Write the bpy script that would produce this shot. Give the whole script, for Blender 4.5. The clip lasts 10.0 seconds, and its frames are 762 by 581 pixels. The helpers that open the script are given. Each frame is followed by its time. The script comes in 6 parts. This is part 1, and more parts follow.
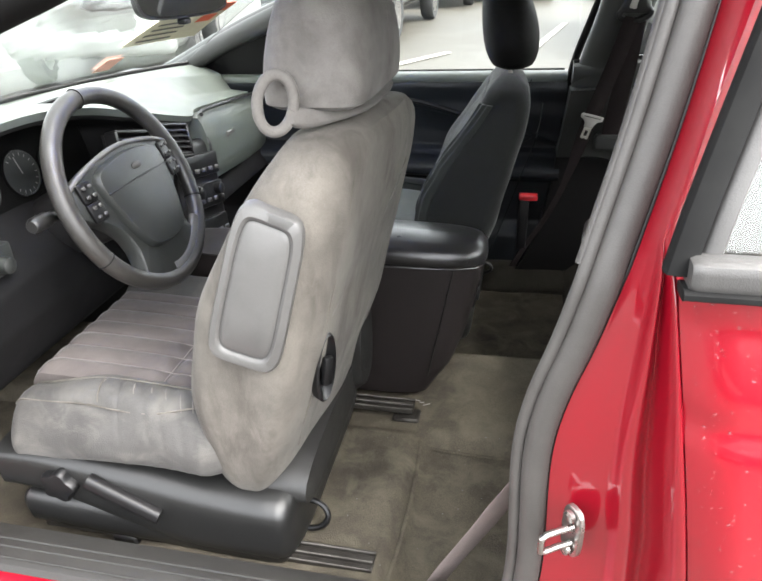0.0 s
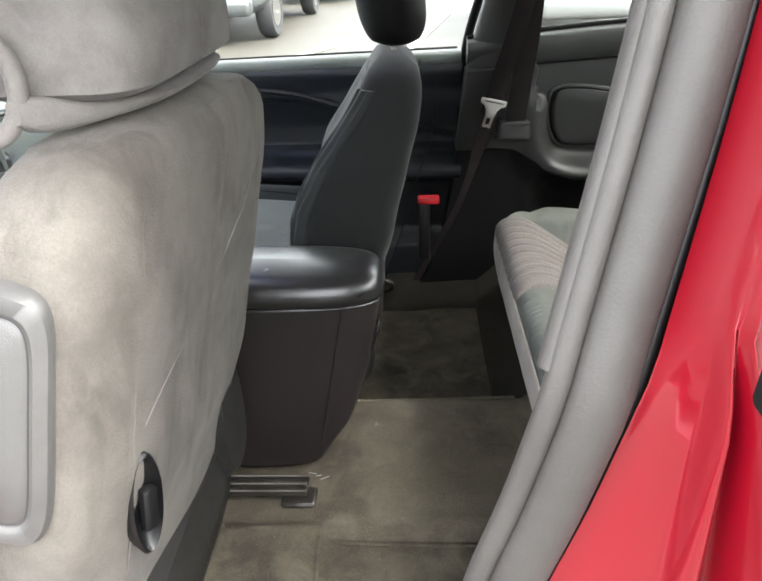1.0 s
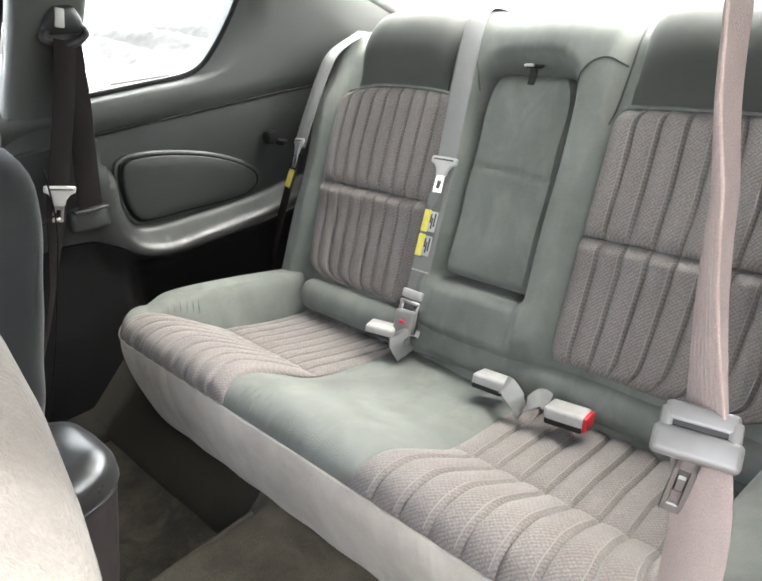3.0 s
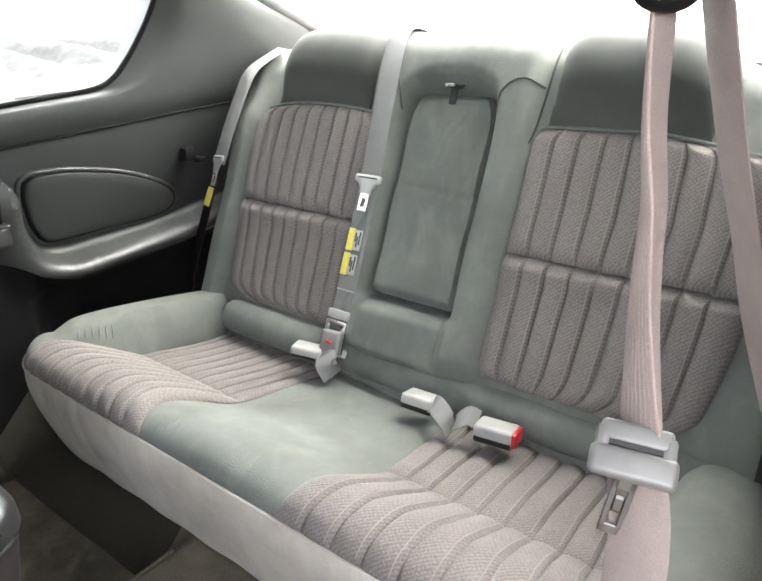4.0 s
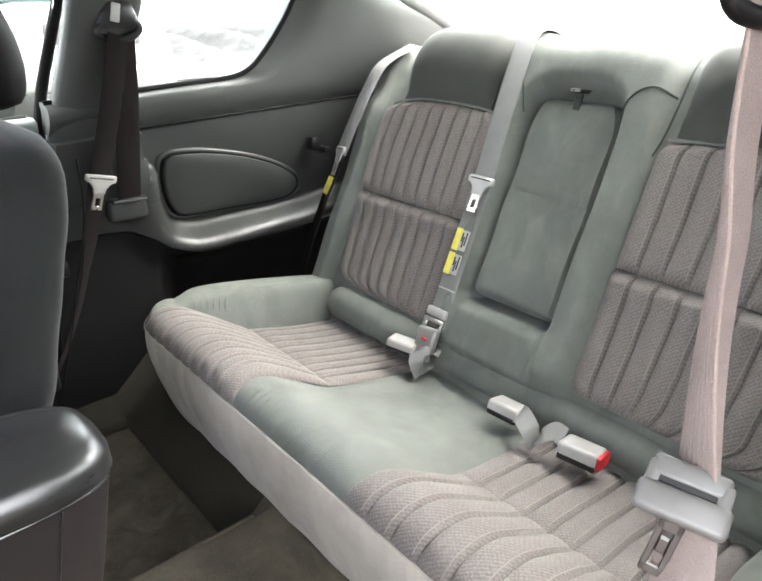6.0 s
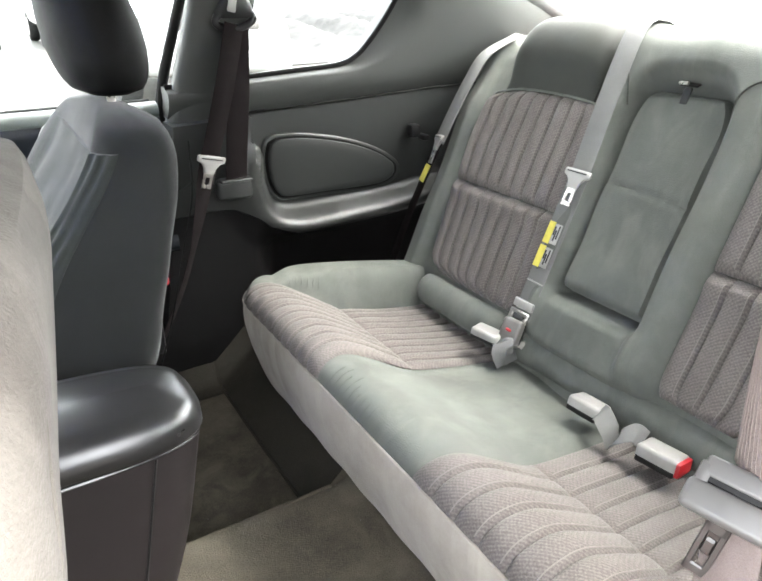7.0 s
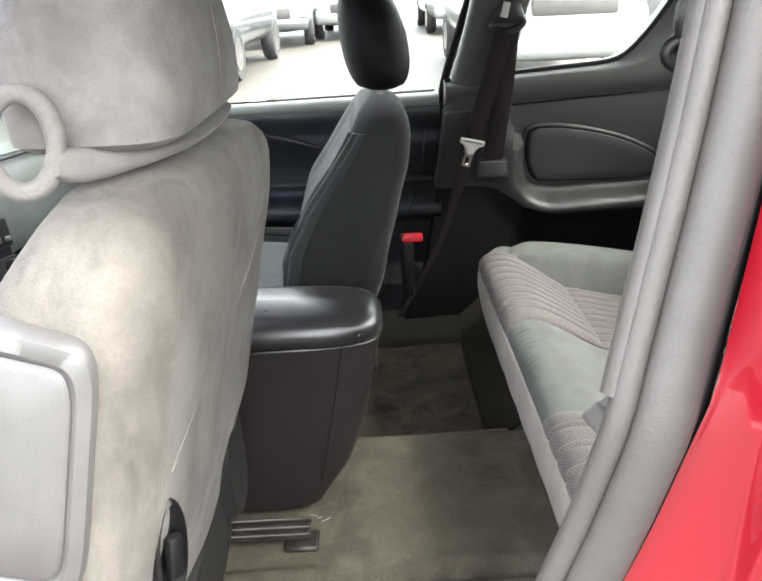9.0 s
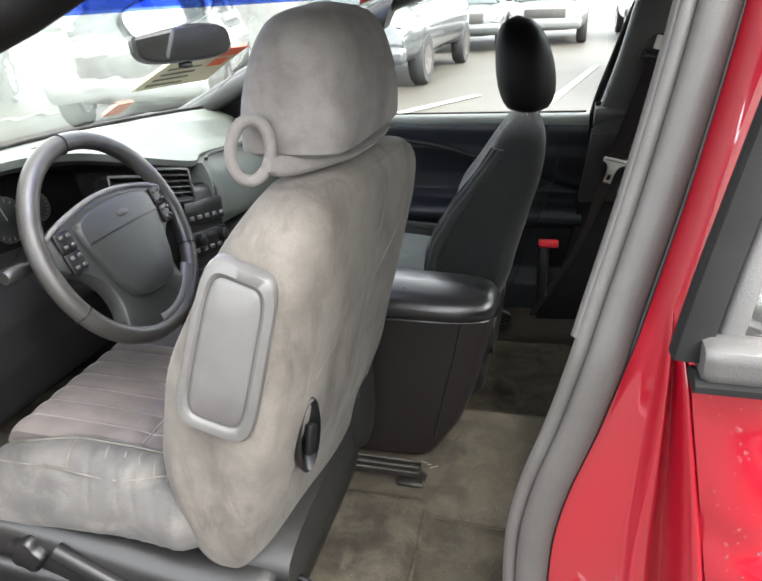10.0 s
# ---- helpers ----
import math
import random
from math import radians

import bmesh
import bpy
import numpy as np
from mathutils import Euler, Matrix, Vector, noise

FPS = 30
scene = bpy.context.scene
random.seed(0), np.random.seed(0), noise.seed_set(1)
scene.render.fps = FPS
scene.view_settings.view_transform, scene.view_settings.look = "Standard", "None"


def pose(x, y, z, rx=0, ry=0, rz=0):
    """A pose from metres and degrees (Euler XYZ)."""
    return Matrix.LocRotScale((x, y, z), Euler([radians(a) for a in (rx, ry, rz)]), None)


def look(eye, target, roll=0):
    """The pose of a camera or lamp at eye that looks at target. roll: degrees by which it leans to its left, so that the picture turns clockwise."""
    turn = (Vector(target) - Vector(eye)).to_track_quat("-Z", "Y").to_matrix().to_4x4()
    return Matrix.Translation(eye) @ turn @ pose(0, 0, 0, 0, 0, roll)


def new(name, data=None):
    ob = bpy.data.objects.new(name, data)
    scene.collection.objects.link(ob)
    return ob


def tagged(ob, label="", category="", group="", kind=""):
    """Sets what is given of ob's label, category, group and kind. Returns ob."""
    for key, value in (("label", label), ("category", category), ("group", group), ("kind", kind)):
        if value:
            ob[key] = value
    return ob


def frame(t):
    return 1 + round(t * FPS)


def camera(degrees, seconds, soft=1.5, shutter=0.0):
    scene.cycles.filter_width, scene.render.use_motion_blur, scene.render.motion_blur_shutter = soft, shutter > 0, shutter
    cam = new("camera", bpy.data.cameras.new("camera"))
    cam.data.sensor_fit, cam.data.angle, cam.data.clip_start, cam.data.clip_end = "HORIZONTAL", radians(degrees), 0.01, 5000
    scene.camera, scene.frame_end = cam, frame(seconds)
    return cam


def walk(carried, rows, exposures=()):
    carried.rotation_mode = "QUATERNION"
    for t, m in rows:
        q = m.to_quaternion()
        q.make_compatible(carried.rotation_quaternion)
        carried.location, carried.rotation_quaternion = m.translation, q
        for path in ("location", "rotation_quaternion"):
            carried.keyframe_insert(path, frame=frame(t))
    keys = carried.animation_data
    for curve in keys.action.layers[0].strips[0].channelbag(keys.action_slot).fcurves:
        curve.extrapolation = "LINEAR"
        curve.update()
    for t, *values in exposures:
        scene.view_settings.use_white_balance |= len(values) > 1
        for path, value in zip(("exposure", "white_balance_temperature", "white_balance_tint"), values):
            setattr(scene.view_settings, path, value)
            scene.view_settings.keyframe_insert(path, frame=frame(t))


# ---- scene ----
cam = camera(60.4, 10.0, soft=1.8)
# seconds, eye (x to the car's rear, y to its passenger side, z up), turn
ROWS = [
    (0, -0.0107, -1.3366, 1.2470, 62.003, 1.469, 11.556),
    (0.5, -0.0013, -1.1575, 1.2092, 61.843, 1.917, 8.990),
    (1, -0.0082, -1.0002, 1.1556, 61.575, 2.110, 2.152),
    (1.5, -0.1040, -0.8575, 1.1226, 62.353, 2.252, -13.391),
    (2, -0.2176, -0.7407, 1.1102, 63.637, 2.195, -28.230),
    (2.5, -0.2545, -0.6975, 1.0989, 64.956, 2.555, -38.917),
    (3, -0.2612, -0.6841, 1.1019, 65.868, 2.521, -46.321),
    (4.5, -0.2410, -0.6633, 1.0931, 67.499, 0.419, -53.456),
    (5, -0.2378, -0.6716, 1.0964, 67.582, -0.062, -50.181),
    (5.5, -0.2258, -0.6823, 1.0971, 67.405, -0.487, -45.455),
    (7, -0.2194, -0.7353, 1.1098, 65.728, -0.454, -31.334),
    (7.5, -0.2122, -0.7444, 1.1134, 65.249, 0.078, -27.089),
    (8, -0.2063, -0.8141, 1.1300, 64.936, 0.956, -21.996),
    (8.5, -0.1595, -0.9151, 1.1354, 64.846, 1.843, -13.161),
    (9, -0.0622, -1.0138, 1.1642, 64.746, 2.393, -1.396),
    (9.5, 0.0013, -1.0923, 1.2091, 64.825, 2.477, 9.197),
    (10, 0.0286, -1.2370, 1.2327, 65.490, 2.151, 14.371),
]
EXPOSURES = [(0.0, 3.72), (1.0, 4.05), (1.5, 4.66), (2.0, 4.88), (3.0, 4.85), (5.5, 4.8), (7.5, 4.9), (8.5, 4.62), (9.3, 4.1), (10.0, 3.72)]
walk(cam, [(t, pose(x, y, z, rx, ry, rz)) for t, x, y, z, rx, ry, rz in ROWS], EXPOSURES)

# ---- light: a bright overcast sky ----
world = bpy.data.worlds.new("overcast")
scene.world = world
world.use_nodes = True
wn, wl = world.node_tree.nodes, world.node_tree.links
sky = wn.new("ShaderNodeTexSky")
sky.sky_type, sky.sun_disc = "NISHITA", False
sky.sun_elevation, sky.sun_rotation = radians(52), radians(107)
sky.air_density, sky.dust_density, sky.ozone_density = 1.0, 2.0, 1.0
pale = wn.new("ShaderNodeHueSaturation")
pale.inputs["Saturation"].default_value = 0.12
wl.new(sky.outputs["Color"], pale.inputs["Color"])
wl.new(pale.outputs["Color"], wn["Background"].inputs["Color"])
wn["Background"].inputs["Strength"].default_value = 0.15
sun = new("sun", bpy.data.lights.new("sun", "SUN"))
sun.data.energy, sun.data.angle, sun.data.color = 0.65, radians(45), (1.0, 0.95, 0.88)
sun.matrix_world = look((3.4, -1.05, 4.6), (0, 0, 0))


# ---- materials ----
def material(name, color, rough=0.6, metal=0.0, grain=0.0, grain_size=400.0, stain=0.0, stain_size=6.0, bump=0.0, bump_size=None, sheen=0.0, coat=0.0, stain_color=None, alt=None, streak=None, weave=0.0, spec=0.5):
    m = bpy.data.materials.new(name)
    m.use_nodes = True
    n, l = m.node_tree.nodes, m.node_tree.links
    b = n["Principled BSDF"]
    b.inputs["Roughness"].default_value, b.inputs["Metallic"].default_value = rough, metal
    b.inputs["Sheen Weight"].default_value, b.inputs["Coat Weight"].default_value = sheen, coat
    b.inputs["Specular IOR Level"].default_value, b.inputs["Sheen Roughness"].default_value = spec, 0.35
    b.inputs["Coat Roughness"].default_value = 0.05
    b.inputs["Coat IOR"].default_value = 1.6
    co = n.new("ShaderNodeTexCoord")

    def nz(size, detail=4.0, rough_=0.6):
        t = n.new("ShaderNodeTexNoise")
        t.inputs["Scale"].default_value, t.inputs["Detail"].default_value, t.inputs["Roughness"].default_value = size, detail, rough_
        l.new(co.outputs["Object"], t.inputs["Vector"])
        return t.outputs["Fac"]

    col = None
    base = (*color, 1)
    if grain > 0:
        mix = n.new("ShaderNodeMix")
        mix.data_type = "RGBA"
        g = alt or tuple(c * (1 + 1.1 * grain) for c in color)
        mix.inputs["A"].default_value = tuple(c * (1 - grain) for c in color) + (1,)
        mix.inputs["B"].default_value = (*g, 1)
        l.new(nz(grain_size, 2), mix.inputs["Factor"])
        col = mix.outputs["Result"]
    if stain > 0:
        ramp = n.new("ShaderNodeMapRange")
        ramp.inputs["From Min"].default_value, ramp.inputs["From Max"].default_value, ramp.inputs["To Max"].default_value = 0.42, 0.72, stain
        l.new(nz(stain_size, 6, 0.65), ramp.inputs["Value"])
        mix = n.new("ShaderNodeMix")
        mix.data_type = "RGBA"
        mix.inputs["A"].default_value = base
        if col:
            l.new(col, mix.inputs["A"])
        mix.inputs["B"].default_value = (*(stain_color or tuple(c * 0.5 for c in color)), 1)
        l.new(ramp.outputs["Result"], mix.inputs["Factor"])
        col = mix.outputs["Result"]
        rr = n.new("ShaderNodeMapRange")
        rr.inputs["To Min"].default_value, rr.inputs["To Max"].default_value = max(rough - 0.08, 0.02), min(rough + 0.1, 1)
        l.new(nz(stain_size * 2.3), rr.inputs["Value"])
        l.new(rr.outputs["Result"], b.inputs["Roughness"])
    if streak:
        amount, size, tone, squash = streak
        mp = n.new("ShaderNodeMapping")
        mp.inputs["Scale"].default_value = squash
        l.new(co.outputs["Object"], mp.inputs["Vector"])
        t = n.new("ShaderNodeTexNoise")
        t.inputs["Scale"].default_value, t.inputs["Detail"].default_value, t.inputs["Roughness"].default_value, t.inputs["Distortion"].default_value = size, 5, 0.6, 0.6
        l.new(mp.outputs["Vector"], t.inputs["Vector"])
        ramp = n.new("ShaderNodeMapRange")
        ramp.inputs["From Min"].default_value, ramp.inputs["From Max"].default_value, ramp.inputs["To Max"].default_value = 0.48, 0.68, amount
        l.new(t.outputs["Fac"], ramp.inputs["Value"])
        mix = n.new("ShaderNodeMix")
        mix.data_type = "RGBA"
        mix.inputs["A"].default_value = base
        if col:
            l.new(col, mix.inputs["A"])
        mix.inputs["B"].default_value = (*tone, 1)
        l.new(ramp.outputs["Result"], mix.inputs["Factor"])
        col = mix.outputs["Result"]
    if weave > 0:
        # tweed: two crossing families of slanted stitches, broken up by noise
        val = nz(420, 2.0, 0.5)
        for way, amount in (((930, 850, 600), 0.12), ((930, -850, 600), 0.06)):
            dt = n.new("ShaderNodeVectorMath")
            dt.operation = "DOT_PRODUCT"
            dt.inputs[1].default_value = way
            l.new(co.outputs["Object"], dt.inputs[0])
            wave = [dt.outputs["Value"]]
            for op, other in (("SINE", 0.0), ("MULTIPLY", amount)):
                mt = n.new("ShaderNodeMath")
                mt.operation = op
                mt.inputs[1].default_value = other
                l.new(wave[-1], mt.inputs[0])
                wave.append(mt.outputs[0])
            ad = n.new("ShaderNodeMath")
            l.new(val, ad.inputs[0])
            l.new(wave[-1], ad.inputs[1])
            val = ad.outputs[0]
        mu = n.new("ShaderNodeMapRange")
        mu.inputs["From Min"].default_value, mu.inputs["From Max"].default_value, mu.inputs["To Max"].default_value = 0.36, 0.76, weave
        l.new(val, mu.inputs["Value"])
        mix = n.new("ShaderNodeMix")
        mix.data_type = "RGBA"
        l.new(col, mix.inputs["A"])
        mix.inputs["B"].default_value = tuple(min(c * 3.0, 1) for c in color) + (1,)
        l.new(mu.outputs["Result"], mix.inputs["Factor"])
        col = mix.outputs["Result"]
    if col:
        l.new(col, b.inputs["Base Color"])
    else:
        b.inputs["Base Color"].default_value = base
    if bump > 0:
        bp = n.new("ShaderNodeBump")
        bp.inputs["Strength"].default_value, bp.inputs["Distance"].default_value = bump, 0.002
        l.new(nz(bump_size or grain_size, 3), bp.inputs["Height"])
        l.new(bp.outputs["Normal"], b.inputs["Normal"])
    return m


def glass(name, tint=(1, 1, 1), rough=0.0):
    m = material(name, tint, rough)
    b = m.node_tree.nodes["Principled BSDF"]
    b.inputs["Transmission Weight"].default_value, b.inputs["IOR"].default_value = 1.0, 1.45
    return m


M = {}
M["seat_grey"] = material("worn_grey_velour", (0.1237, 0.1153, 0.1078), 0.95, grain=0.16, grain_size=700, stain=0.85, stain_size=9, stain_color=(0.06188, 0.05625, 0.05157), bump=0.4, bump_size=400, sheen=0.08, spec=0.2, streak=(0.4, 18, (0.1734, 0.1631, 0.1481), (1, 0.5, 1)))
M["cushion_grey"] = material("greasy_grey_velour", (0.05834, 0.0561, 0.05348), 0.8, grain=0.16, grain_size=700, stain=0.9, stain_size=11, stain_color=(0.03366, 0.03254, 0.03104), bump=0.4, bump_size=400, sheen=0.06, spec=0.3, streak=(0.6, 15, (0.101, 0.09574, 0.08602), (1, 0.6, 1.4)))
M["grip"] = material("worn_pale_leather", (0.02184, 0.02037, 0.01848), 0.38, grain=0.1, stain=0.7, stain_size=9, stain_color=(0.01176, 0.01113, 0.01029), bump=0.25, bump_size=700)
M["seat_worn"] = material("worn_beige_velour", (0.108, 0.099, 0.0865), 0.95, grain=0.2, grain_size=500, stain=0.8, stain_size=8, stain_color=(0.048, 0.0438, 0.0385), bump=0.5, bump_size=400, sheen=0.06, spec=0.2, streak=(0.75, 17, (0.046, 0.0408, 0.035), (1, 1, 0.3)))
# seat velour as it looks unlit, with the shade put into its colour
M["seat_dark"] = material("shaded_graphite_velour", (0.0102, 0.01088, 0.01049), 0.85, grain=0.2, grain_size=700, stain=0.35, stain_size=8, bump=0.3, sheen=0.2, spec=0.2)
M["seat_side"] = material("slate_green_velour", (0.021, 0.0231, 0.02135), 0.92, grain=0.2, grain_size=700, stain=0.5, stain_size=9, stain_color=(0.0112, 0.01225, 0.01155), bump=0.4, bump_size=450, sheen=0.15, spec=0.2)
M["green"] = material("green_grey_velour", (0.1, 0.1065, 0.097), 0.92, grain=0.16, grain_size=700, stain=0.5, stain_size=7, stain_color=(0.053, 0.0555, 0.0485), bump=0.4, bump_size=450, sheen=0.08, spec=0.2, streak=(0.35, 11, (0.154, 0.158, 0.14), (1, 1.6, 0.7)))
# darker than the bench green: the pads' overhung shade is in the colour
M["green_pad"] = material("shaded_green_knit", (0.03312, 0.03528, 0.0306), 0.7, grain=0.1, grain_size=900, stain=0.35, stain_size=9, bump=0.15, bump_size=600, sheen=0.08, spec=0.25)
M["taupe"] = material("taupe_velour", (0.3544, 0.3242, 0.2865), 0.95, grain=0.15, grain_size=600, stain=0.75, stain_size=7, stain_color=(0.196, 0.1764, 0.1508), bump=0.35, sheen=0.1, spec=0.2, streak=(0.5, 12, (0.4675, 0.4328, 0.383), (1, 1.5, 0.3)))
M["insert"] = material("ribbed_tweed", (0.08977, 0.08123, 0.07648), 0.95, grain=0.3, grain_size=260, stain=0.4, stain_size=8, stain_color=(0.07657, 0.06583, 0.06179), bump=0.5, bump_size=450, sheen=0.1, spec=0.2, alt=(0.1425, 0.1273, 0.1211), weave=0.36)
M["insert_plain"] = material("taupe_ribbed_velour", (0.08075, 0.07014, 0.06729), 0.95, grain=0.2, grain_size=700, stain=0.6, stain_size=10, stain_color=(0.05288, 0.04615, 0.04423), bump=0.4, bump_size=500, sheen=0.2, spec=0.2, streak=(0.35, 14, (0.1249, 0.1115, 0.1057), (1, 1, 1)))
M["vinyl"] = material("dark_grained_plastic", (0.00665, 0.0063, 0.00665), 0.4, grain=0.1, grain_size=60, stain=0.3, stain_size=10, bump=0.05, bump_size=300, spec=0.35)
M["door_trim"] = material("slate_door_trim", (0.00637, 0.008008, 0.01047), 0.4, grain=0.1, stain=0.2, stain_size=8, bump=0.25, bump_size=900, spec=0.35)
M["trim"] = material("green_grey_plastic", (0.0162, 0.01737, 0.01638), 0.46, grain=0.12, stain=0.25, stain_size=4, bump=0.08, bump_size=500, spec=0.5)
# the trim's plastic again, near-black to hold the shade under the ridge
M["trim_shaded"] = material("brown_black_shaded_plastic", (0.002652, 0.002418, 0.002496), 0.6, grain=0.1, stain=0.3, stain_size=6, bump=0.15, bump_size=700, spec=0.14)
M["trim_up"] = material("grey_pillar_trim", (0.03096, 0.03276, 0.03024), 0.42, grain=0.1, stain=0.12, stain_size=3, bump=0.15, bump_size=900, spec=0.5)
M["black"] = material("black_plastic", (0.0035, 0.0035, 0.00385), 0.4, stain=0.2, stain_size=20, bump=0.1, bump_size=900, spec=0.35)
M["rubber"] = material("black_rubber", (0.009, 0.009, 0.009), 0.7, stain=0.3, stain_size=20, stain_color=(0.018, 0.018, 0.017), spec=0.06)
M["lower_dash"] = material("matte_black_plastic", (0.0042, 0.0042, 0.00455), 0.65, grain=0.1, stain=0.3, stain_size=10, bump=0.1, bump_size=600, spec=0.15)
M["moulding"] = material("grey_moulding", (0.0435, 0.04205, 0.0406), 0.5, grain=0.1, stain=0.4, stain_size=14, bump=0.2, bump_size=600)
M["console"] = material("brown_black_plastic", (0.0152, 0.0122, 0.012), 0.48, grain=0.12, stain=0.4, stain_size=9, bump=0.1, bump_size=500, spec=0.3)
M["grey_vinyl"] = material("grey_soft_plastic", (0.0733, 0.07166, 0.06919), 0.42, grain=0.08, stain=0.5, stain_size=10, bump=0.2, bump_size=900)
M["seal"] = material("grey_weatherstrip", (0.05176, 0.04807, 0.04437), 0.55, grain=0.1, stain=0.6, stain_size=8, bump=0.25, bump_size=500)
M["carpet"] = material("dusty_dark_carpet", (0.08, 0.07, 0.053), 1.0, grain=0.6, grain_size=420, stain=0.9, stain_size=5, stain_color=(0.023, 0.02, 0.0172), bump=1.0, bump_size=400, spec=0.1, streak=(0.5, 14, (0.132, 0.119, 0.09), (1, 1, 1)))
# darker than the floor carpet: the shade below the bench is put in
M["carpet_shaded"] = material("shaded_olive_carpet", (0.027, 0.02475, 0.01988), 1.0, grain=0.5, grain_size=420, stain=0.7, stain_size=6, stain_color=(0.0135, 0.01238, 0.01013), bump=1.0, bump_size=400, spec=0.1)
M["dash"] = material("grey_green_dash", (0.0899, 0.1029, 0.09135), 0.45, grain=0.08, stain=0.35, stain_size=5, bump=0.2, bump_size=900)
M["belt"] = material("pinkish_brown_webbing", (0.2, 0.161, 0.147), 0.8, grain=0.25, grain_size=900, stain=0.35, stain_size=14, bump=0.5, bump_size=700)
M["belt_pale"] = material("worn_pink_webbing", (0.2677, 0.2104, 0.1913), 0.9, grain=0.25, grain_size=900, stain=0.3, stain_size=20, bump=0.5, bump_size=700, spec=0.2)
# near-black webbing; on the rear strap's lower half it paints shade
M["belt_dark"] = material("dark_brown_and_shaded_webbing", (0.0085, 0.0066, 0.0068), 0.95, grain=0.2, grain_size=900, stain=0.2, bump=0.5, bump_size=700, spec=0.06)
M["belt_grey"] = material("grey_webbing", (0.1202, 0.1202, 0.1166), 0.8, grain=0.2, grain_size=900, stain=0.25, stain_size=14, bump=0.5, bump_size=700)
M["buckle"] = material("grey_buckle_plastic", (0.2465, 0.2392, 0.2291), 0.36, grain=0.06, stain=0.35, stain_size=25)
M["latch"] = material("dark_grey_latch_plastic", (0.1142, 0.1109, 0.1066), 0.36, grain=0.06, stain=0.4, stain_size=25)
M["chrome"] = material("bare_metal", (0.45, 0.43, 0.41), 0.28, 1.0, stain=0.5, stain_size=40, stain_color=(0.2, 0.19, 0.175))
M["steel"] = material("dull_steel", (0.13, 0.127, 0.123), 0.42, 1.0, stain=0.5, stain_size=40, stain_color=(0.09, 0.085, 0.08))
M["red_plastic"] = material("red_plastic", (0.32, 0.008, 0.014), 0.4, stain=0.2, stain_size=30)
M["track"] = material("grimy_metal", (0.05, 0.046, 0.041), 0.5, 0.6, stain=0.8, stain_size=30, stain_color=(0.014, 0.012, 0.01))
M["lid"] = material("black_vinyl", (0.0117, 0.01131, 0.01131), 0.3, grain=0.1, stain=0.3, stain_size=9, bump=0.08, bump_size=700, spec=0.75)
M["rim_leather"] = material("worn_dark_leather", (0.01, 0.0098, 0.0096), 0.3, grain=0.1, stain=0.6, stain_size=7, stain_color=(0.05, 0.048, 0.045), bump=0.2, bump_size=700)
M["hub"] = material("dark_grey_hub_plastic", (0.01755, 0.01902, 0.01803), 0.36, grain=0.1, stain=0.25, stain_size=12, bump=0.25, bump_size=900)
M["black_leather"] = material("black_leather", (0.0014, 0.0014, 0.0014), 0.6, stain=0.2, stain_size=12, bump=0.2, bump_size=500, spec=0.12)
M["skirt"] = material("dark_seat_skirt", (0.0084, 0.0084, 0.00826), 0.34, grain=0.1, stain=0.3, stain_size=8, bump=0.2, bump_size=900)
M["sill"] = material("grey_sill_plate", (0.022, 0.021, 0.0195), 0.42, grain=0.1, stain=0.5, stain_size=9, bump=0.2, bump_size=700)
M["hinge"] = material("grey_brown_plastic", (0.015, 0.0147, 0.0142), 0.45, grain=0.1, stain=0.3, stain_size=8, bump=0.2, bump_size=900)
M["stitch"] = material("pale_stitching", (0.1768, 0.1591, 0.1508), 0.95, grain=0.2, grain_size=900, sheen=0.1, spec=0.2)
M["yellow"] = material("yellow_tag", (0.5, 0.44, 0.07), 0.7, stain=0.4, stain_size=60)
M["paint"] = material("red_metallic_paint", (0.195, 0.0016, 0.0085), 0.3, 0.0, grain=0.06, grain_size=1500, stain=0.25, stain_size=2.5, stain_color=(0.13, 0.0011, 0.006), coat=1.0, spec=0.35)
M["glass"] = glass("car_glass", (0.93, 0.97, 0.95))
M["water"] = glass("water_drop", (1, 1, 1), 0.02)
M["mirror"] = material("mirror_glass", (0.75, 0.77, 0.78), 0.03, 1.0)
M["headliner"] = material("grey_headliner", (0.232, 0.2248, 0.2102), 1.0, grain=0.1, grain_size=600, stain=0.2, stain_size=4, bump=0.4)
M["asphalt"] = material("wet_sandy_asphalt", (0.0435, 0.03825, 0.02925), 0.6, grain=0.25, grain_size=60, stain=0.7, stain_size=0.35, stain_color=(0.03, 0.027, 0.02025), bump=0.6, bump_size=60)
M["line_paint"] = material("worn_white_line", (0.3, 0.29, 0.265), 0.8, stain=0.6, stain_size=4, stain_color=(0.14, 0.13, 0.115))


# ---- mesh helpers ----
def to_mesh(name, verts, faces, angle=40):
    me = bpy.data.meshes.new(name)
    me.from_pydata([tuple(map(float, v)) for v in verts], [], faces)
    bm = bmesh.new()
    bm.from_mesh(me)
    bmesh.ops.remove_doubles(bm, verts=bm.verts, dist=1e-6)
    bmesh.ops.recalc_face_normals(bm, faces=bm.faces)
    bm.to_mesh(me)
    bm.free()
    for p in me.polygons:
        p.use_smooth = True
    me.set_sharp_from_angle(angle=radians(angle))
    return me


def part(name, me, mat, parent=None, label=""):
    """Links a mesh, or (verts, faces), as one object under a thing or a part."""
    if isinstance(me, tuple):
        me = to_mesh(name, *me)
    me.materials.clear()
    me.materials.append(mat)
    ob = new(name, me)
    if parent is not None:
        ob.parent = parent
    return tagged(ob, label)


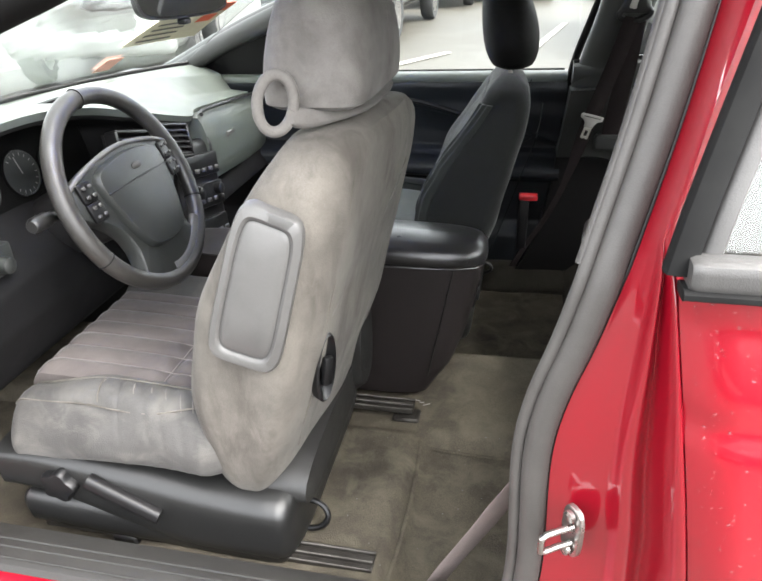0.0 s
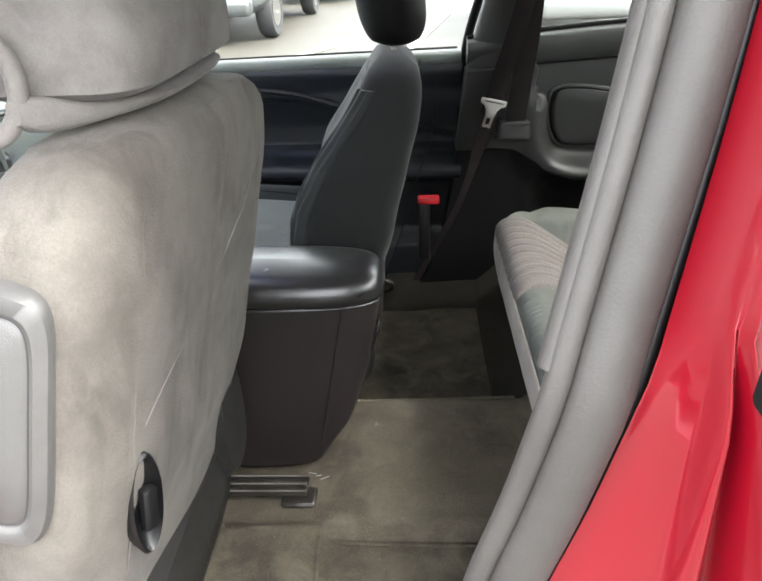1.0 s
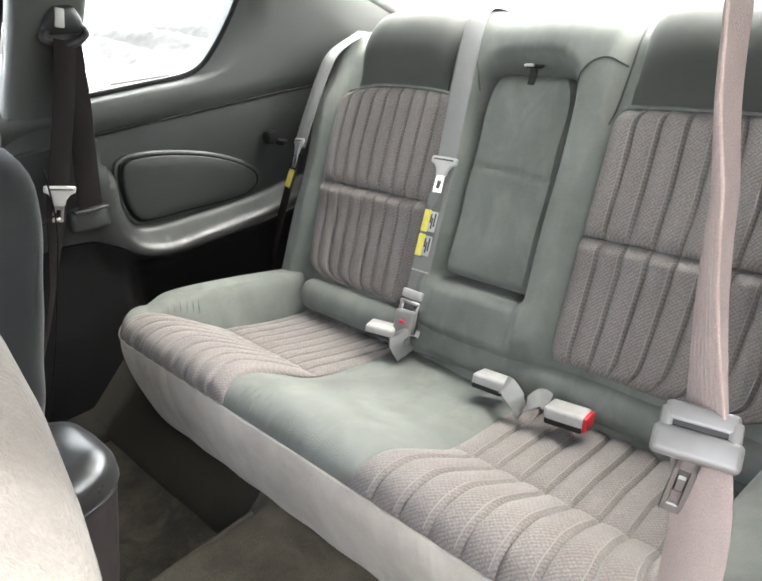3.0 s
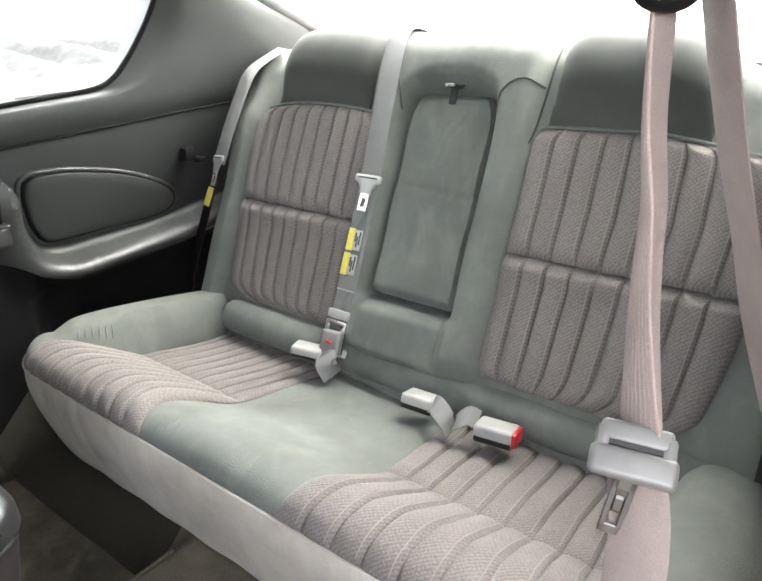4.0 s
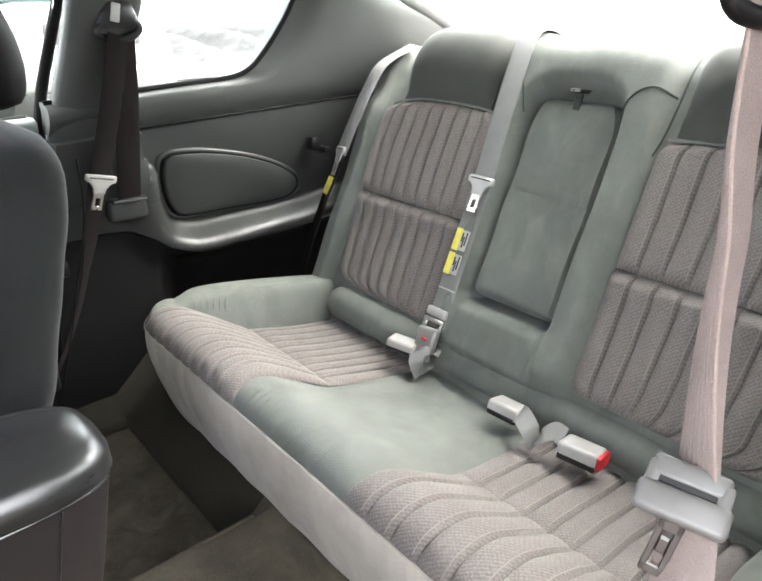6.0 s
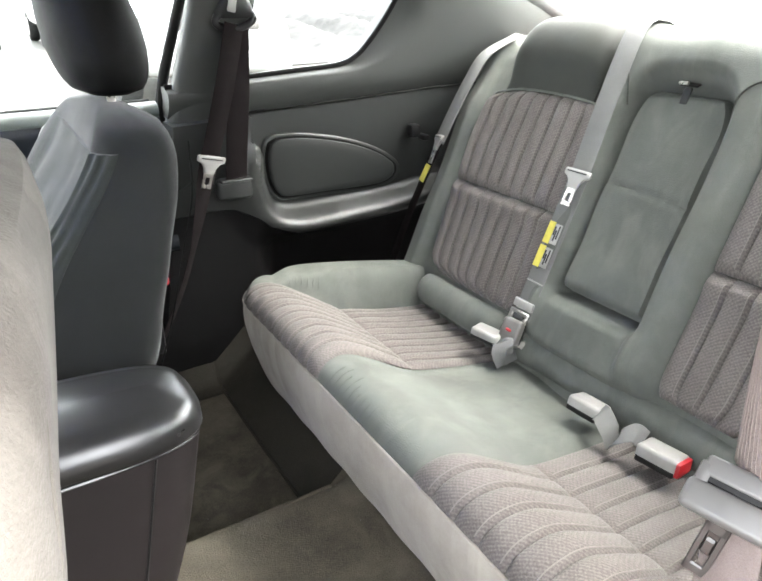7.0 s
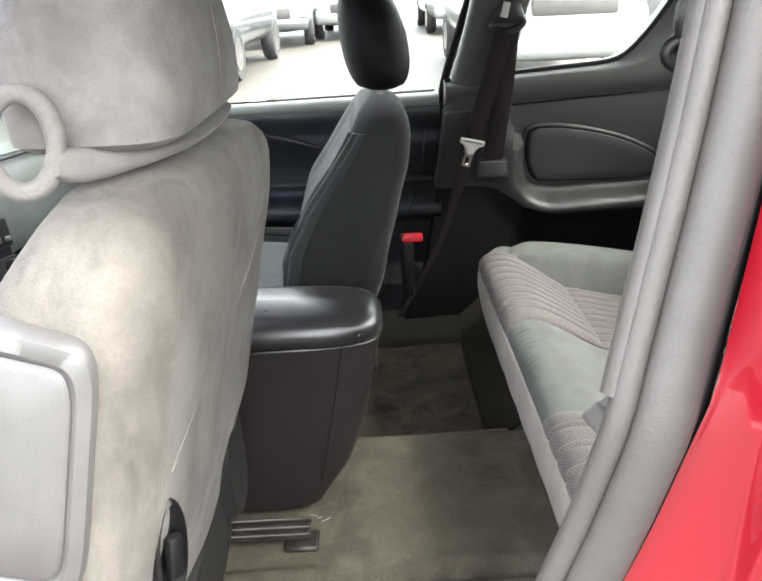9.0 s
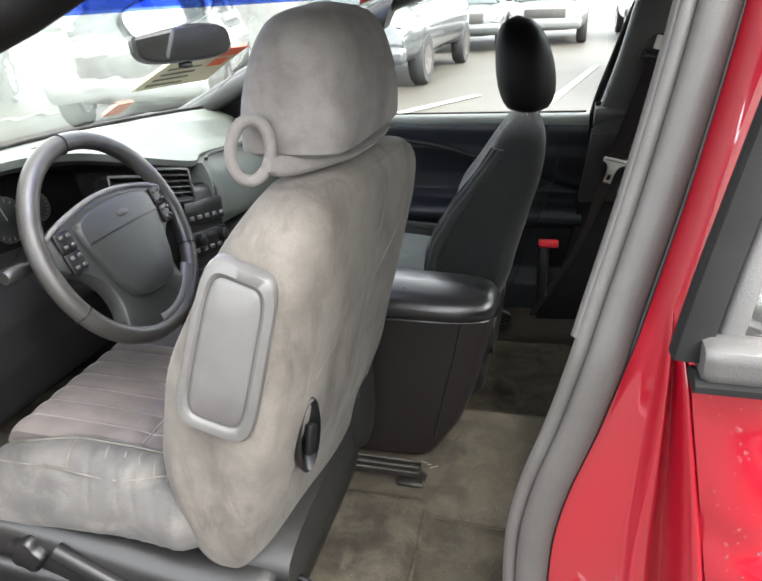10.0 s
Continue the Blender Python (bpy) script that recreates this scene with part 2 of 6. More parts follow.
def thing(name, label, category, place=(0, 0, 0), group="", kind=""):
    ob = new(name)
    ob.location = place
    ob.empty_display_size = 0.05
    return tagged(ob, label, category, group, kind)


def join(*pieces):
    verts, faces = [], []
    for v, f in pieces:
        k = len(verts)
        verts += list(v)
        faces += [tuple(i + k for i in q) for q in f]
    return verts, faces


def moved(piece, m):
    v, f = piece
    return [m @ Vector(p) for p in v], f


def sheet(fn, nu, nv):
    """A grid over u, v in 0..1."""
    verts = [fn(i / nu, j / nv) for j in range(nv + 1) for i in range(nu + 1)]
    faces = [(j * (nu + 1) + i, j * (nu + 1) + i + 1, (j + 1) * (nu + 1) + i + 1, (j + 1) * (nu + 1) + i) for j in range(nv) for i in range(nu)]
    return verts, faces


def slab(front, back, nu, nv):
    """Two grids joined along their rims."""
    a, fa = sheet(front, nu, nv)
    b, fb = sheet(back, nu, nv)
    k = len(a)
    rim = [j for j in range(nu + 1)] + [(j + 1) * (nu + 1) - 1 for j in range(1, nv + 1)] + [nv * (nu + 1) + i for i in range(nu - 1, -1, -1)] + [j * (nu + 1) for j in range(nv - 1, 0, -1)]
    side = [(rim[i], rim[(i + 1) % len(rim)], rim[(i + 1) % len(rim)] + k, rim[i] + k) for i in range(len(rim))]
    return a + b, fa + [tuple(k + i for i in reversed(q)) for q in fb] + side


def loft(rings, caps=True, closed=False):
    n = len(rings[0])
    verts = [tuple(p) for r in rings for p in r]
    m = len(rings)
    faces = [(j * n + i, j * n + (i + 1) % n, ((j + 1) % m) * n + (i + 1) % n, ((j + 1) % m) * n + i) for j in range(m if closed else m - 1) for i in range(n)]
    if caps and not closed:
        faces += [tuple(reversed(range(n))), tuple((m - 1) * n + i for i in range(n))]
    return verts, faces


def curve(pts, n):
    """A smooth line (Catmull-Rom) through the points, in n steps of even length."""
    p = np.array(pts, float)
    p = np.vstack([2 * p[0] - p[1], p, 2 * p[-1] - p[-2]])
    out = []
    for i in range(1, len(p) - 2):
        for t in np.linspace(0, 1, 24, endpoint=False):
            a, b, c, d = p[i - 1 : i + 3]
            out.append(0.5 * (2 * b + (c - a) * t + (2 * a - 5 * b + 4 * c - d) * t**2 + (3 * b - a - 3 * c + d) * t**3))
    out.append(p[-2])
    out = np.array(out)
    s = np.r_[0, np.cumsum(np.linalg.norm(np.diff(out, axis=0), axis=1))]
    e = np.linspace(0, s[-1], n + 1)
    return np.stack([np.interp(e, s, out[:, k]) for k in range(out.shape[1])], 1)


def tube(pts, r, seg=10, closed=False, flat=1.0):
    p = [Vector(v) for v in pts]
    rings, s = [], None
    for i, c in enumerate(p):
        a = p[i - 1] if i or closed else p[0]
        b = p[(i + 1) % len(p)] if i + 1 < len(p) or closed else p[-1]
        d = (b - a).normalized()
        if s is None:
            s = d.cross(Vector((0, 0, 1)))
            s = s if s.length > 0.3 else d.cross(Vector((1, 0, 0)))
        s = (s - d * s.dot(d)).normalized()
        w = s.cross(d)
        rr = r[i] if hasattr(r, "__len__") else r
        rings.append([c + s * math.cos(2 * math.pi * k / seg) * rr + w * math.sin(2 * math.pi * k / seg) * rr * flat for k in range(seg)])
    return loft(rings, closed=closed)


def ribbon(pts, side, width=0.047, thick=0.0016, n=40):
    """A strap along a smooth line; side: its width direction, one or one for each given point."""
    c = curve(pts, n)
    if isinstance(side[0], (int, float)):
        sd = np.tile(np.array(side, float), (n + 1, 1))
    else:
        raw = curve(pts, 400)
        at = [int(((raw - np.array(q)) ** 2).sum(1).argmin()) / 400 * n for q in pts]
        sd = np.stack([np.interp(np.arange(n + 1), at, [s[k] for s in side]) for k in range(3)], 1)
    rings = []
    for i in range(n + 1):
        d = Vector(c[min(i + 1, n)] - c[max(i - 1, 0)]).normalized()
        s = Vector(sd[i])
        s = (s - d * s.dot(d)).normalized()
        t = d.cross(s)
        p = Vector(c[i])
        rings.append([p + s * a * width / 2 + t * b * thick / 2 for a, b in ((-1, -0.4), (-0.97, -1), (0.97, -1), (1, -0.4), (1, 0.4), (0.97, 1), (-0.97, 1), (-1, 0.4))])
    return loft(rings)


def rbox(sx, sy, sz, bevel=0.004, seg=2, at=(0, 0, 0), turn=(0, 0, 0)):
    bm = bmesh.new()
    bmesh.ops.create_cube(bm, size=1)
    bmesh.ops.scale(bm, vec=(sx, sy, sz), verts=bm.verts)
    bmesh.ops.bevel(bm, geom=list(bm.edges), offset=bevel, segments=seg, affect="EDGES", profile=0.5)
    m = pose(*at, *turn)
    v = [m @ q.co for q in bm.verts]
    bm.verts.index_update()
    f = [tuple(q.index for q in p.verts) for p in bm.faces]
    bm.free()
    return v, f


def sring(c, ax, ay, a, b, p=4.0, n=40):
    """A rounded-rectangle ring round c, in the plane of ax and ay."""
    c, ax, ay = Vector(c), Vector(ax), Vector(ay)
    out = []
    for i in range(n):
        t = 2 * math.pi * i / n
        x, y = math.cos(t), math.sin(t)
        k = (abs(x) ** p + abs(y) ** p) ** (-1 / p)
        out.append(c + ax * x * k * a + ay * y * k * b)
    return out


def lathe(profile, seg=32, m=Matrix()):
    """Turned round the local z axis: (radius, height) pairs."""
    rings = [[m @ Vector((r * math.cos(2 * math.pi * k / seg), r * math.sin(2 * math.pi * k / seg), h)) for k in range(seg)] for r, h in profile]
    return loft(rings)


def smooth(a, b, x):
    t = min(max((x - a) / (b - a), 0.0), 1.0)
    return t * t * (3 - 2 * t)


def table(rows, n):
    """Rows of numbers, smoothly refined to n + 1 rows by the first column."""
    r = np.array(rows, float)
    k = curve(r, 400)
    e = np.linspace(r[0, 0], r[-1, 0], n + 1)
    return np.stack([np.interp(e, k[:, 0], k[:, j]) for j in range(r.shape[1])], 1)


# ---- the car's shell: floor, roof, pillars, glass ----
def floor_z(x, y):
    """Carpet: flat wells, a low tunnel, a rise under the front seats and a lift under the rear bench."""
    t = smooth(0.195, 0.165, abs(y + 0.05))
    z = 0.256 + 0.032 * t - 0.05 * smooth(0.112, 0.15, y) + 0.05 * smooth(-0.14, -0.2, x) * (1 - t) * smooth(-0.75, -0.55, x) * smooth(0.0, -0.2, y)
    z += 0.005 * math.sin(9 * x + 4 * y) * math.sin(7 * y - 3 * x) + 0.0015 * math.sin(41 * x + 13 * y) * math.sin(37 * y)
    z += 0.05 * t * smooth(0.27, 0.4, x) + (1 - t) * 0.1 * min(max((x - 0.172) / 0.105, 0.0), 1.0) + 0.05 * smooth(0.6, 0.74, -y) + 0.07 * smooth(0.66, 0.72, y)
    return z


carpet = part("floor", slab(lambda u, v: (-1.25 + 2.0 * u, -0.7 + 1.46 * v, floor_z(-1.25 + 2.0 * u, -0.7 + 1.46 * v)), lambda u, v: (-1.25 + 2.0 * u, -0.7 + 1.46 * v, 0.12), 180, 150), M["carpet"])
tagged(carpet, "dusty dark carpet over the car's floor and tunnel", "floor", kind="structure")
part("carpet_edge", tube(curve([(-0.2, -0.235, 0.268), (-0.1, -0.242, 0.266), (0.05, -0.246, 0.266), (0.2, -0.25, 0.27)], 20), 0.0045, 8, flat=0.35), M["carpet"], carpet)
part("carpet_edge", tube(curve([(-0.16, 0.117, 0.283), (0.0, 0.118, 0.284), (0.2, 0.118, 0.29)], 20), 0.0045, 8, flat=0.35), M["carpet"], carpet)
# riser and sill strip carry their shade in a darker carpet colour
part("carpet_riser", slab(lambda u, v: (0.174 + 0.13 * u, 0.16 + 0.585 * v, floor_z(0.174 + 0.13 * u, 0.16 + 0.585 * v) + 0.005), lambda u, v: (0.18 + 0.13 * u, 0.16 + 0.585 * v, 0.15), 12, 40), M["carpet_shaded"], carpet, "dark carpet riser with shade put into its colour")
part("carpet_side", slab(lambda u, v: (-0.2 + 0.37 * u, 0.635 + 0.12 * v, floor_z(-0.2 + 0.37 * u, 0.635 + 0.12 * v) + 0.005), lambda u, v: (-0.2 + 0.37 * u, 0.635 + 0.12 * v, 0.15), 16, 14), M["carpet_shaded"], carpet, "dark carpet along the sill with shade put into its colour")
part("carpet_edge", tube([(0.171, y, floor_z(0.165, y) + 0.004) for y in np.linspace(0.16, 0.74, 30)], 0.004, 8, flat=0.5), M["carpet_shaded"], carpet)
part("carpet_edge", tube(curve([(-0.17, -0.25, 0.29), (-0.165, -0.4, 0.285), (-0.17, -0.55, 0.29), (-0.18, -0.68, 0.3)], 20), 0.004, 8, flat=0.35), M["carpet"], carpet)

RAIL = [(-1.2, 0.86), (-0.885, 1.005), (-0.5, 1.15), (-0.36, 1.212), (-0.1, 1.255), (0.3, 1.27), (0.7, 1.245), (1.0, 1.13), (1.3, 1.02)]
RAIL = curve(RAIL, 60)


def rail_y(z):
    return 0.78 - 0.38 * (z - 0.86)


body = thing("car_body", "red coupe body with an open driver's door opening, wet with rain", "car")
for sgn, nm in ((-1, "driver"), (1, "passenger")):
    rings = []
    for x, z in RAIL:
        y = sgn * rail_y(z)
        z += 0.055 * smooth(0.1, -0.3, x) if sgn < 0 else 0.0
        rings.append(sring((x, y, z + 0.02), (0.35, 0, 0.94), (0, 1, 0), 0.033, 0.045, 3, 20))
    part("roof_rail", loft(rings), M["trim_up"] if sgn > 0 else M["rubber"], body)
    if sgn > 0:
        part("pillar_trim", loft([sring((x + 0.015, rail_y(z) - 0.03, z + 0.005), (0.4, 0, 0.92), (0, 1, 0), 0.045, 0.04, 3, 20) for x, z in RAIL if x < -0.4]), M["trim"], body, "dark windshield pillar trim")
    out = [sring((x, sgn * (rail_y(z) + 0.03), z + 0.075), (0.35, 0, 0.94), (0, 1, 0), 0.02, 0.045, 3, 20) for x, z in RAIL + np.array((0, 0.03 if sgn < 0 else 0.0)) if -0.55 < x < 0.55]
    part("outer_rail", loft(out), M["paint"], body)
roof = slab(lambda u, v: (-0.42 + 1.27 * v, -0.68 + 1.36 * u, 1.4 - 0.06 * abs(2 * u - 1) ** 2.5 - 0.06 * abs(2 * v - 1) ** 2.5), lambda u, v: (-0.42 + 1.27 * v, -0.66 + 1.32 * u, 1.37 - 0.06 * abs(2 * u - 1) ** 2.5 - 0.06 * abs(2 * v - 1) ** 2.5), 24, 24)
part("roof", roof, M["paint"], body)
liner = slab(lambda u, v: (-0.4 + 1.23 * v, -0.64 + 1.28 * u, 1.335 - 0.035 * abs(2 * u - 1) ** 2.5 - 0.055 * abs(2 * v - 1) ** 2.5), lambda u, v: (-0.4 + 1.23 * v, -0.64 + 1.28 * u, 1.343 - 0.035 * abs(2 * u - 1) ** 2.5 - 0.055 * abs(2 * v - 1) ** 2.5), 24, 24)
tagged(part("ceiling", liner, M["headliner"]), "grey cloth headliner under the roof", "headliner", kind="structure")


def pane(name, fn, n, parent, off):
    """A thin sheet of glass that lets daylight in."""
    ob = part(name, slab(fn, lambda u, v: tuple(Vector(fn(u, v)) + Vector(off)), n, n), M["glass"], parent)
    ob.visible_shadow = False
    return ob


pane("windshield", lambda u, v: (-1.3 + 0.82 * v + 0.22 * (2 * u - 1) ** 2 * (1 - v), (-0.7 + 1.4 * u) * (1 - 0.14 * v), 0.92 + 0.35 * v + 0.03 * math.sin(math.pi * v)), 12, body, (0.003, 0, -0.003))
pane("rear_window", lambda u, v: (1.32 - 0.6 * v, (-0.62 + 1.24 * u) * (1 - 0.12 * v), 1.02 + 0.24 * v + 0.05 * math.sin(math.pi * v)), 10, body, (-0.003, 0, -0.003))

# ---- passenger side: door ----
door = thing("passenger_door", "closed passenger door with dark slate inner trim", "car door", (-0.45, 0.76, 0.3))


def door_y(x, z):
    y = 0.755 - 0.03 * smooth(0.8, 0.86, z) - 0.02 * smooth(0.885, 0.8, z) * smooth(0.7, 0.78, z)
    y -= 0.065 * math.exp(-(((z - 0.595 - 0.02 * smooth(-0.2, -0.8, x)) / 0.03) ** 4))
    zc = 0.795 - 0.3 * max(x + 0.36, 0) ** 1.3
    y += 0.022 * smooth(zc, zc - 0.02, z) * smooth(0.64, 0.66, z)
    y -= 0.03 * smooth(0.42, 0.36, z)
    return y


def under(ob, parent, off):
    ob.parent = parent
    ob.location = off
    return ob


off = (0.45, -0.76, -0.3)
under(part("door_panel", slab(lambda u, v: (-1.08 + 1.2 * u, door_y(-1.08 + 1.2 * u, 0.27 + 0.6 * v), 0.27 + 0.6 * v), lambda u, v: (-1.08 + 1.2 * u, 0.84, 0.27 + 0.6 * v), 80, 110), M["door_trim"]), door, off)
under(part("window_ledge", loft([sring((x, 0.752, 0.872 + 0.018 * (x + 0.5)), (0, 1, 0), (0, 0, 1), 0.035, 0.016, 3, 20) for x in np.linspace(-1.08, 0.118, 16)]), M["dash"]), door, off)
under(part("trim_line", tube(curve([(-0.75, 0.716, 0.835), (-0.5, 0.716, 0.825), (-0.33, 0.718, 0.808), (-0.2, 0.722, 0.772), (-0.1, 0.725, 0.735)], 30), 0.007, 8), M["black"]), door, off)
under(part("outer_skin", slab(lambda u, v: (-1.1 + 1.24 * u, 0.86 + 0.04 * math.sin(math.pi * v), 0.25 + 0.62 * v), lambda u, v: (-1.1 + 1.24 * u, 0.85, 0.25 + 0.62 * v), 20, 12), M["paint"]), door, off)
p = pane("window_glass", lambda u, v: (-1.02 + 0.2 * v + (1.15 - 0.13 * v) * u, 0.765 - 0.14 * v, 0.88 + 0.37 * v), 6, None, (0, 0.004, 0))
under(p, door, off)
under(part("sail_panel", slab(lambda u, v: (-1.08 + 0.32 * u, 0.742 - 0.1 * v * (0.3 + 0.5 * u), 0.87 + v * (float(np.interp(-1.08 + 0.32 * u, RAIL[:, 0], RAIL[:, 1])) - 0.85)), lambda u, v: (-1.08 + 0.32 * u, 0.775 - 0.1 * v * (0.3 + 0.5 * u), 0.87 + v * (float(np.interp(-1.08 + 0.32 * u, RAIL[:, 0], RAIL[:, 1])) - 0.85)), 12, 8), M["black"], None, "black sail panel"), door, off)
under(part("window_seal", tube([(-1.05, 0.765, 0.875), (-0.5, 0.765, 0.884), (0.11, 0.765, 0.896)], 0.008, 8), M["rubber"]), door, off)
under(part("rear_seal", tube(curve([(0.128, 0.735, 0.4), (0.122, 0.745, 0.7), (0.128, 0.742, 0.89), (0.17, 0.705, 1.06), (0.21, 0.66, 1.2)], 30), 0.011, 10), M["rubber"]), door, off)

# ---- quarter trims of both sides ----
RIDGE = curve([(0.306, 0.755), (0.313, 0.69), (0.345, 0.622), (0.415, 0.592), (0.55, 0.595), (0.72, 0.605), (0.86, 0.63), (1.0, 0.67)], 60)


def ridge(x, z):
    d2 = ((RIDGE - (x, z)) ** 2).sum(1)
    k = int(d2.argmin())
    a, b = RIDGE[max(k - 1, 0)], RIDGE[min(k + 1, len(RIDGE) - 1)]
    side = (b[0] - a[0]) * (z - a[1]) - (b[1] - a[1]) * (x - a[0])
    return math.sqrt(d2[k]), side > 0


def trim_y(x, z):
    d, above = ridge(x, z)
    w = smooth(0.4, 0.3, x)
    y = 0.735 - 0.05 * smooth(0.6, 0.92, z) - 0.03 * smooth(0.75, 1.0, x)
    if above:
        return y - 0.06 * smooth(0.042, 0.0, d)
    return y - 0.06 * (1 - w) * smooth(0.075, 0.008, d) - 0.06 * w * (0.6 + 0.4 * smooth(0.09, 0.01, d)) + 0.085 * (1 - w) * smooth(0.01, 0.1, d)


def x_front(z):
    return float(np.interp(z, (0.24, 0.3, 0.4, 0.54, 0.9), (0.0, 0.035, 0.075, 0.1, 0.13)))


def seam_z(x):
    return 0.868 + 0.035 * (x - 0.3) / 0.6


# height along the car below which the trim is coloured as shaded
def shade_z(x):
    return float(np.interp(x, (0.1, 0.2, 0.26, 0.31, 0.34, 0.42, 0.55, 0.72, 1.02), (0.652, 0.657, 0.652, 0.625, 0.598, 0.566, 0.566, 0.575, 0.62)))


# inner edge at the glass and outer edge, as x, z pairs
AROUND = curve([(0.13, 0.931, 0.13, 0.868), (0.3, 0.944, 0.3, 0.87), (0.42, 0.953, 0.45, 0.876), (0.53, 0.962, 0.65, 0.884), (0.575, 0.98, 0.86, 0.892), (0.605, 1.014, 1.04, 0.905), (0.632, 1.058, 1.2, 1.0), (0.653, 1.102, 1.08, 1.07), (0.668, 1.15, 0.95, 1.122), (0.672, 1.2, 0.83, 1.178), (0.66, 1.275, 0.7, 1.275)], 90)


def quarter(sgn, lab):
    q = thing("quarter_trim", lab, "side trim", (0.5, sgn * 0.74, 0.3))
    o = (-0.5, -sgn * 0.74, -0.3)

    def low(u, v, z0, z1, h=0.0):
        """A strip of the trim between two heights given along the car."""
        za = z0(0.3) + v * (z1(0.3) - z0(0.3))
        x0 = x_front(za) + (0.16 if sgn < 0 else 0.0)
        x = x0 + u * (1.02 - x0)
        z = z0(x) + v * (z1(x) - z0(x))
        return x, sgn * ((trim_y(x, z) if sgn > 0 else 0.735 - 0.05 * smooth(0.6, 0.92, z)) - h), z

    def strip(nm, z0, z1, mat, lab=""):
        deep = sgn * (0.835 if sgn > 0 else 0.745)
        under(part(nm, slab(lambda u, v: low(u, v, z0, z1), lambda u, v: (low(u, v, z0, z1)[0], deep, low(u, v, z0, z1)[2]), 110, 60), mat, None, lab), q, o)

    strip("lower_panel", shade_z, seam_z, M["trim"])
    # same trim below the ridge, the overhang's shade painted into its colour
    strip("shaded_panel", lambda x: 0.17, lambda x: shade_z(x) - 0.0025, M["trim_shaded"], "lower trim, the ridge's shade put into its brown-black colour")

    def around(u, v):
        ix, iz, ox, oz = AROUND[min(int(round(u * 90)), 90)]
        x, z = ix + (ox - ix) * v, iz + (oz - iz) * v
        y = 0.69 - 0.38 * (z - 0.9) + 0.022 * (1 - smooth(0, 0.16, v)) - 0.014 * math.sin(math.pi * v) - 0.05 * smooth(0.75, 1.2, x)
        return x, sgn * y, z

    under(part("window_surround", slab(around, lambda u, v: (around(u, v)[0], around(u, v)[1] + sgn * 0.05, around(u, v)[2]), 90, 24), M["trim_up"]), q, o)
    under(part("front_pillar", loft([sring((x, sgn * y, z), (1, 0, 0), (0, 1, 0), a, 0.03, 3, 28) for z, x, y, a in table(([(0.4, 0.16, 0.725, 0.07), (0.7, 0.17, 0.722, 0.07)] if sgn < 0 else []) + [(0.86, 0.208, 0.715, 0.078), (0.95, 0.222, 0.695, 0.074), (1.08, 0.248, 0.66, 0.07), (1.27, 0.285, 0.6, 0.075)], 14)]), M["trim_up"] if sgn > 0 else M["sill"]), q, o)
    c = [(x, sgn * (0.711 - 0.38 * (z - 0.9)), z) for x, z in AROUND[:, :2]]
    under(part("window_seal", tube(c, 0.006, 8), M["rubber"]), q, o)
    g = pane("quarter_glass", lambda u, v: (0.29 + 0.42 * u, sgn * (0.738 - 0.125 * v), 0.935 + 0.33 * v), 4, None, (0, sgn * 0.004, 0))
    under(g, q, o)
    return q, o


quart, qoff = quarter(1, "grey-green side trim with armrest and speaker beside the rear bench")
# speaker cover: a teardrop, wide at its front
SPK = [(0.343, 0.785), (0.352, 0.803), (0.38, 0.808), (0.45, 0.803), (0.55, 0.782), (0.64, 0.75), (0.705, 0.712), (0.722, 0.682), (0.7, 0.658), (0.64, 0.65), (0.5, 0.652), (0.41, 0.652), (0.375, 0.66), (0.352, 0.7), (0.342, 0.75)]


def closed(pts, n):
    c = curve(pts[-2:] + pts + pts[:3], 3 * n)
    a = int(((c - np.array(pts[0])) ** 2).sum(1)[: n].argmin())
    b = 2 * n + int(((c - np.array(pts[0])) ** 2).sum(1)[2 * n :].argmin())
    idx = np.linspace(a, b, n, endpoint=False).astype(int)
    return c[idx]


sp = closed(SPK, 60)
mid = sp.mean(0)
rings = []
for k, h in ((0.95, -0.004), (0.95, 0.004), (0.935, 0.0075), (0.9, 0.009), (0.6, 0.0105), (0.2, 0.011)):
    rings.append([(mid[0] + (x - mid[0]) * k, 0.731 - 0.05 * smooth(0.6, 0.92, mid[1] + (z - mid[1]) * k) - h, mid[1] + (z - mid[1]) * k) for x, z in sp])
under(part("speaker_cover", loft(rings), M["trim"], None, "teardrop speaker cover"), quart, qoff)
under(part("speaker_groove", tube([(mid[0] + (x - mid[0]) * 0.965, 0.733 - 0.05 * smooth(0.6, 0.92, z), mid[1] + (z - mid[1]) * 0.965) for x, z in sp], 0.0062, 8, closed=True), M["black_leather"]), quart, qoff)
under(part("speaker_rim", tube([(mid[0] + (x - mid[0]) * 1.015, 0.734 - 0.05 * smooth(0.6, 0.92, z), mid[1] + (z - mid[1]) * 1.03) for x, z in sp], 0.0062, 10, closed=True), M["trim"]), quart, qoff)
under(part("trim_seam", tube([(x, trim_y(x, seam_z(x)) - 0.001, seam_z(x) - 0.001) for x in np.linspace(0.3, 1.0, 40)], 0.0028, 6), M["black_leather"]), quart, qoff)
under(part("belt_slot", join(rbox(0.072, 0.03, 0.009, 0.004, 2, (0.249, 0.65, 0.734)), rbox(0.085, 0.03, 0.05, 0.012, 3, (0.251, 0.672, 0.708))), M["trim"]), quart, qoff)
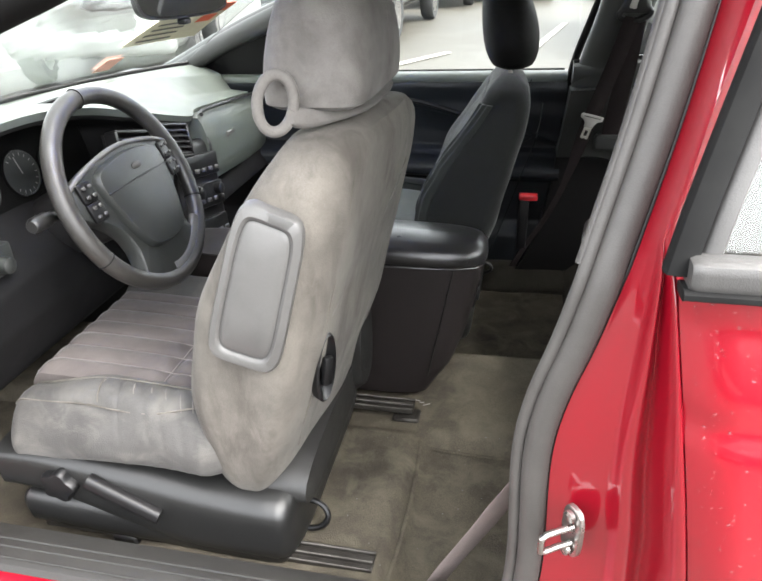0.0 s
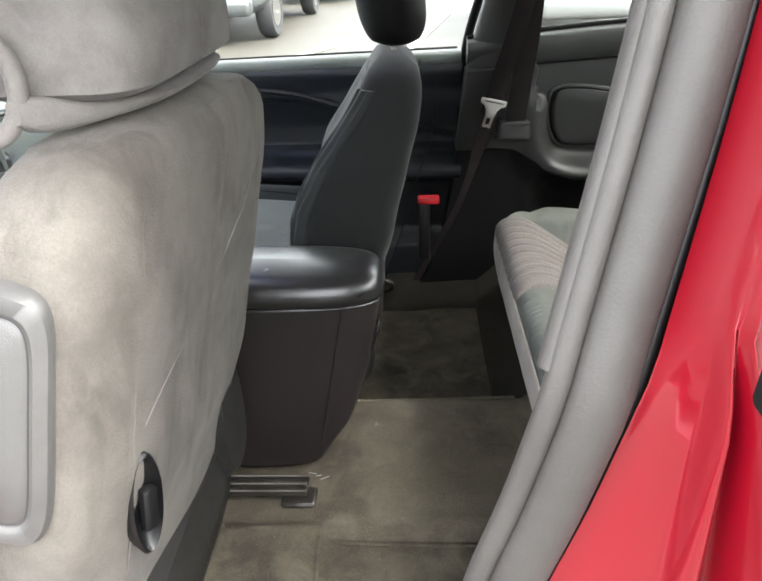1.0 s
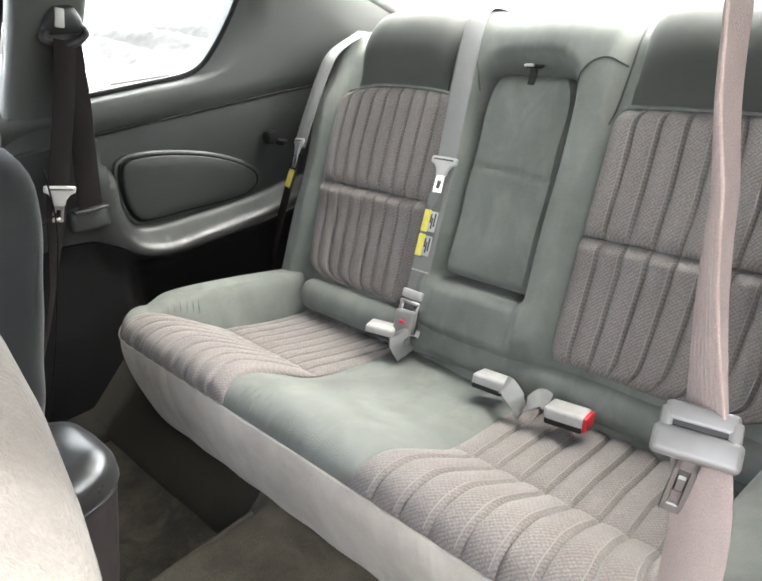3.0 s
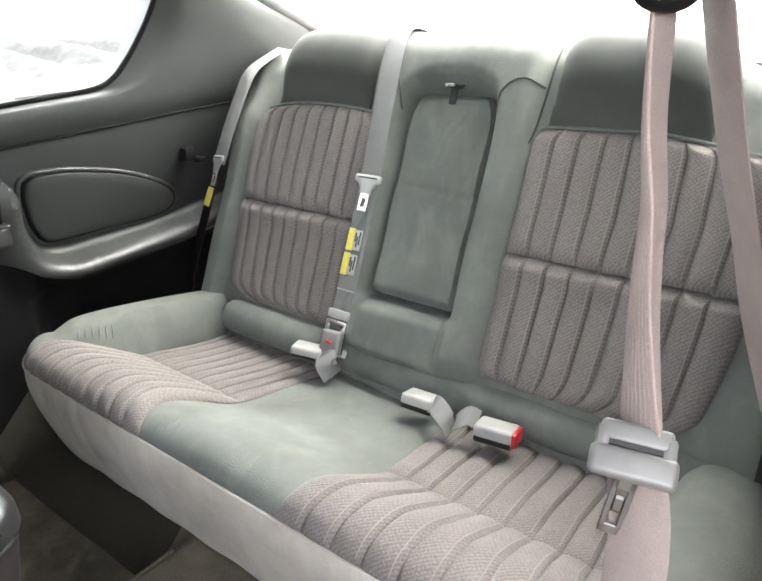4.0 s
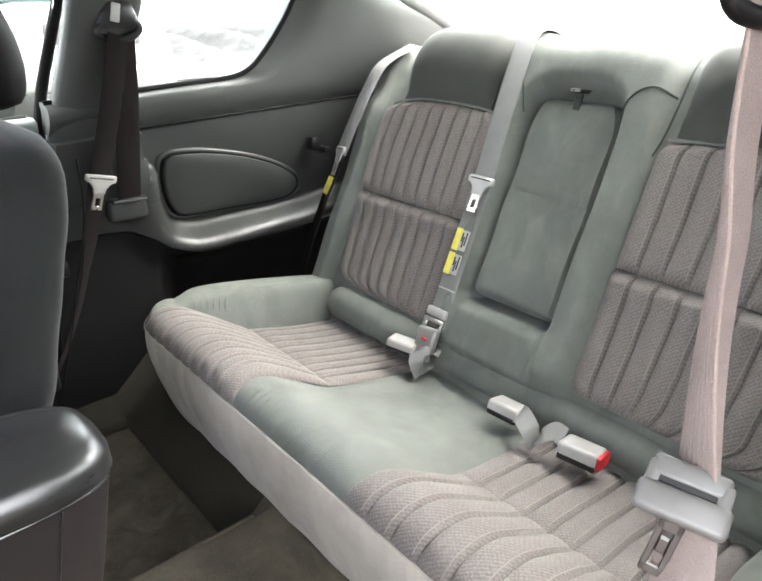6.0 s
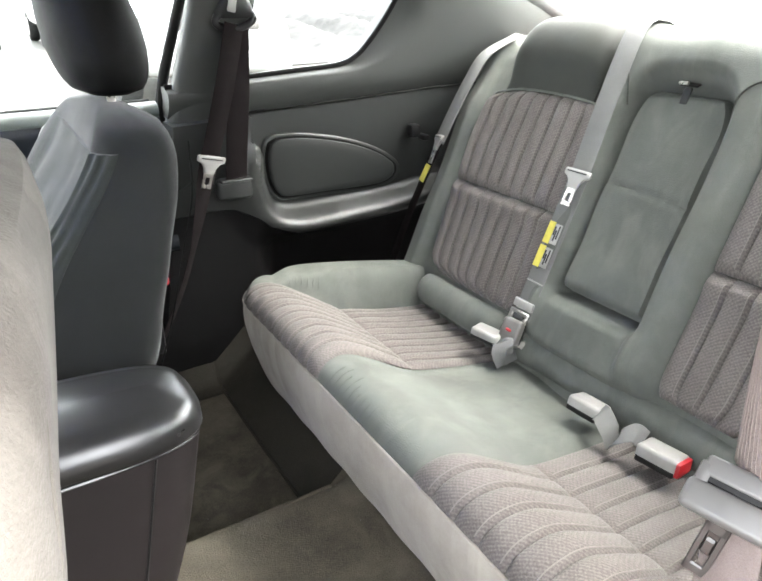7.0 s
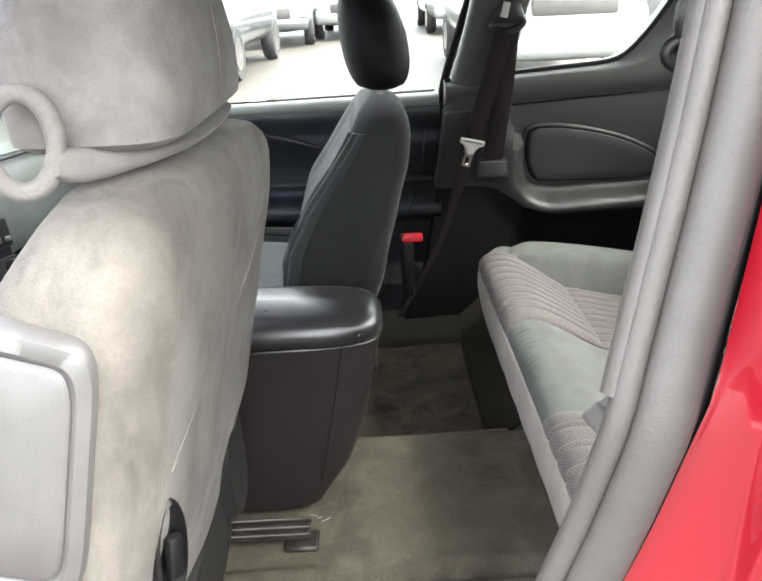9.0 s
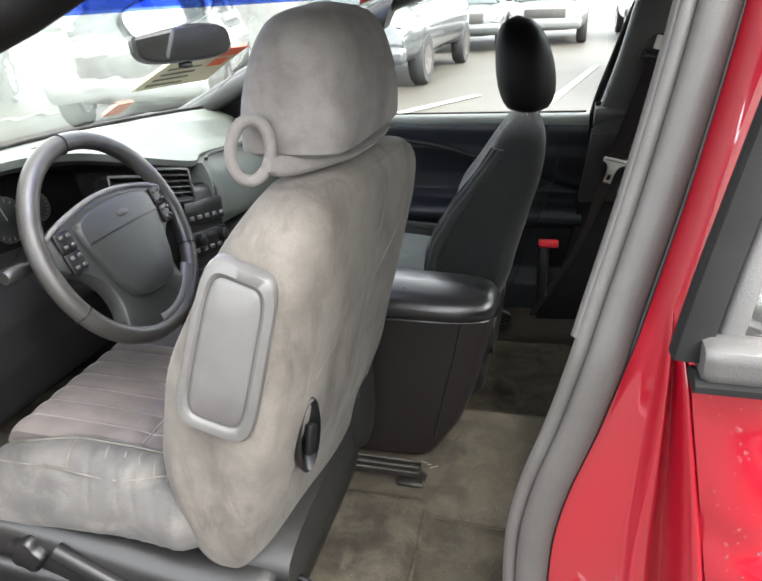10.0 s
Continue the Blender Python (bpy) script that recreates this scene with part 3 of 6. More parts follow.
under(part("coat_hook", join(rbox(0.03, 0.03, 0.035, 0.008, 2, (0.75, 0.69, 0.79)), rbox(0.02, 0.04, 0.015, 0.005, 2, (0.77, 0.675, 0.775))), M["black"]), quart, qoff)
quarter(-1, "grey-green side trim beside the rear bench, driver's side")

# ---- parcel shelf ----
tagged(part("parcel_shelf", slab(lambda u, v: (0.97 + 0.4 * v, -0.6 + 1.2 * u, 1.02), lambda u, v: (0.97 + 0.4 * v, -0.6 + 1.2 * u, 0.98), 8, 6), M["headliner"]), "grey cloth shelf behind the rear bench", "parcel shelf")
part("tail", rbox(1.1, 1.6, 0.6, 0.08, 3, (1.95, 0, 0.68)), M["paint"], body)
part("hood", slab(lambda u, v: (-2.4 + 1.1 * v, -0.78 + 1.56 * u, 0.5 + 0.24 * v - 0.06 * (2 * u - 1) ** 2), lambda u, v: (-2.4 + 1.2 * v, -0.78 + 1.56 * u, 0.4), 16, 10), M["paint"], body)
part("firewall", rbox(0.06, 1.5, 0.7, 0.01, 1, (-1.28, 0, 0.55)), M["black"], body)
part("floor_pan", rbox(2.6, 1.5, 0.06, 0.01, 1, (0.1, 0.03, 0.1)), M["black"], body)
part("rear_bulkhead", rbox(0.04, 1.3, 0.75, 0.01, 1, (1.16, 0, 0.62)), M["black"], body)

# ---- driver's side: jamb, weatherstrip, quarter panel, sill ----
JAMB = [(0.3, -0.014), (0.45, 0.014), (0.555, 0.022), (0.715, 0.017), (0.797, 0.026), (0.88, 0.048), (0.969, 0.068), (1.085, 0.096), (1.194, 0.118), (1.27, 0.13)]
JC = table([(z, x) for z, x in JAMB], 50)


def jx(z):
    return float(np.interp(z, JC[:, 0], JC[:, 1]))


def strip_line(dx, dy):
    return [(jx(z) + dx, -0.735 - dy + 0.3 * max(z - 0.95, 0), z) for z in np.linspace(0.3, 1.27, 60)]


seal = part("weatherstrip", tube(strip_line(0.019, 0.004), 0.0125, 18, flat=1.25), M["seal"], body, "grey rubber door weatherstrip")
part("weatherstrip_lip", tube(strip_line(-0.002, -0.002), 0.0075, 12), M["seal"], body)
part("weatherstrip_groove", tube(strip_line(0.0055, -0.003), 0.005, 10), M["black"], body)
part("weatherstrip_gap", tube(strip_line(0.037, 0.0), 0.0055, 10), M["black"], body)
part("pillar_edge_trim", tube([(jx(z) - 0.004, -0.728 + 0.3 * max(z - 0.95, 0), z) for z in np.linspace(0.96, 1.27, 30)], 0.009, 12), M["seal"], body)


def jamb(u, v):
    z = 0.3 + 0.97 * v
    x0 = jx(z) + 0.036
    x1 = float(np.interp(z, (0.3, 0.66, 0.975, 1.01, 1.107, 1.2, 1.27), (0.213, 0.188, 0.132, 0.124, 0.143, 0.167, 0.185)))
    lean = 0.33 * max(z - 0.97, 0)
    edge_y = 0.052 + 0.05 * math.sin(math.pi * min(max(0.985 - z, 0) / 0.6, 1))
    prof = ((0, 0), (0.3, 0.014), (0.5, 0.026), (0.58, 0.041), (0.67, 0.043), (0.75, 0.03), (0.81, 0.032), (0.87, edge_y * 0.8), (0.94, edge_y), (1, edge_y))
    y = -sum(float(np.interp(u + d, [a for a, _ in prof], [b for _, b in prof])) for d in (-0.036, -0.018, 0, 0.018, 0.036)) / 5
    up = smooth(0.955, 1.03, z)
    y = -0.742 + (1 - up) * y + up * -(0.03 * math.sin(math.pi * min(u / 0.9, 1) * 0.5) + 0.022 * u) + lean
    return x0 + u * (x1 - x0), y, z


part("door_jamb", slab(jamb, lambda u, v: (jamb(u, v)[0] + 0.02, jamb(u, v)[1] + 0.03, jamb(u, v)[2]), 110, 60), M["paint"], body, "red painted door jamb")


def belt(x):
    return 0.985 + 0.002 * x


def skin(u, v):
    z = 0.3 + v * (0.985 - 0.3)
    x1 = float(np.interp(z, (0.3, 0.66, 0.975, 1.01), (0.215, 0.19, 0.134, 0.126)))
    x = x1 + u * (2.2 - x1)
    y = -0.812 - 0.05 * math.sin(math.pi * min((0.985 - z) / 0.6, 1)) - 0.008 * smooth(0.95, 0.985, z) + 0.004 * math.exp(-(((z - 0.86) / 0.016) ** 2)) + 0.12 * smooth(0.8, 2.2, x)
    y += 0.018 * (1 - smooth(0, 0.022, x - x1))
    return x, y, z


part("quarter_panel", slab(skin, lambda u, v: (skin(u, v)[0], skin(u, v)[1] + 0.03, skin(u, v)[2]), 90, 90), M["paint"], body, "wet red quarter panel beaded with rain")
part("window_sill_trim", loft([sring((x, -0.822 + 0.1 * smooth(0.8, 2.2, x), 1.005), (0, 1, 0), (0, 0, 1), 0.016 * min(1, 0.85 + 37 * (x - 0.132)), 0.013 * min(1, 0.85 + 37 * (x - 0.132)), 5, 24) for x in [0.132, 0.136, 0.142] + list(np.linspace(0.15, 0.95, 14))]), M["moulding"], body, "grey window sill moulding")
part("window_sill_rubber", loft([sring((x, -0.826 + 0.1 * smooth(0.8, 2.2, x), 0.99), (0, 1, 0), (0, 0, 1), 0.014, 0.005, 4, 14) for x in np.linspace(0.128, 0.95, 14)]), M["rubber"], body)
frame_pts = [(0.127, -0.81, 1.0), (0.136, -0.8, 1.046), (0.152, -0.78, 1.107), (0.176, -0.752, 1.199), (0.19, -0.735, 1.25)]
part("window_frame", loft([sring(p, (1, 0, 0), (0, 1, 0), 0.012, 0.012, 4, 16) for p in curve(frame_pts, 16)]), M["rubber"], body, "black quarter window frame")
part("frame_strip", loft([sring((p[0] + 0.021, p[1] + 0.002, p[2]), (1, 0, 0), (0, 1, 0), 0.009, 0.008, 3, 16) for p in curve(frame_pts, 16)]), M["moulding"], body, "grey inner window strip")
pane("quarter_window", lambda u, v: (0.16 + 0.05 * v + 0.58 * u, -0.806 + 0.07 * v, 1.01 + 0.26 * v), 4, body, (0, 0.004, 0))

# striker: a bolted plate with a wire loop
striker = thing("door_striker", "bare metal door striker bolted to the red jamb", "striker", (0.078, -0.778, 0.645))
part("plate", moved(loft([sring((0, 0, 0), (0, 1, 0), (0, 0, 1), 0.0001, 0.0001, 3, 32)] + [sring((d, 0, 0), (0, 1, 0), (0, 0, 1), a, b, 3, 32) for d, a, b in ((-0.003, 0.014, 0.034), (-0.002, 0.016, 0.036), (0.003, 0.0165, 0.0365), (0.004, 0.01, 0.03))]), pose(0.004, 0.006, 0.0, 0, 0, 35)), M["chrome"], striker)
part("loop", tube([(0.004, 0, 0.0125), (-0.012, -0.009, 0.0128), (-0.026, -0.018, 0.013), (-0.031, -0.0215, 0.0105), (-0.031, -0.0215, -0.0105), (-0.026, -0.018, -0.013), (-0.012, -0.009, -0.0128), (0.004, 0, -0.0125)], 0.0038, 10), M["chrome"], striker)
for z in (0.026, -0.026):
    part("screw", lathe([(0.0075, -0.002), (0.0075, 0.003), (0.004, 0.0045)], 12, pose(-0.001, 0.002, z, 0, -90, 35)), M["chrome"], striker)

part("sill_panel", loft([[(x, y, z) for y, z in ((-0.82, 0.2), (-0.83, 0.3), (-0.81, 0.34), (-0.78, 0.352), (-0.74, 0.358), (-0.69, 0.356), (-0.69, 0.2))] for x in np.linspace(-1.25, 0.14, 20)]), M["paint"], body, "red painted door sill")
part("scuff_plate", loft([[(x, y, z) for y, z in ((-0.752, 0.358), (-0.746, 0.368), (-0.73, 0.372), (-0.69, 0.37), (-0.662, 0.358), (-0.652, 0.27), (-0.665, 0.27), (-0.69, 0.35))] for x in np.linspace(-1.2, 0.05, 20)]), M["sill"], body, "grey sill scuff plate")
for y in (-0.735, -0.715, -0.7):
    part("scuff_ridge", tube([(x, y, 0.3725) for x in np.linspace(-1.15, 0.04, 30)], 0.0022, 6), M["sill"], body)


# ---- rear bench ----
BACK = curve([(0.625, 0.39), (0.655, 0.46), (0.745, 0.667), (0.835, 0.874), (0.884, 0.985), (0.906, 1.02), (0.94, 1.04), (0.995, 1.042), (1.06, 1.03)], 200)
BS = np.r_[0, np.cumsum(np.linalg.norm(np.diff(BACK, axis=0), axis=1))] - 0.0762
BN = np.gradient(BACK, axis=0)
BN = np.stack([-BN[:, 1], BN[:, 0]], 1) / np.linalg.norm(BN, axis=1)[:, None]


def wide(y):
    """The bench reaches a little further out on the driver's side."""
    return y - 0.065 * smooth(0.535, 0.605, -y) - 0.012 * smooth(0.5, 0.605, y)


def back_at(y, s, h):
    """A point of the backrest at a width y, a length s up its face and a height h over it; the shoulders fall away."""
    x, z = np.interp(s, BS, BACK[:, 0]), np.interp(s, BS, BACK[:, 1])
    z -= 0.05 * smooth(0.37, 0.58, abs(y)) * smooth(0.42, 0.6, s)
    return x + h * np.interp(s, BS, BN[:, 0]), wide(y), z + h * np.interp(s, BS, BN[:, 1])


S_TOP = float(BS[-1]) - 0.005


def frame_h(y, s):
    a = abs(y)
    r = ((a / 0.099) ** 4 + (max(s - 0.42, 0) / 0.137) ** 4) ** 0.25
    h = 0.036 * smooth(0.9, 1.2, r) * math.exp(-((max(a - 0.13, 0) / 0.038) ** 4)) * smooth(0.0, 0.06, s) * smooth(0.74, 0.6, s)
    inside = smooth(1.14, 0.88, r) * smooth(0.118, 0.13, s)
    h -= 0.042 * inside
    h += 0.03 * smooth(0.14, 0.08, a) * smooth(0.135, 0.098, s) * smooth(0.0, 0.03, s)
    b = a - (0.04 if y < 0 else 0.0)
    h += 0.022 * smooth(0.505, 0.545, b)
    h -= 0.12 * smooth(0.57, 0.605, a) ** 2
    h += 0.004 * math.sin(31 * y + 9 * s) * math.sin(17 * s)
    return h


bench = thing("rear_bench", "green-grey velour rear bench with ribbed taupe inserts", "bench seat", (0.6, 0, 0.3))
BO = (-0.6, 0, -0.3)
under(part("backrest", slab(lambda u, v: back_at(-0.605 + 1.21 * u, BS[0] + v * (S_TOP - BS[0]), frame_h(-0.605 + 1.21 * u, BS[0] + v * (S_TOP - BS[0]))), lambda u, v: back_at(-0.605 + 1.21 * u, BS[0] + v * (S_TOP - BS[0]), -0.1), 200, 130), M["green"]), bench, BO)


BACK_RIBS = 9


def ribbed(sgn, s0, s1, top):
    """Half of a backrest insert: padded ribs, pinched at the seam between the halves."""

    def f(u, v):
        s = s0 + (s1 - s0) * v
        y0 = 0.163 if sgn > 0 else 0.176
        y1 = float(np.interp(s, (0.04, 0.13, 0.25, 0.355, 0.48), (0.482, 0.493, 0.503, 0.513, 0.505))) + (0.055 if sgn < 0 else 0.0)
        if top:
            k = smooth(0.84, 1.0, v) ** 2
            y0, y1 = y0 + 0.012 * k, y1 - 0.018 * k
        else:
            k = max(1 - v / 0.2, 0.0) ** 2.2
            y0, y1 = y0 + 0.01 * k, y1 - 0.05 * k
        y = y0 + (y1 - y0) * u
        e = math.sqrt(min(1, 11 * min(u, 1 - u)))
        w = math.sqrt(min(1, 12 * min(v, 1 - v)))
        rib = abs(math.sin(math.pi * BACK_RIBS * u)) ** 0.38
        puff = 0.005 * math.exp(-(((v - 0.9) / 0.07) ** 2)) if not top else 0.0
        arch = (0.012 if sgn > 0 else 0.007) * math.sin(math.pi * u) ** 0.5 * v if top else 0.0
        return back_at(sgn * y, s + arch, 0.001 + (0.007 * e + puff) * w + 0.0115 * rib * (0.25 + 0.75 * w))

    def g(u, v):
        p = f(u, v)
        return p[0] + 0.02, p[1], p[2] - 0.008

    return slab(f, g, 14 * BACK_RIBS, 36)


for sgn in (1, -1):
    for s0, s1, top in ((0.2665, 0.487, True), (0.04, 0.2655, False)):
        cloth_ = ribbed(sgn, s0, s1, top)
        under(part("insert_panel", cloth_, M["insert"], None, "ribbed taupe tweed insert"), bench, BO)
        w = 14 * BACK_RIBS + 1
        lines = [tube([Vector(cloth_[0][r * w + 14 * k + (-2 if sgn < 0 else 2)]) + Vector((-0.0004, 0, 0.0002)) for r in range(2, 35)], 0.0009 if sgn < 0 else 0.0005, 5) for k in range(1, BACK_RIBS)]
        under(part("stitching", join(*lines), M["stitch"], None, "pale stitched lines"), bench, BO)

    # a pillow that overhangs the insert and rolls back over the top
    def pad(u, v, sg=sgn):
        y = 0.198 + 0.262 * u
        s = 0.497 + 0.215 * v
        e = (1 - abs(2 * u - 1) ** 5) ** 0.6
        h = 0.004 + 0.042 * e * smooth(-0.04, 0.4, v) * smooth(1.02, 0.55, v)
        return back_at(sg * y, s, h)

    under(part("head_pad", slab(pad, lambda u, v, sg=sgn: back_at(sg * (0.198 + 0.262 * u), 0.497 + 0.215 * v, -0.02), 44, 36), M["green_pad"], None, "smooth green head pad, darkened for its overhung face's shade"), bench, BO)
    under(part("top_piping", tube([Vector(ribbed(sgn, 0.2665, 0.487, True)[0][36 * (14 * BACK_RIBS + 1) + c]) + Vector((-0.004, 0, 0.004)) for c in range(0, 14 * BACK_RIBS + 1, 3)], 0.0028, 7), M["green"], None, "rolled welt over the insert"), bench, BO)
    under(part("shoulder_seam", tube([back_at(sgn * y, s, frame_h(sgn * y, s) + 0.0006) for y, s in curve([(0.175, 0.7), (0.182, 0.6), (0.176, 0.5), (0.17, 0.46)], 20)], 0.002, 6), M["green_pad"]), bench, BO)
    under(part("arch_seam", tube([back_at(sgn * y, s, frame_h(sgn * y, s) + 0.0008) for y, s in curve([(0.104, 0.5), (0.108, 0.535), (0.124, 0.558), (0.15, 0.566), (0.176, 0.56)], 24)], 0.0018, 6), M["green_pad"]), bench, BO)


def hatch(u, v):
    s = 0.134 + (0.546 - 0.134) * v
    k = max(s - 0.42, 0) / 0.127
    y = (-0.103 + 0.2 * u) * max(1 - k**4, 0.02) ** 0.25
    e = min(1, 15 * min(u, 1 - u, v * 1.6, (1 - v) * 1.6))
    crease = 0.003 * math.exp(-(((s - 0.352 - 0.05 * y) / 0.004) ** 2))
    return back_at(y, s, -0.036 + 0.046 * math.sqrt(max(e, 0)) + (0.002 * math.sin(40 * s + 20 * y) - crease) * e)


under(part("centre_hatch", slab(hatch, lambda u, v: back_at((-0.089 + 0.178 * u), 0.134 + 0.41 * v, -0.05), 44, 60), M["green"], None, "fold-down centre armrest hatch"), bench, BO)
tabp = Vector(back_at(0, 0.552, 0.012))
under(part("hatch_pull", join(rbox(0.012, 0.036, 0.004, 0.0015, 1, tabp, (0, -20, 0)), rbox(0.004, 0.016, 0.03, 0.0015, 1, tabp + Vector((-0.008, 0.0, -0.018)), (0, 20, 0))), M["black"]), bench, BO)
under(part("hatch_latch", rbox(0.008, 0.02, 0.006, 0.002, 1, tabp + Vector((-0.008, 0.008, 0.003))), M["chrome"]), bench, BO)

CUSH = curve([(0.29, 0.262), (0.24, 0.3), (0.21, 0.38), (0.194, 0.45), (0.193, 0.49), (0.201, 0.513), (0.227, 0.529), (0.265, 0.525), (0.32, 0.495), (0.4, 0.447), (0.5, 0.422), (0.6, 0.404), (0.7, 0.395)], 160)
CS = np.linspace(0, 1, len(CUSH))
CN = np.gradient(CUSH, axis=0)
CN = np.stack([-CN[:, 1], CN[:, 0]], 1) / np.linalg.norm(CN, axis=1)[:, None]


def cv(x):
    """The profile's parameter at a depth x on its top."""
    k = int(np.argmax(CUSH[:, 1]))
    return float(np.interp(x, CUSH[k:, 0], CS[k:]))


PIPE = float(CS[int(np.argmin(((CUSH - (0.194, 0.497)) ** 2).sum(1)))])


CROWN = table([(0.19, 0.465), (0.21, 0.497), (0.24, 0.516), (0.28, 0.531), (0.33, 0.539), (0.47, 0.525), (0.63, 0.497), (0.7, 0.478)], 60)


def bolster_y(x, y):
    """Where the side bolster begins at a depth x."""
    return float(np.interp(x, (0.2, 0.24, 0.28, 0.34, 0.4, 0.5, 0.64), (0.53, 0.522, 0.508, 0.492, 0.485, 0.476, 0.48))) + (0.055 if y < 0 else 0.0)


def cush_at(y, v, h):
    x, z = np.interp(v, CS, CUSH[:, 0]), np.interp(v, CS, CUSH[:, 1])
    a = abs(y)
    h += 0.014 * smooth(PIPE, PIPE + 0.3, v) * smooth(0.19, 0.12, a)
    rise = min(max((a - bolster_y(x, y) + 0.004) / 0.038, 0.0), 1.0)
    z += max(float(np.interp(x, CROWN[:, 0], CROWN[:, 1])) - z, 0.0) * math.sqrt(rise * (2 - rise)) * smooth(PIPE, PIPE + 0.05, v)
    h -= 0.034 * smooth(0.568, 0.605, a) ** 1.6
    x += (0.065 + (0.04 * smooth(PIPE, 0.0, v) if y > 0 else 0.0)) * max((a - 0.45) / 0.155, 0) ** 2.5 * smooth(0.75, 0.2, v)
    return x + h * np.interp(v, CS, CN[:, 0]), wide(y), z + h * np.interp(v, CS, CN[:, 1])


under(part("cushion", slab(lambda u, v: cush_at(-0.605 + 1.21 * u, v, 0.0 if v < PIPE else 0.003 * math.sin(23 * u) * math.sin(9 * v)), lambda u, v: (0.35 + 0.3 * v, -0.6 + 1.2 * u, 0.3), 300, 120), M["green"]), bench, BO)


def valance(u, v):
    return cush_at(-0.6 + 1.2 * u, v * PIPE, 0.002 + 0.003 * math.sin(math.pi * v) + 0.001 * math.sin(60 * u) * math.sin(5 * v))


under(part("cushion_front", slab(valance, lambda u, v: cush_at(-0.6 + 1.2 * u, v * PIPE, -0.01), 90, 30), M["taupe"], None, "dusty taupe front face"), bench, BO)
under(part("piping", tube([cush_at(y, PIPE, 0.002) for y in np.linspace(-0.59, 0.59, 80)], 0.0028, 8), M["taupe"]), bench, BO)
pl = random.Random(5)
for y in [0.115 - 0.016 * k for k in range(9)]:
    v0 = PIPE + pl.uniform(0.006, 0.02)
    under(part("gather", tube([cush_at(y + 0.004 * t, v0 + t * pl.uniform(0.04, 0.06), 0.0) for t in np.linspace(0, 1, 9)], [0.0003 + 0.0011 * math.sin(math.pi * t) for t in np.linspace(0, 1, 9)], 6), M["green"]), bench, BO)

# small pleats where the side bolster meets the front roll
for k in range(6):
    x = 0.3 + 0.013 * k
    y = bolster_y(x, 1)
    under(part("gather", tube([cush_at(y + 0.014 * t, cv(x + 0.01 * t), 0.0) for t in np.linspace(0.05, 1, 8)], [0.0004 + 0.001 * math.sin(math.pi * t) for t in np.linspace(0.05, 1, 8)], 6), M["green"]), bench, BO)


def seat_rib(sgn, v0, v1, front):
    """Half of a cushion insert; the ribs run fore and aft and roll over the front edge."""
    n = 10 if sgn > 0 else 9

    def f(u, v):
        vv = v0 + (v1 - v0) * v
        x = float(np.interp(vv, CS, CUSH[:, 0]))
        y0 = 0.148 + 0.025 * math.sin(math.pi * v * 0.75) if front else 0.166 - 0.018 * v
        y1 = bolster_y(x, sgn) - 0.005
        y = y0 + (y1 - y0) * u
        near = min(1, 9 * (1 - v) if front else 9 * v)
        far = min(1, 10 * v if front else 10 * (1 - v))
        w = (0.3 + 0.7 * math.sqrt(max(near, 0))) * (0.35 + 0.65 * math.sqrt(max(far, 0)))
        e = math.sqrt(min(1, 10 * min(u, 1 - u)))
        rib = abs(math.sin(math.pi * n * u)) ** 0.4
        return cush_at(sgn * y, vv, 0.0012 + 0.004 * w * e + 0.0105 * w * rib * (0.3 + 0.7 * e))

    return slab(f, lambda u, v: tuple(np.array(f(u, v)) + (0.012, 0, -0.012)), 13 * n, 36), n


for sgn in (1, -1):
    for v0, v1, front in ((PIPE + 0.006, cv(0.4045), True), (cv(0.4055), cv(0.66), False)):
        cloth_, n = seat_rib(sgn, v0, v1, front)
        w = 13 * n + 1
        lines = [tube([Vector(cloth_[0][r * w + 13 * k + (-2 if sgn < 0 else 2)]) + Vector((0, 0, 0.0004)) for r in range(1, 36)], 0.0009 if sgn < 0 else 0.0005, 5) for k in range(1, n)]
        if front:
            lines.append(tube([Vector(cloth_[0][36 * w + c]) + Vector((0, 0, 0.0006)) for c in range(2, w - 1)], 0.0008, 5))
        under(part("stitching", join(*lines), M["stitch"], None, "pale stitched lines"), bench, BO)
        under(part("insert_panel", cloth_, M["insert"], None, "ribbed taupe tweed insert"), bench, BO)

# the roll between cushion and backrest
under(part("lumbar_roll", loft([sring((0.648 + 0.022 * smooth(0.16, 0.06, y), y, 0.458 - 0.01 * smooth(0.16, 0.06, y)), (0.4, 0, 0.92), (0.92, 0, -0.4), 0.037 * k, 0.034 * k, 2.4, 24) for y, k in [(-0.63, 1.0)] + [(y, 1.0) for y in np.linspace(-0.6, 0.44, 40)] + [(0.455, 0.93), (0.465, 0.75), (0.47, 0.4)]]), M["green"]), bench, BO)


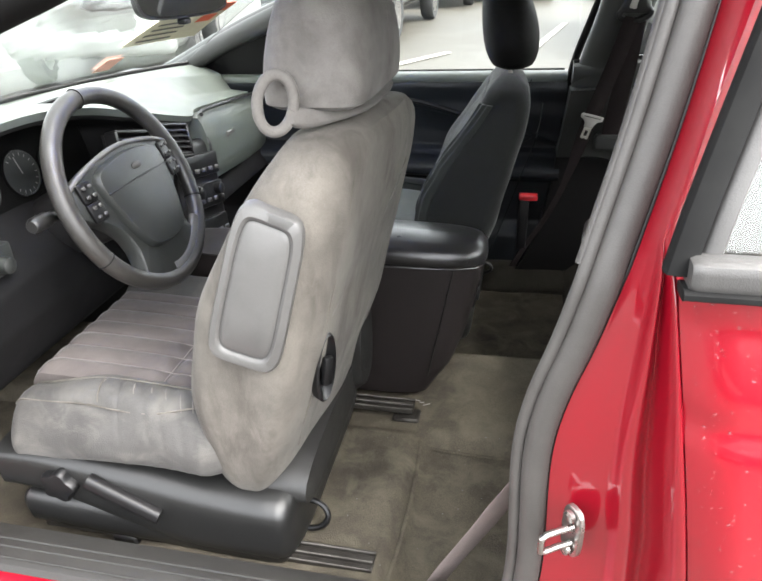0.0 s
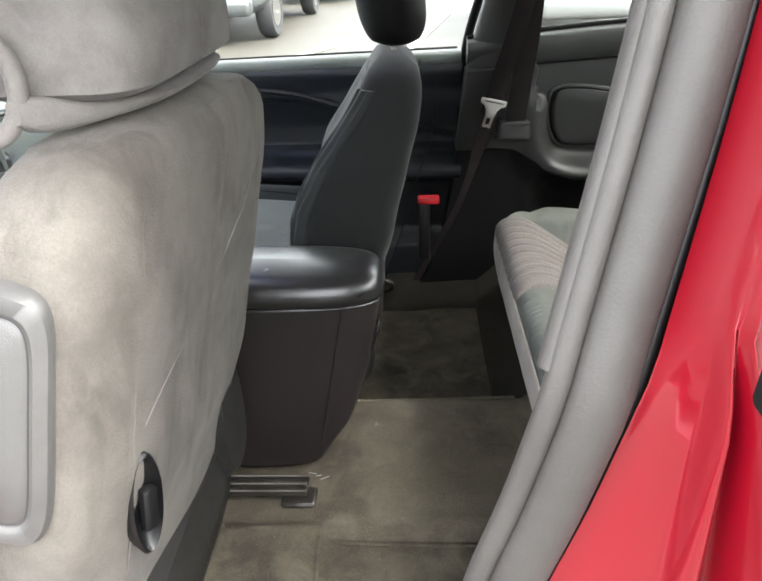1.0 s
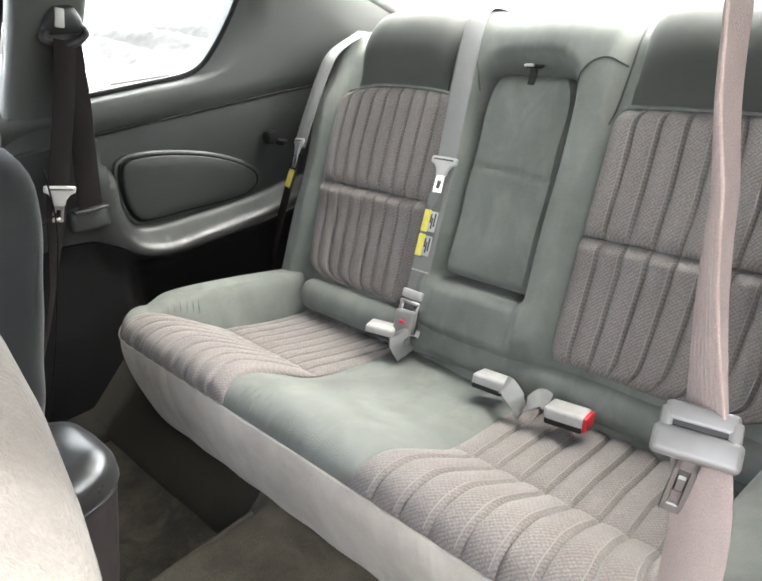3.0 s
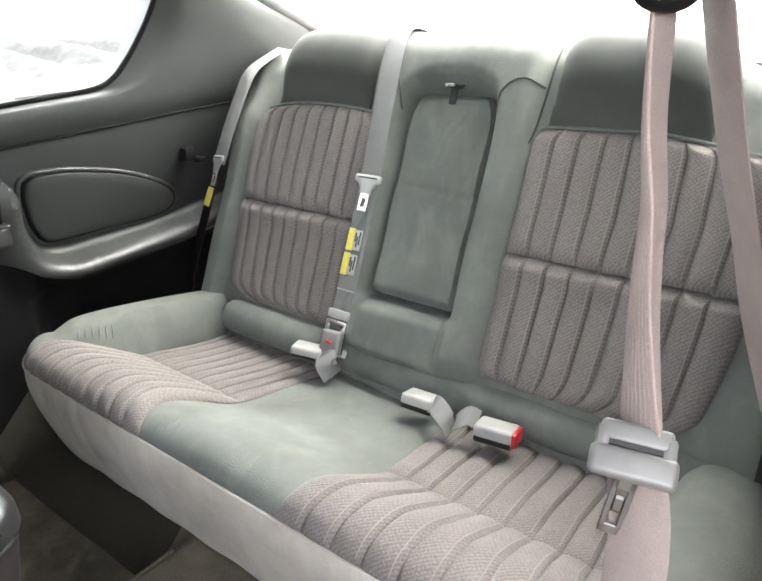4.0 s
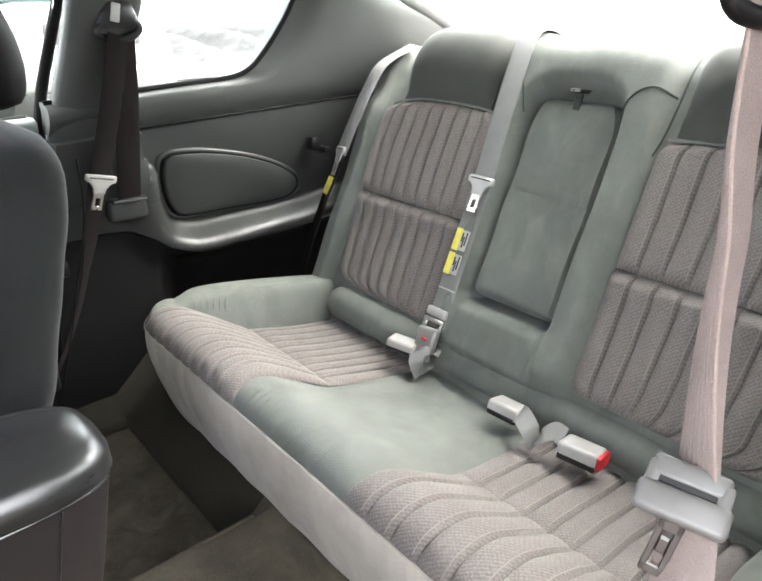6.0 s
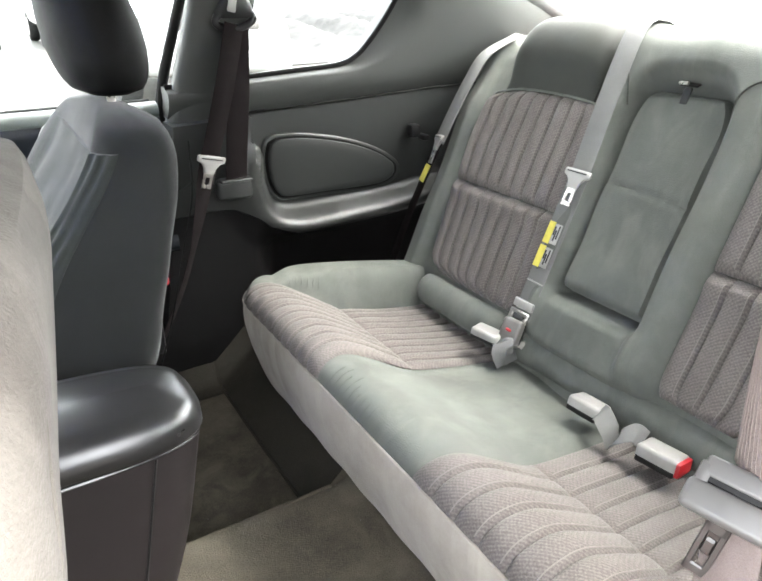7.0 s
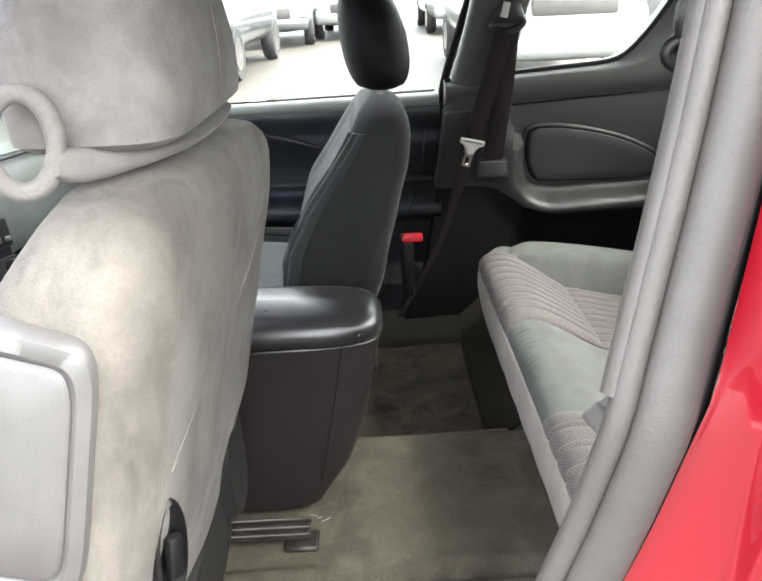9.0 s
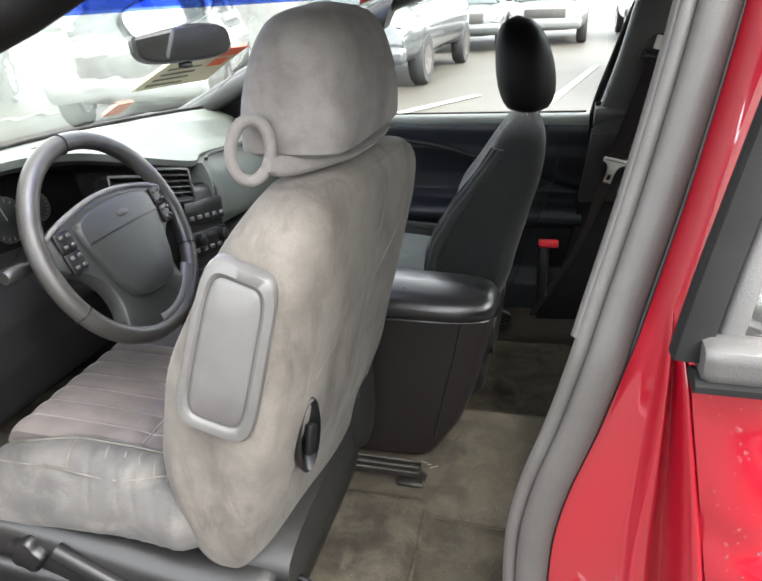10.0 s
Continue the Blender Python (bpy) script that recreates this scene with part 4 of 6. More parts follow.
# ---- front seats ----
def front_seat(name, label, dx, sgn, cloth, worn, side, drop=0.0):
    """Built for the driver's side round y = -0.44; sgn mirrors it, dx shifts it along the car."""
    s = thing(name, label, "car seat", (-0.5 + dx, sgn * 0.37, 0.3), group="front seats")
    o = (0.5, 0, -0.3)

    def put(nm, piece, mat, lab="", parent=None):
        v, f = piece
        v = [(p[0], sgn * -(p[1] + 0.44), p[2] - drop * smooth(0.6, 0.95, p[2])) for p in v]
        ob = part(nm, (v, f), mat, None, lab)
        if parent is None:
            return under(ob, s, o)
        ob.parent = parent
        return ob

    rows = table([(0.396, -0.405, -0.372, -0.56, -0.34), (0.404, -0.43, -0.352, -0.612, -0.29), (0.425, -0.448, -0.338, -0.647, -0.25), (0.465, -0.462, -0.32, -0.67, -0.225), (0.53, -0.475, -0.302, -0.68, -0.21), (0.62, -0.478, -0.271, -0.69, -0.2), (0.7, -0.468, -0.25, -0.692, -0.2), (0.8, -0.44, -0.228, -0.69, -0.2), (0.9, -0.39, -0.203, -0.682, -0.204), (0.96, -0.352, -0.195, -0.67, -0.21), (0.99, -0.333, -0.193, -0.65, -0.22), (1.015, -0.318, -0.198, -0.61, -0.25), (1.027, -0.305, -0.208, -0.56, -0.3), (1.032, -0.29, -0.225, -0.5, -0.36)], 46)
    rings = []
    for z, xf, xr, y0, y1 in rows:
        r = []
        # rounded outline; the rear outer corner is the softest
        k, ro = min(1.0, (xr - xf) / 0.105), min(0.11, (y1 - y0) * 0.4)
        for cx, cy, ax, ay, a0 in ((xr - 0.055 * k, y0 + ro, 0.055, ro, 270), (xr - 0.04 * k, y1 - 0.05, 0.04, 0.05, 0), (xf + 0.045 * k, y1 - 0.04, 0.045, 0.04, 90), (xf + 0.045 * k, y0 + 0.04, 0.045, 0.04, 180)):
            for a in np.linspace(a0, a0 + 90, 15):
                r.append(Vector((cx + ax * k * math.cos(radians(a)), cy + ay * math.sin(radians(a)), z)))
        fine = []
        for i, q in enumerate(r):
            nxt = r[(i + 1) % len(r)]
            fine += [q + (nxt - q) * t for t in (np.linspace(0, 1, 10, endpoint=False) if i % 15 == 14 else (0,))]
        for q in fine:
            w = abs(q.y - (y0 + y1) / 2) / ((y1 - y0) / 2)
            q.x -= 0.024 * smooth(-0.35, -0.6, q.y) * smooth(xf, xr, q.x)
            if q.x < (xf + xr) / 2:
                q.x += (0.045 if sgn < 0 else 0.012) * smooth(0.75, 0.45, w) * smooth(1.03, 0.95, z)
            if sgn > 0:
                q.x -= (0.016 + 0.014 * smooth(0.6, 0.9, z)) * smooth(xf, xr, q.x)
            q.x += 0.0025 * math.sin(13 * q.y + 21 * z) * math.sin(17 * z - 5 * q.y)
        rings.append(fine)
    for k in (0.6, 0.25, 0.03):
        mid_ = sum(rings[-1], Vector()) / len(rings[-1])
        rings.append([mid_ + (q - mid_) * k + Vector((0, 0, 0.0015)) for q in rings[-1]])
    put("backrest", loft(rings), worn)
    if sgn > 0:
        count = len(rows)

        def wing(u, v, h):
            j, k = 50.5 + 21 * u, min(int(round(v * (count - 16))) + 12, count - 3)
            a, b = rings[k][int(j)], rings[k][int(j) + 1]
            q, c = a + (b - a) * (j % 1), sum(rings[k], Vector()) / len(rings[k])
            out = Vector((q.x - c.x, 0.45 * (q.y - c.y), 0)).normalized()
            return q + out * (h + (0.0015 * math.sin(70 * q.z + 30 * u) + 0.002 * math.sin(34 * u + 11 * q.z)) * smooth(0, 0.2, u) if h > 0 else h)

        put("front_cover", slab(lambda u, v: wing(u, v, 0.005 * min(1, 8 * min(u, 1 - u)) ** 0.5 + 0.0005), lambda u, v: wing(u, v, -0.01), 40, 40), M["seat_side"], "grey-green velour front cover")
    def rear_pt(y, z, h=0.001):
        y0, xr = float(np.interp(z, rows[:, 0], rows[:, 3])), float(np.interp(z, rows[:, 0], rows[:, 2]))
        d = min(max((y0 + 0.11 - y) / 0.11, 0.0), 0.98)
        return xr - 0.055 * (1 - math.sqrt(1 - d * d)) - 0.024 * smooth(-0.35, -0.6, y) + h, y - h * d, z

    put("seam", tube([rear_pt(y, z, -0.0006) for y, z in curve([(-0.575, 0.985), (-0.6, 0.95), (-0.618, 0.8), (-0.622, 0.62), (-0.6, 0.5)], 30)], 0.0013, 6), worn)
    put("seam", tube([rear_pt(y, z, -0.0005) for y, z in curve([(-0.6, 0.76), (-0.52, 0.79), (-0.4, 0.86), (-0.27, 0.93)], 30)], 0.0012, 6), cloth)
    put("seam", tube([rear_pt(y, z, -0.0008) for y, z in curve([(-0.29, 0.985), (-0.27, 0.9), (-0.25, 0.7), (-0.26, 0.5)], 30)], 0.0012, 6), cloth)
    # cushion
    def cushion_z(x, y):
        t, a = (x + 0.86) / 0.48, abs(y + 0.445)
        zt = 0.6 + 0.01 * math.sin(math.pi * t) - 0.03 * t - 0.1 * (1 - smooth(0, 0.14, t)) ** 2
        hw = 0.245 - 0.03 * (1 - smooth(0, 0.1, t)) - 0.07 * smooth(0.8, 1, t)
        top = (zt + 0.45) / 2 + (zt - 0.45) / 2 * max(1 - (a / hw) ** 3, 0.0) ** (1 / 3)
        return top + 0.035 * smooth(0.12, 0.2, a) * smooth(0.25, 0.21, a) - 0.012 * smooth(0.15, 0.1, a)

    rings = []
    folds = [(-0.62, 0.5, 0.004), (-0.575, 0.9, 0.0045), (-0.545, 0.6, 0.004), (-0.52, 1.1, 0.005), (-0.492, 0.8, 0.0045), (-0.47, 0.4, 0.004), (-0.447, 0.9, 0.0045), (-0.425, 0.6, 0.004)]
    for t in np.linspace(0, 1, 120):
        x = -0.86 + 0.48 * t
        zt = 0.6 + 0.01 * math.sin(math.pi * t) - 0.03 * t - 0.1 * (1 - smooth(0, 0.14, t)) ** 2
        zb = 0.45
        r = sring((x, -0.445, (zt + zb) / 2), (0, 1, 0), (0, 0, 1), 0.245 - 0.03 * (1 - smooth(0, 0.1, t)) - 0.07 * smooth(0.8, 1, t), max((zt - zb) / 2, 0.012), 3, 72)
        for q in r:
            a = abs(q.y + 0.445)
            if q.z > (zt + zb) / 2:
                q.z += 0.035 * smooth(0.12, 0.2, a) * smooth(0.25, 0.21, a) - 0.012 * smooth(0.15, 0.1, a)
            q.z -= 0.04 * smooth(0.45, 0.0, t) * smooth(-0.4, -0.64, q.y) * smooth(0.45, 0.5, q.z) * (1 if sgn < 0 else 0)
            if sgn < 0 and q.y < -0.58:
                q.z -= 0.0045 * sum(math.exp(-(((x - fx + fs * (q.y + 0.65) * 0.5) / fw) ** 2)) for fx, fs, fw in folds) * smooth(0.14, 0.17, a) * smooth(0.48, 0.5, q.z)
                q.y += 0.004 * math.sin(31 * x) * math.sin(40 * q.z)
        rings.append(r)
    put("cushion", loft(rings), M["cushion_grey"] if sgn < 0 else worn)

    for line, thin in ((((-0.81, -0.61), (-0.74, -0.622), (-0.62, -0.612), (-0.5, -0.606), (-0.42, -0.6)), 0.0013), (((-0.82, -0.655), (-0.7, -0.667), (-0.55, -0.668), (-0.43, -0.64)), 0.0013), (((-0.66, -0.614), (-0.655, -0.64), (-0.65, -0.666)), 0.001)):
        put("seam", tube([(x, y, cushion_z(x, y) + 0.0008 - 0.04 * smooth(0.45, 0.0, (x + 0.86) / 0.48) * smooth(-0.4, -0.64, y) * (1 if sgn < 0 else 0)) for x, y in curve(line, 40)], thin * 1.1, 6), worn if sgn < 0 else cloth)

    if sgn < 0:
        for fx, dx, y0, y1 in ((-0.655, 0.006, -0.632, -0.606), (-0.59, 0.016, -0.655, -0.618), (-0.56, 0.012, -0.65, -0.625), (-0.53, 0.02, -0.66, -0.62), (-0.505, 0.014, -0.662, -0.63), (-0.485, 0.012, -0.66, -0.632), (-0.465, 0.01, -0.658, -0.634)):
            put("crease", tube([(fx - dx * t, y0 + (y1 - y0) * t, cushion_z(fx - dx * t, y0 + (y1 - y0) * t) - 0.001 - 0.04 * smooth(0.45, 0.0, (fx + 0.86) / 0.48) * smooth(-0.4, -0.64, y0)) for t in np.linspace(0, 1, 8)], [0.0004 + 0.0014 * math.sin(math.pi * t) for t in np.linspace(0, 1, 8)], 5), cloth)

    def rib(u, v):
        x, y = -0.825 + 0.4 * u, -0.445 + (-0.155 + 0.31 * v)
        t = (x + 0.86) / 0.48
        z = 0.6 + 0.01 * math.sin(math.pi * t) - 0.03 * t - 0.1 * (1 - smooth(0, 0.14, t)) ** 2 - 0.012
        e = math.sqrt(min(1, 10 * min(u, 1 - u, v, 1 - v)))
        return x, y, z + 0.006 + e * ((0.003 + 0.009 * math.sqrt(abs(math.sin(math.pi * 7 * v)))) * (1 - 0.8 * math.exp(-(((u - 0.62) / 0.03) ** 2))) if sgn < 0 else 0.01)

    put("insert_panel", slab(rib, lambda u, v: (rib(u, v)[0], rib(u, v)[1], rib(u, v)[2] - 0.03), 80, 84), M["insert_plain"] if sgn < 0 else M["green"], "ribbed taupe velour insert" if sgn < 0 else "")
    if sgn < 0:
        put("stitching", join(*[tube([Vector(rib(u, k / 7)) + Vector((0, 0, 0.0014)) for u in np.linspace(0.04, 0.96, 26)], 0.001, 5) for k in range(1, 7)], tube([Vector(rib(0.62, v)) + Vector((0, 0, 0.0016)) for v in np.linspace(0.06, 0.94, 160)], 0.0011, 5)), M["stitch"], "pale stitched lines")
    # base skirt
    rings = []
    for t in np.linspace(0, 1, 16):
        x = -0.86 + 0.5 * t
        z1 = 0.5 - 0.055 * smooth(0.1, 1, t)
        z0 = 0.4 - 0.1 * smooth(0.05, 0.75, t)
        rings.append(sring((x, -0.445, (z0 + z1) / 2), (0, 1, 0), (0, 0, 1), 0.252, (z1 - z0) / 2, 6, 48))
    rings += [sring((-0.36 + d, -0.445, 0.3725), (0, 1, 0), (0, 0, 1), 0.252 * k, 0.0725 * k, 5, 48) for d, k in ((0.012, 0.99), (0.022, 0.95), (0.028, 0.86), (0.03, 0.7))]
    put("side_skirt", loft(rings), M["skirt"], "black plastic seat skirt")
    put("lower_rail_cover", loft([sring((x, -0.67, 0.345 - 0.05 * (x + 0.6)), (0, 1, 0), (0, 0, 1), 0.024 * k, 0.036 * k, 2.6, 24) for x, k in [(-0.845, 0.6)] + [(x, 1.0) for x in np.linspace(-0.83, -0.38, 10)] + [(-0.36, 0.93), (-0.348, 0.75), (-0.342, 0.4)]]), M["skirt"])
    for y in (-0.66, -0.225) if sgn < 0 else ():
        put("seat_track", join(rbox(0.62, 0.034, 0.012, 0.003, 1, (-0.51, y, 0.304)), rbox(0.62, 0.006, 0.014, 0.002, 1, (-0.51, y - 0.018, 0.31)), rbox(0.62, 0.006, 0.014, 0.002, 1, (-0.51, y + 0.018, 0.31)), rbox(0.62, 0.01, 0.01, 0.002, 1, (-0.51, y, 0.313))), M["track"], "bare metal seat track")
        put("track_end", join(rbox(0.06, 0.045, 0.012, 0.004, 1, (-0.215, y - 0.012, 0.292)), rbox(0.02, 0.02, 0.012, 0.003, 1, (-0.22, y + 0.01, 0.302))), M["track"])
        put("track_foot", rbox(0.05, 0.05, 0.06, 0.006, 1, (-0.66, y, 0.28)), M["black"])
    if sgn < 0:
        put("hinge_cover", loft([sring((x, -0.262, 0.49 + 0.4 * (x + 0.3)), (0, 1, 0), (0, 0, 1), 0.055, 0.12 - 0.5 * abs(x + 0.36), 2.6, 28) for x in np.linspace(-0.44, -0.295, 9)]), side, "grey plastic hinge cover")
    put("hinge_cover", loft([sring((x, -0.45, 0.43), (0, 1, 0), (0, 0, 1), 0.2, 0.055 - 0.2 * abs(x + 0.36), 2.6, 28) for x in np.linspace(-0.43, -0.315, 8)]), side)
    # seat adjusters on the outer side
    m = pose(-0.738, -0.69, 0.44, 90, 0, 0)
    star = [[m @ Vector((r * (1 + 0.12 * math.cos(5 * a)) * math.cos(a), r * (1 + 0.12 * math.cos(5 * a)) * math.sin(a), h)) for a in np.linspace(0, 2 * math.pi, 40, endpoint=False)] for r, h in ((0.03, 0), (0.031, 0.016), (0.027, 0.022), (0.012, 0.024))]
    put("recline_knob", loft(star), M["black"], "black plastic knob")
    put("lift_lever", loft([sring((x, -0.702, 0.455 - 0.5 * (x + 0.675)), (0, 1, 0), (0.4, 0, 0.9), 0.012, 0.014, 3, 18) for x in np.linspace(-0.68, -0.56, 10)]), M["vinyl"], "plastic lever bar")
    put("wire_loop", tube([(-0.33 + 0.034 * math.cos(a), -0.6 + 0.01 * math.sin(a), 0.34 + 0.024 * math.sin(a)) for a in np.linspace(0, 2 * math.pi, 32, endpoint=False)], 0.0055, 8, closed=True), M["black"])
    # airbag cover on the outer side: bezel and sunken pad
    def side_pt(x, z, h):
        y, xr = float(np.interp(z, rows[:, 0], rows[:, 3])), float(np.interp(z, rows[:, 0], rows[:, 2]))
        d = min(max(1 - (xr - 0.03 - x) / 0.055, 0.0), 0.95)
        return x + h * 0.6 * d, y + 0.11 * (1 - math.sqrt(1 - d * d)) - h * (1 - 0.4 * d) - 0.003, z

    def cov(k, h):
        out = []
        for q in sring((0, 0, 0), (1, 0, 0), (0, 1, 0), 1, 1, 6, 200):
            a, b = q.x * k[0], q.y * k[1]
            z = 0.842 + b * 0.114 - a * 0.014
            xl = -0.388 + 0.32 * (z - 0.85)
            xr = -0.287 + 0.255 * (z - 0.83)
            x = (xl + xr) / 2 + a * (xr - xl) / 2
            out.append(side_pt(x, z, h))
        return out

    put("airbag_bezel", loft([cov((1, 1), -0.004), cov((1, 1), 0.007), cov((0.95, 0.97), 0.012), cov((0.8, 0.88), 0.013), cov((0.75, 0.845), 0.0105), cov((0.72, 0.83), 0.0075)], caps=False), M["grey_vinyl"], "grey plastic airbag bezel")
    put("airbag_gap", tube(cov((0.722, 0.832), 0.0076), 0.0013, 6, closed=True), M["moulding"])
    put("airbag_cover", loft([cov((0.725, 0.833), 0.007), cov((0.69, 0.81), 0.009), cov((0.62, 0.77), 0.0115), cov((0.3, 0.4), 0.012)]), M["grey_vinyl"], "grey plastic airbag cover")
    # seat-tilt handle: a black oval bezel at the rear outer corner
    m = pose(*rear_pt(-0.612, 0.676, 0.005), 90, 0, 55) @ pose(0, 0, 0, 0, 0, -9)
    el = [[m @ Vector((0.019 * k * math.cos(a), 0.06 * k2 * math.sin(a), h)) for a in np.linspace(0, 2 * math.pi, 32, endpoint=False)] for k, k2, h in ((1, 1, -0.015), (1.0, 1, 0.006), (0.85, 0.93, 0.009), (0.72, 0.86, 0.003), (0.4, 0.5, -0.004))]
    put("tilt_bezel", loft(el), M["black"], "black oval lever bezel")
    put("tilt_handle", moved(rbox(0.018, 0.05, 0.012, 0.005, 2, (0.002, -0.005, 0.006)), m), M["black"])
    # head restraint
    hr = table([(1.051, -0.285, 0.15, 0.062), (1.0535, -0.285, 0.161, 0.072), (1.075, -0.284, 0.164, 0.075), (1.12, -0.283, 0.16, 0.076), (1.165, -0.282, 0.148, 0.071), (1.195, -0.281, 0.127, 0.06), (1.213, -0.281, 0.097, 0.044), (1.222, -0.281, 0.045, 0.02), (1.225, -0.281, 0.01, 0.005)] if sgn < 0 else [(1.043, -0.268, 0.07, 0.032), (1.05, -0.269, 0.1, 0.048), (1.07, -0.271, 0.118, 0.059), (1.1, -0.275, 0.125, 0.065), (1.14, -0.281, 0.122, 0.065), (1.185, -0.29, 0.11, 0.058), (1.212, -0.295, 0.092, 0.048), (1.23, -0.299, 0.065, 0.034), (1.24, -0.301, 0.032, 0.016), (1.243, -0.302, 0.008, 0.004)], 24)
    yh = -0.41 if sgn < 0 else -0.44
    put("head_restraint", loft([sring((x, yh, z), (0, 1, 0), (1, 0, 0), a, b, 3.2 + 2.3 * smooth(1.18, 1.06, z) if sgn < 0 else 2.5, 72) for z, x, a, b in hr]), cloth)
    hx = lambda z: float(np.interp(z, hr[:, 0], hr[:, 1] + hr[:, 3]))
    put("seam", tube([(hx(z) - 0.0006, yh + 0.01, z) for z in np.linspace(1.05, 1.215, 24)], 0.0012, 6), cloth, "", None)
    for y in (-0.49, -0.39):
        put("post", tube([(-0.27, y, 1.0), (-0.275, y, 1.07)], 0.006, 10), M["chrome"])
    # shoulder belt guide on the outer side
    if sgn < 0:
        ring = [(-0.32 + 0.0215 * math.cos(a) + 0.004 * math.sin(a), -0.595 + 0.01 * math.cos(a), 1.067 + 0.0365 * math.sin(a)) for a in np.linspace(0, 2 * math.pi, 40, endpoint=False)]
        put("belt_guide", tube(ring, 0.0075, 12, closed=True), cloth, "grey padded belt guide loop")
        arm = table([(-0.594, -0.302, 1.05, 0.005, 0.009), (-0.58, -0.296, 1.046, 0.012, 0.014), (-0.555, -0.284, 1.042, 0.024, 0.0125), (-0.5, -0.268, 1.0415, 0.046, 0.008), (-0.4, -0.262, 1.0425, 0.05, 0.005), (-0.32, -0.264, 1.0445, 0.046, 0.0035), (-0.28, -0.266, 1.0455, 0.03, 0.002)], 28)
        put("guide_arm", loft([sring((x, y, z), (1, 0, 0), (0, 0, 1), a, b, 2.6, 24) for y, x, z, a, b in arm]), cloth)
    return s


front_seat("driver_seat", "worn beige-grey velour driver's seat with side airbag cover", 0.0, -1, M["seat_grey"], M["seat_worn"], M["hinge"])
# backrest cloth like the driver's, darkened so that it carries the shade
front_seat("passenger_seat", "passenger seat shaded to dark graphite, with black head restraint", 0.232, 1, M["black_leather"], M["seat_dark"], M["vinyl"], 0.069)

# ---- centre console ----
con = thing("centre_console", "dark plastic centre console with padded armrest lid", "console", (-0.35, -0.06, 0.33))
rings = []
for z, xr, a in table([(0.3, -0.18, 0.066), (0.35, -0.15, 0.07), (0.39, -0.125, 0.073), (0.5, -0.09, 0.076), (0.64, -0.062, 0.079)], 16):
    r = []
    for q in sring((0, 0, 0), (1, 0, 0), (0, 1, 0), 1, 1, 5, 64):
        r.append((-0.42 + (xr + 0.42) * q.x if q.x > 0 else -0.42 + 0.36 * q.x, -0.032 + a * q.y, z))
    rings.append(r)
under(part("body", loft(rings), M["console"]), con, (0.35, 0.06, -0.33))
under(part("side_seam", tube([(-0.122 - 0.19 * (0.646 - z), -0.032 - 0.0787 * (1 - (max(0.298 - 0.19 * (0.646 - z), 0) / (0.358 - 0.2 * (0.646 - z))) ** 5) ** 0.2 + 0.018 * (0.646 - z) * 1.0, z) for z in np.linspace(0.36, 0.642, 24)], 0.0018, 6), M["lid"]), con, (0.35, 0.06, -0.33))
under(part("body_lip", tube([(-0.42 + 0.356 * q.x if q.x > 0 else -0.42 + 0.34 * q.x, -0.032 + 0.0785 * q.y, 0.6385) for q in sring((0, 0, 0), (1, 0, 0), (0, 1, 0), 1, 1, 5, 96)], 0.0022, 6, closed=True), M["lid"]), con, (0.35, 0.06, -0.33))


def lid_ring(z, k, d):
    return [(-0.243 + (0.182 + d) * q.x, -0.032 + (0.082 * k + d) * q.y, z - 0.018 + 0.004 * (1 - q.x)) for q in sring((0, 0, 0), (1, 0, 0), (0, 1, 0), 1, 1, 3.6, 72)]


under(part("lid_catch", join(rbox(0.006, 0.022, 0.05, 0.0025, 2, (-0.078, -0.04, 0.545), (0, 14, 0)), rbox(0.006, 0.014, 0.014, 0.002, 1, (-0.074, -0.04, 0.575), (0, 14, 0))), M["vinyl"], None, "small black lid catch"), con, (0.35, 0.06, -0.33))
under(part("lid_gap", loft([lid_ring(0.652, 0.95, 0), lid_ring(0.662, 0.95, 0)]), M["black"]), con, (0.35, 0.06, -0.33))
under(part("armrest_lid", loft([lid_ring(0.66, 1, 0.0), lid_ring(0.666, 1, 0.004), lid_ring(0.682, 1, 0.003), lid_ring(0.697, 1, -0.006), lid_ring(0.705, 0.9, -0.02), lid_ring(0.708, 0.6, -0.05)]), M["lid"], None, "padded black vinyl lid"), con, (0.35, 0.06, -0.33))


# ---- dashboard ----
EDGE = table([(-0.72, -0.82, 0.985), (-0.6, -0.79, 1.012), (-0.43, -0.775, 1.02), (-0.28, -0.775, 1.0), (-0.12, -0.785, 0.958), (0.03, -0.785, 0.915), (0.14, -0.79, 0.888), (0.26, -0.84, 0.878), (0.45, -0.86, 0.858), (0.72, -0.88, 0.83)], 100)


def edge(y):
    return float(np.interp(y, EDGE[:, 0], EDGE[:, 1])), float(np.interp(y, EDGE[:, 0], EDGE[:, 2]))


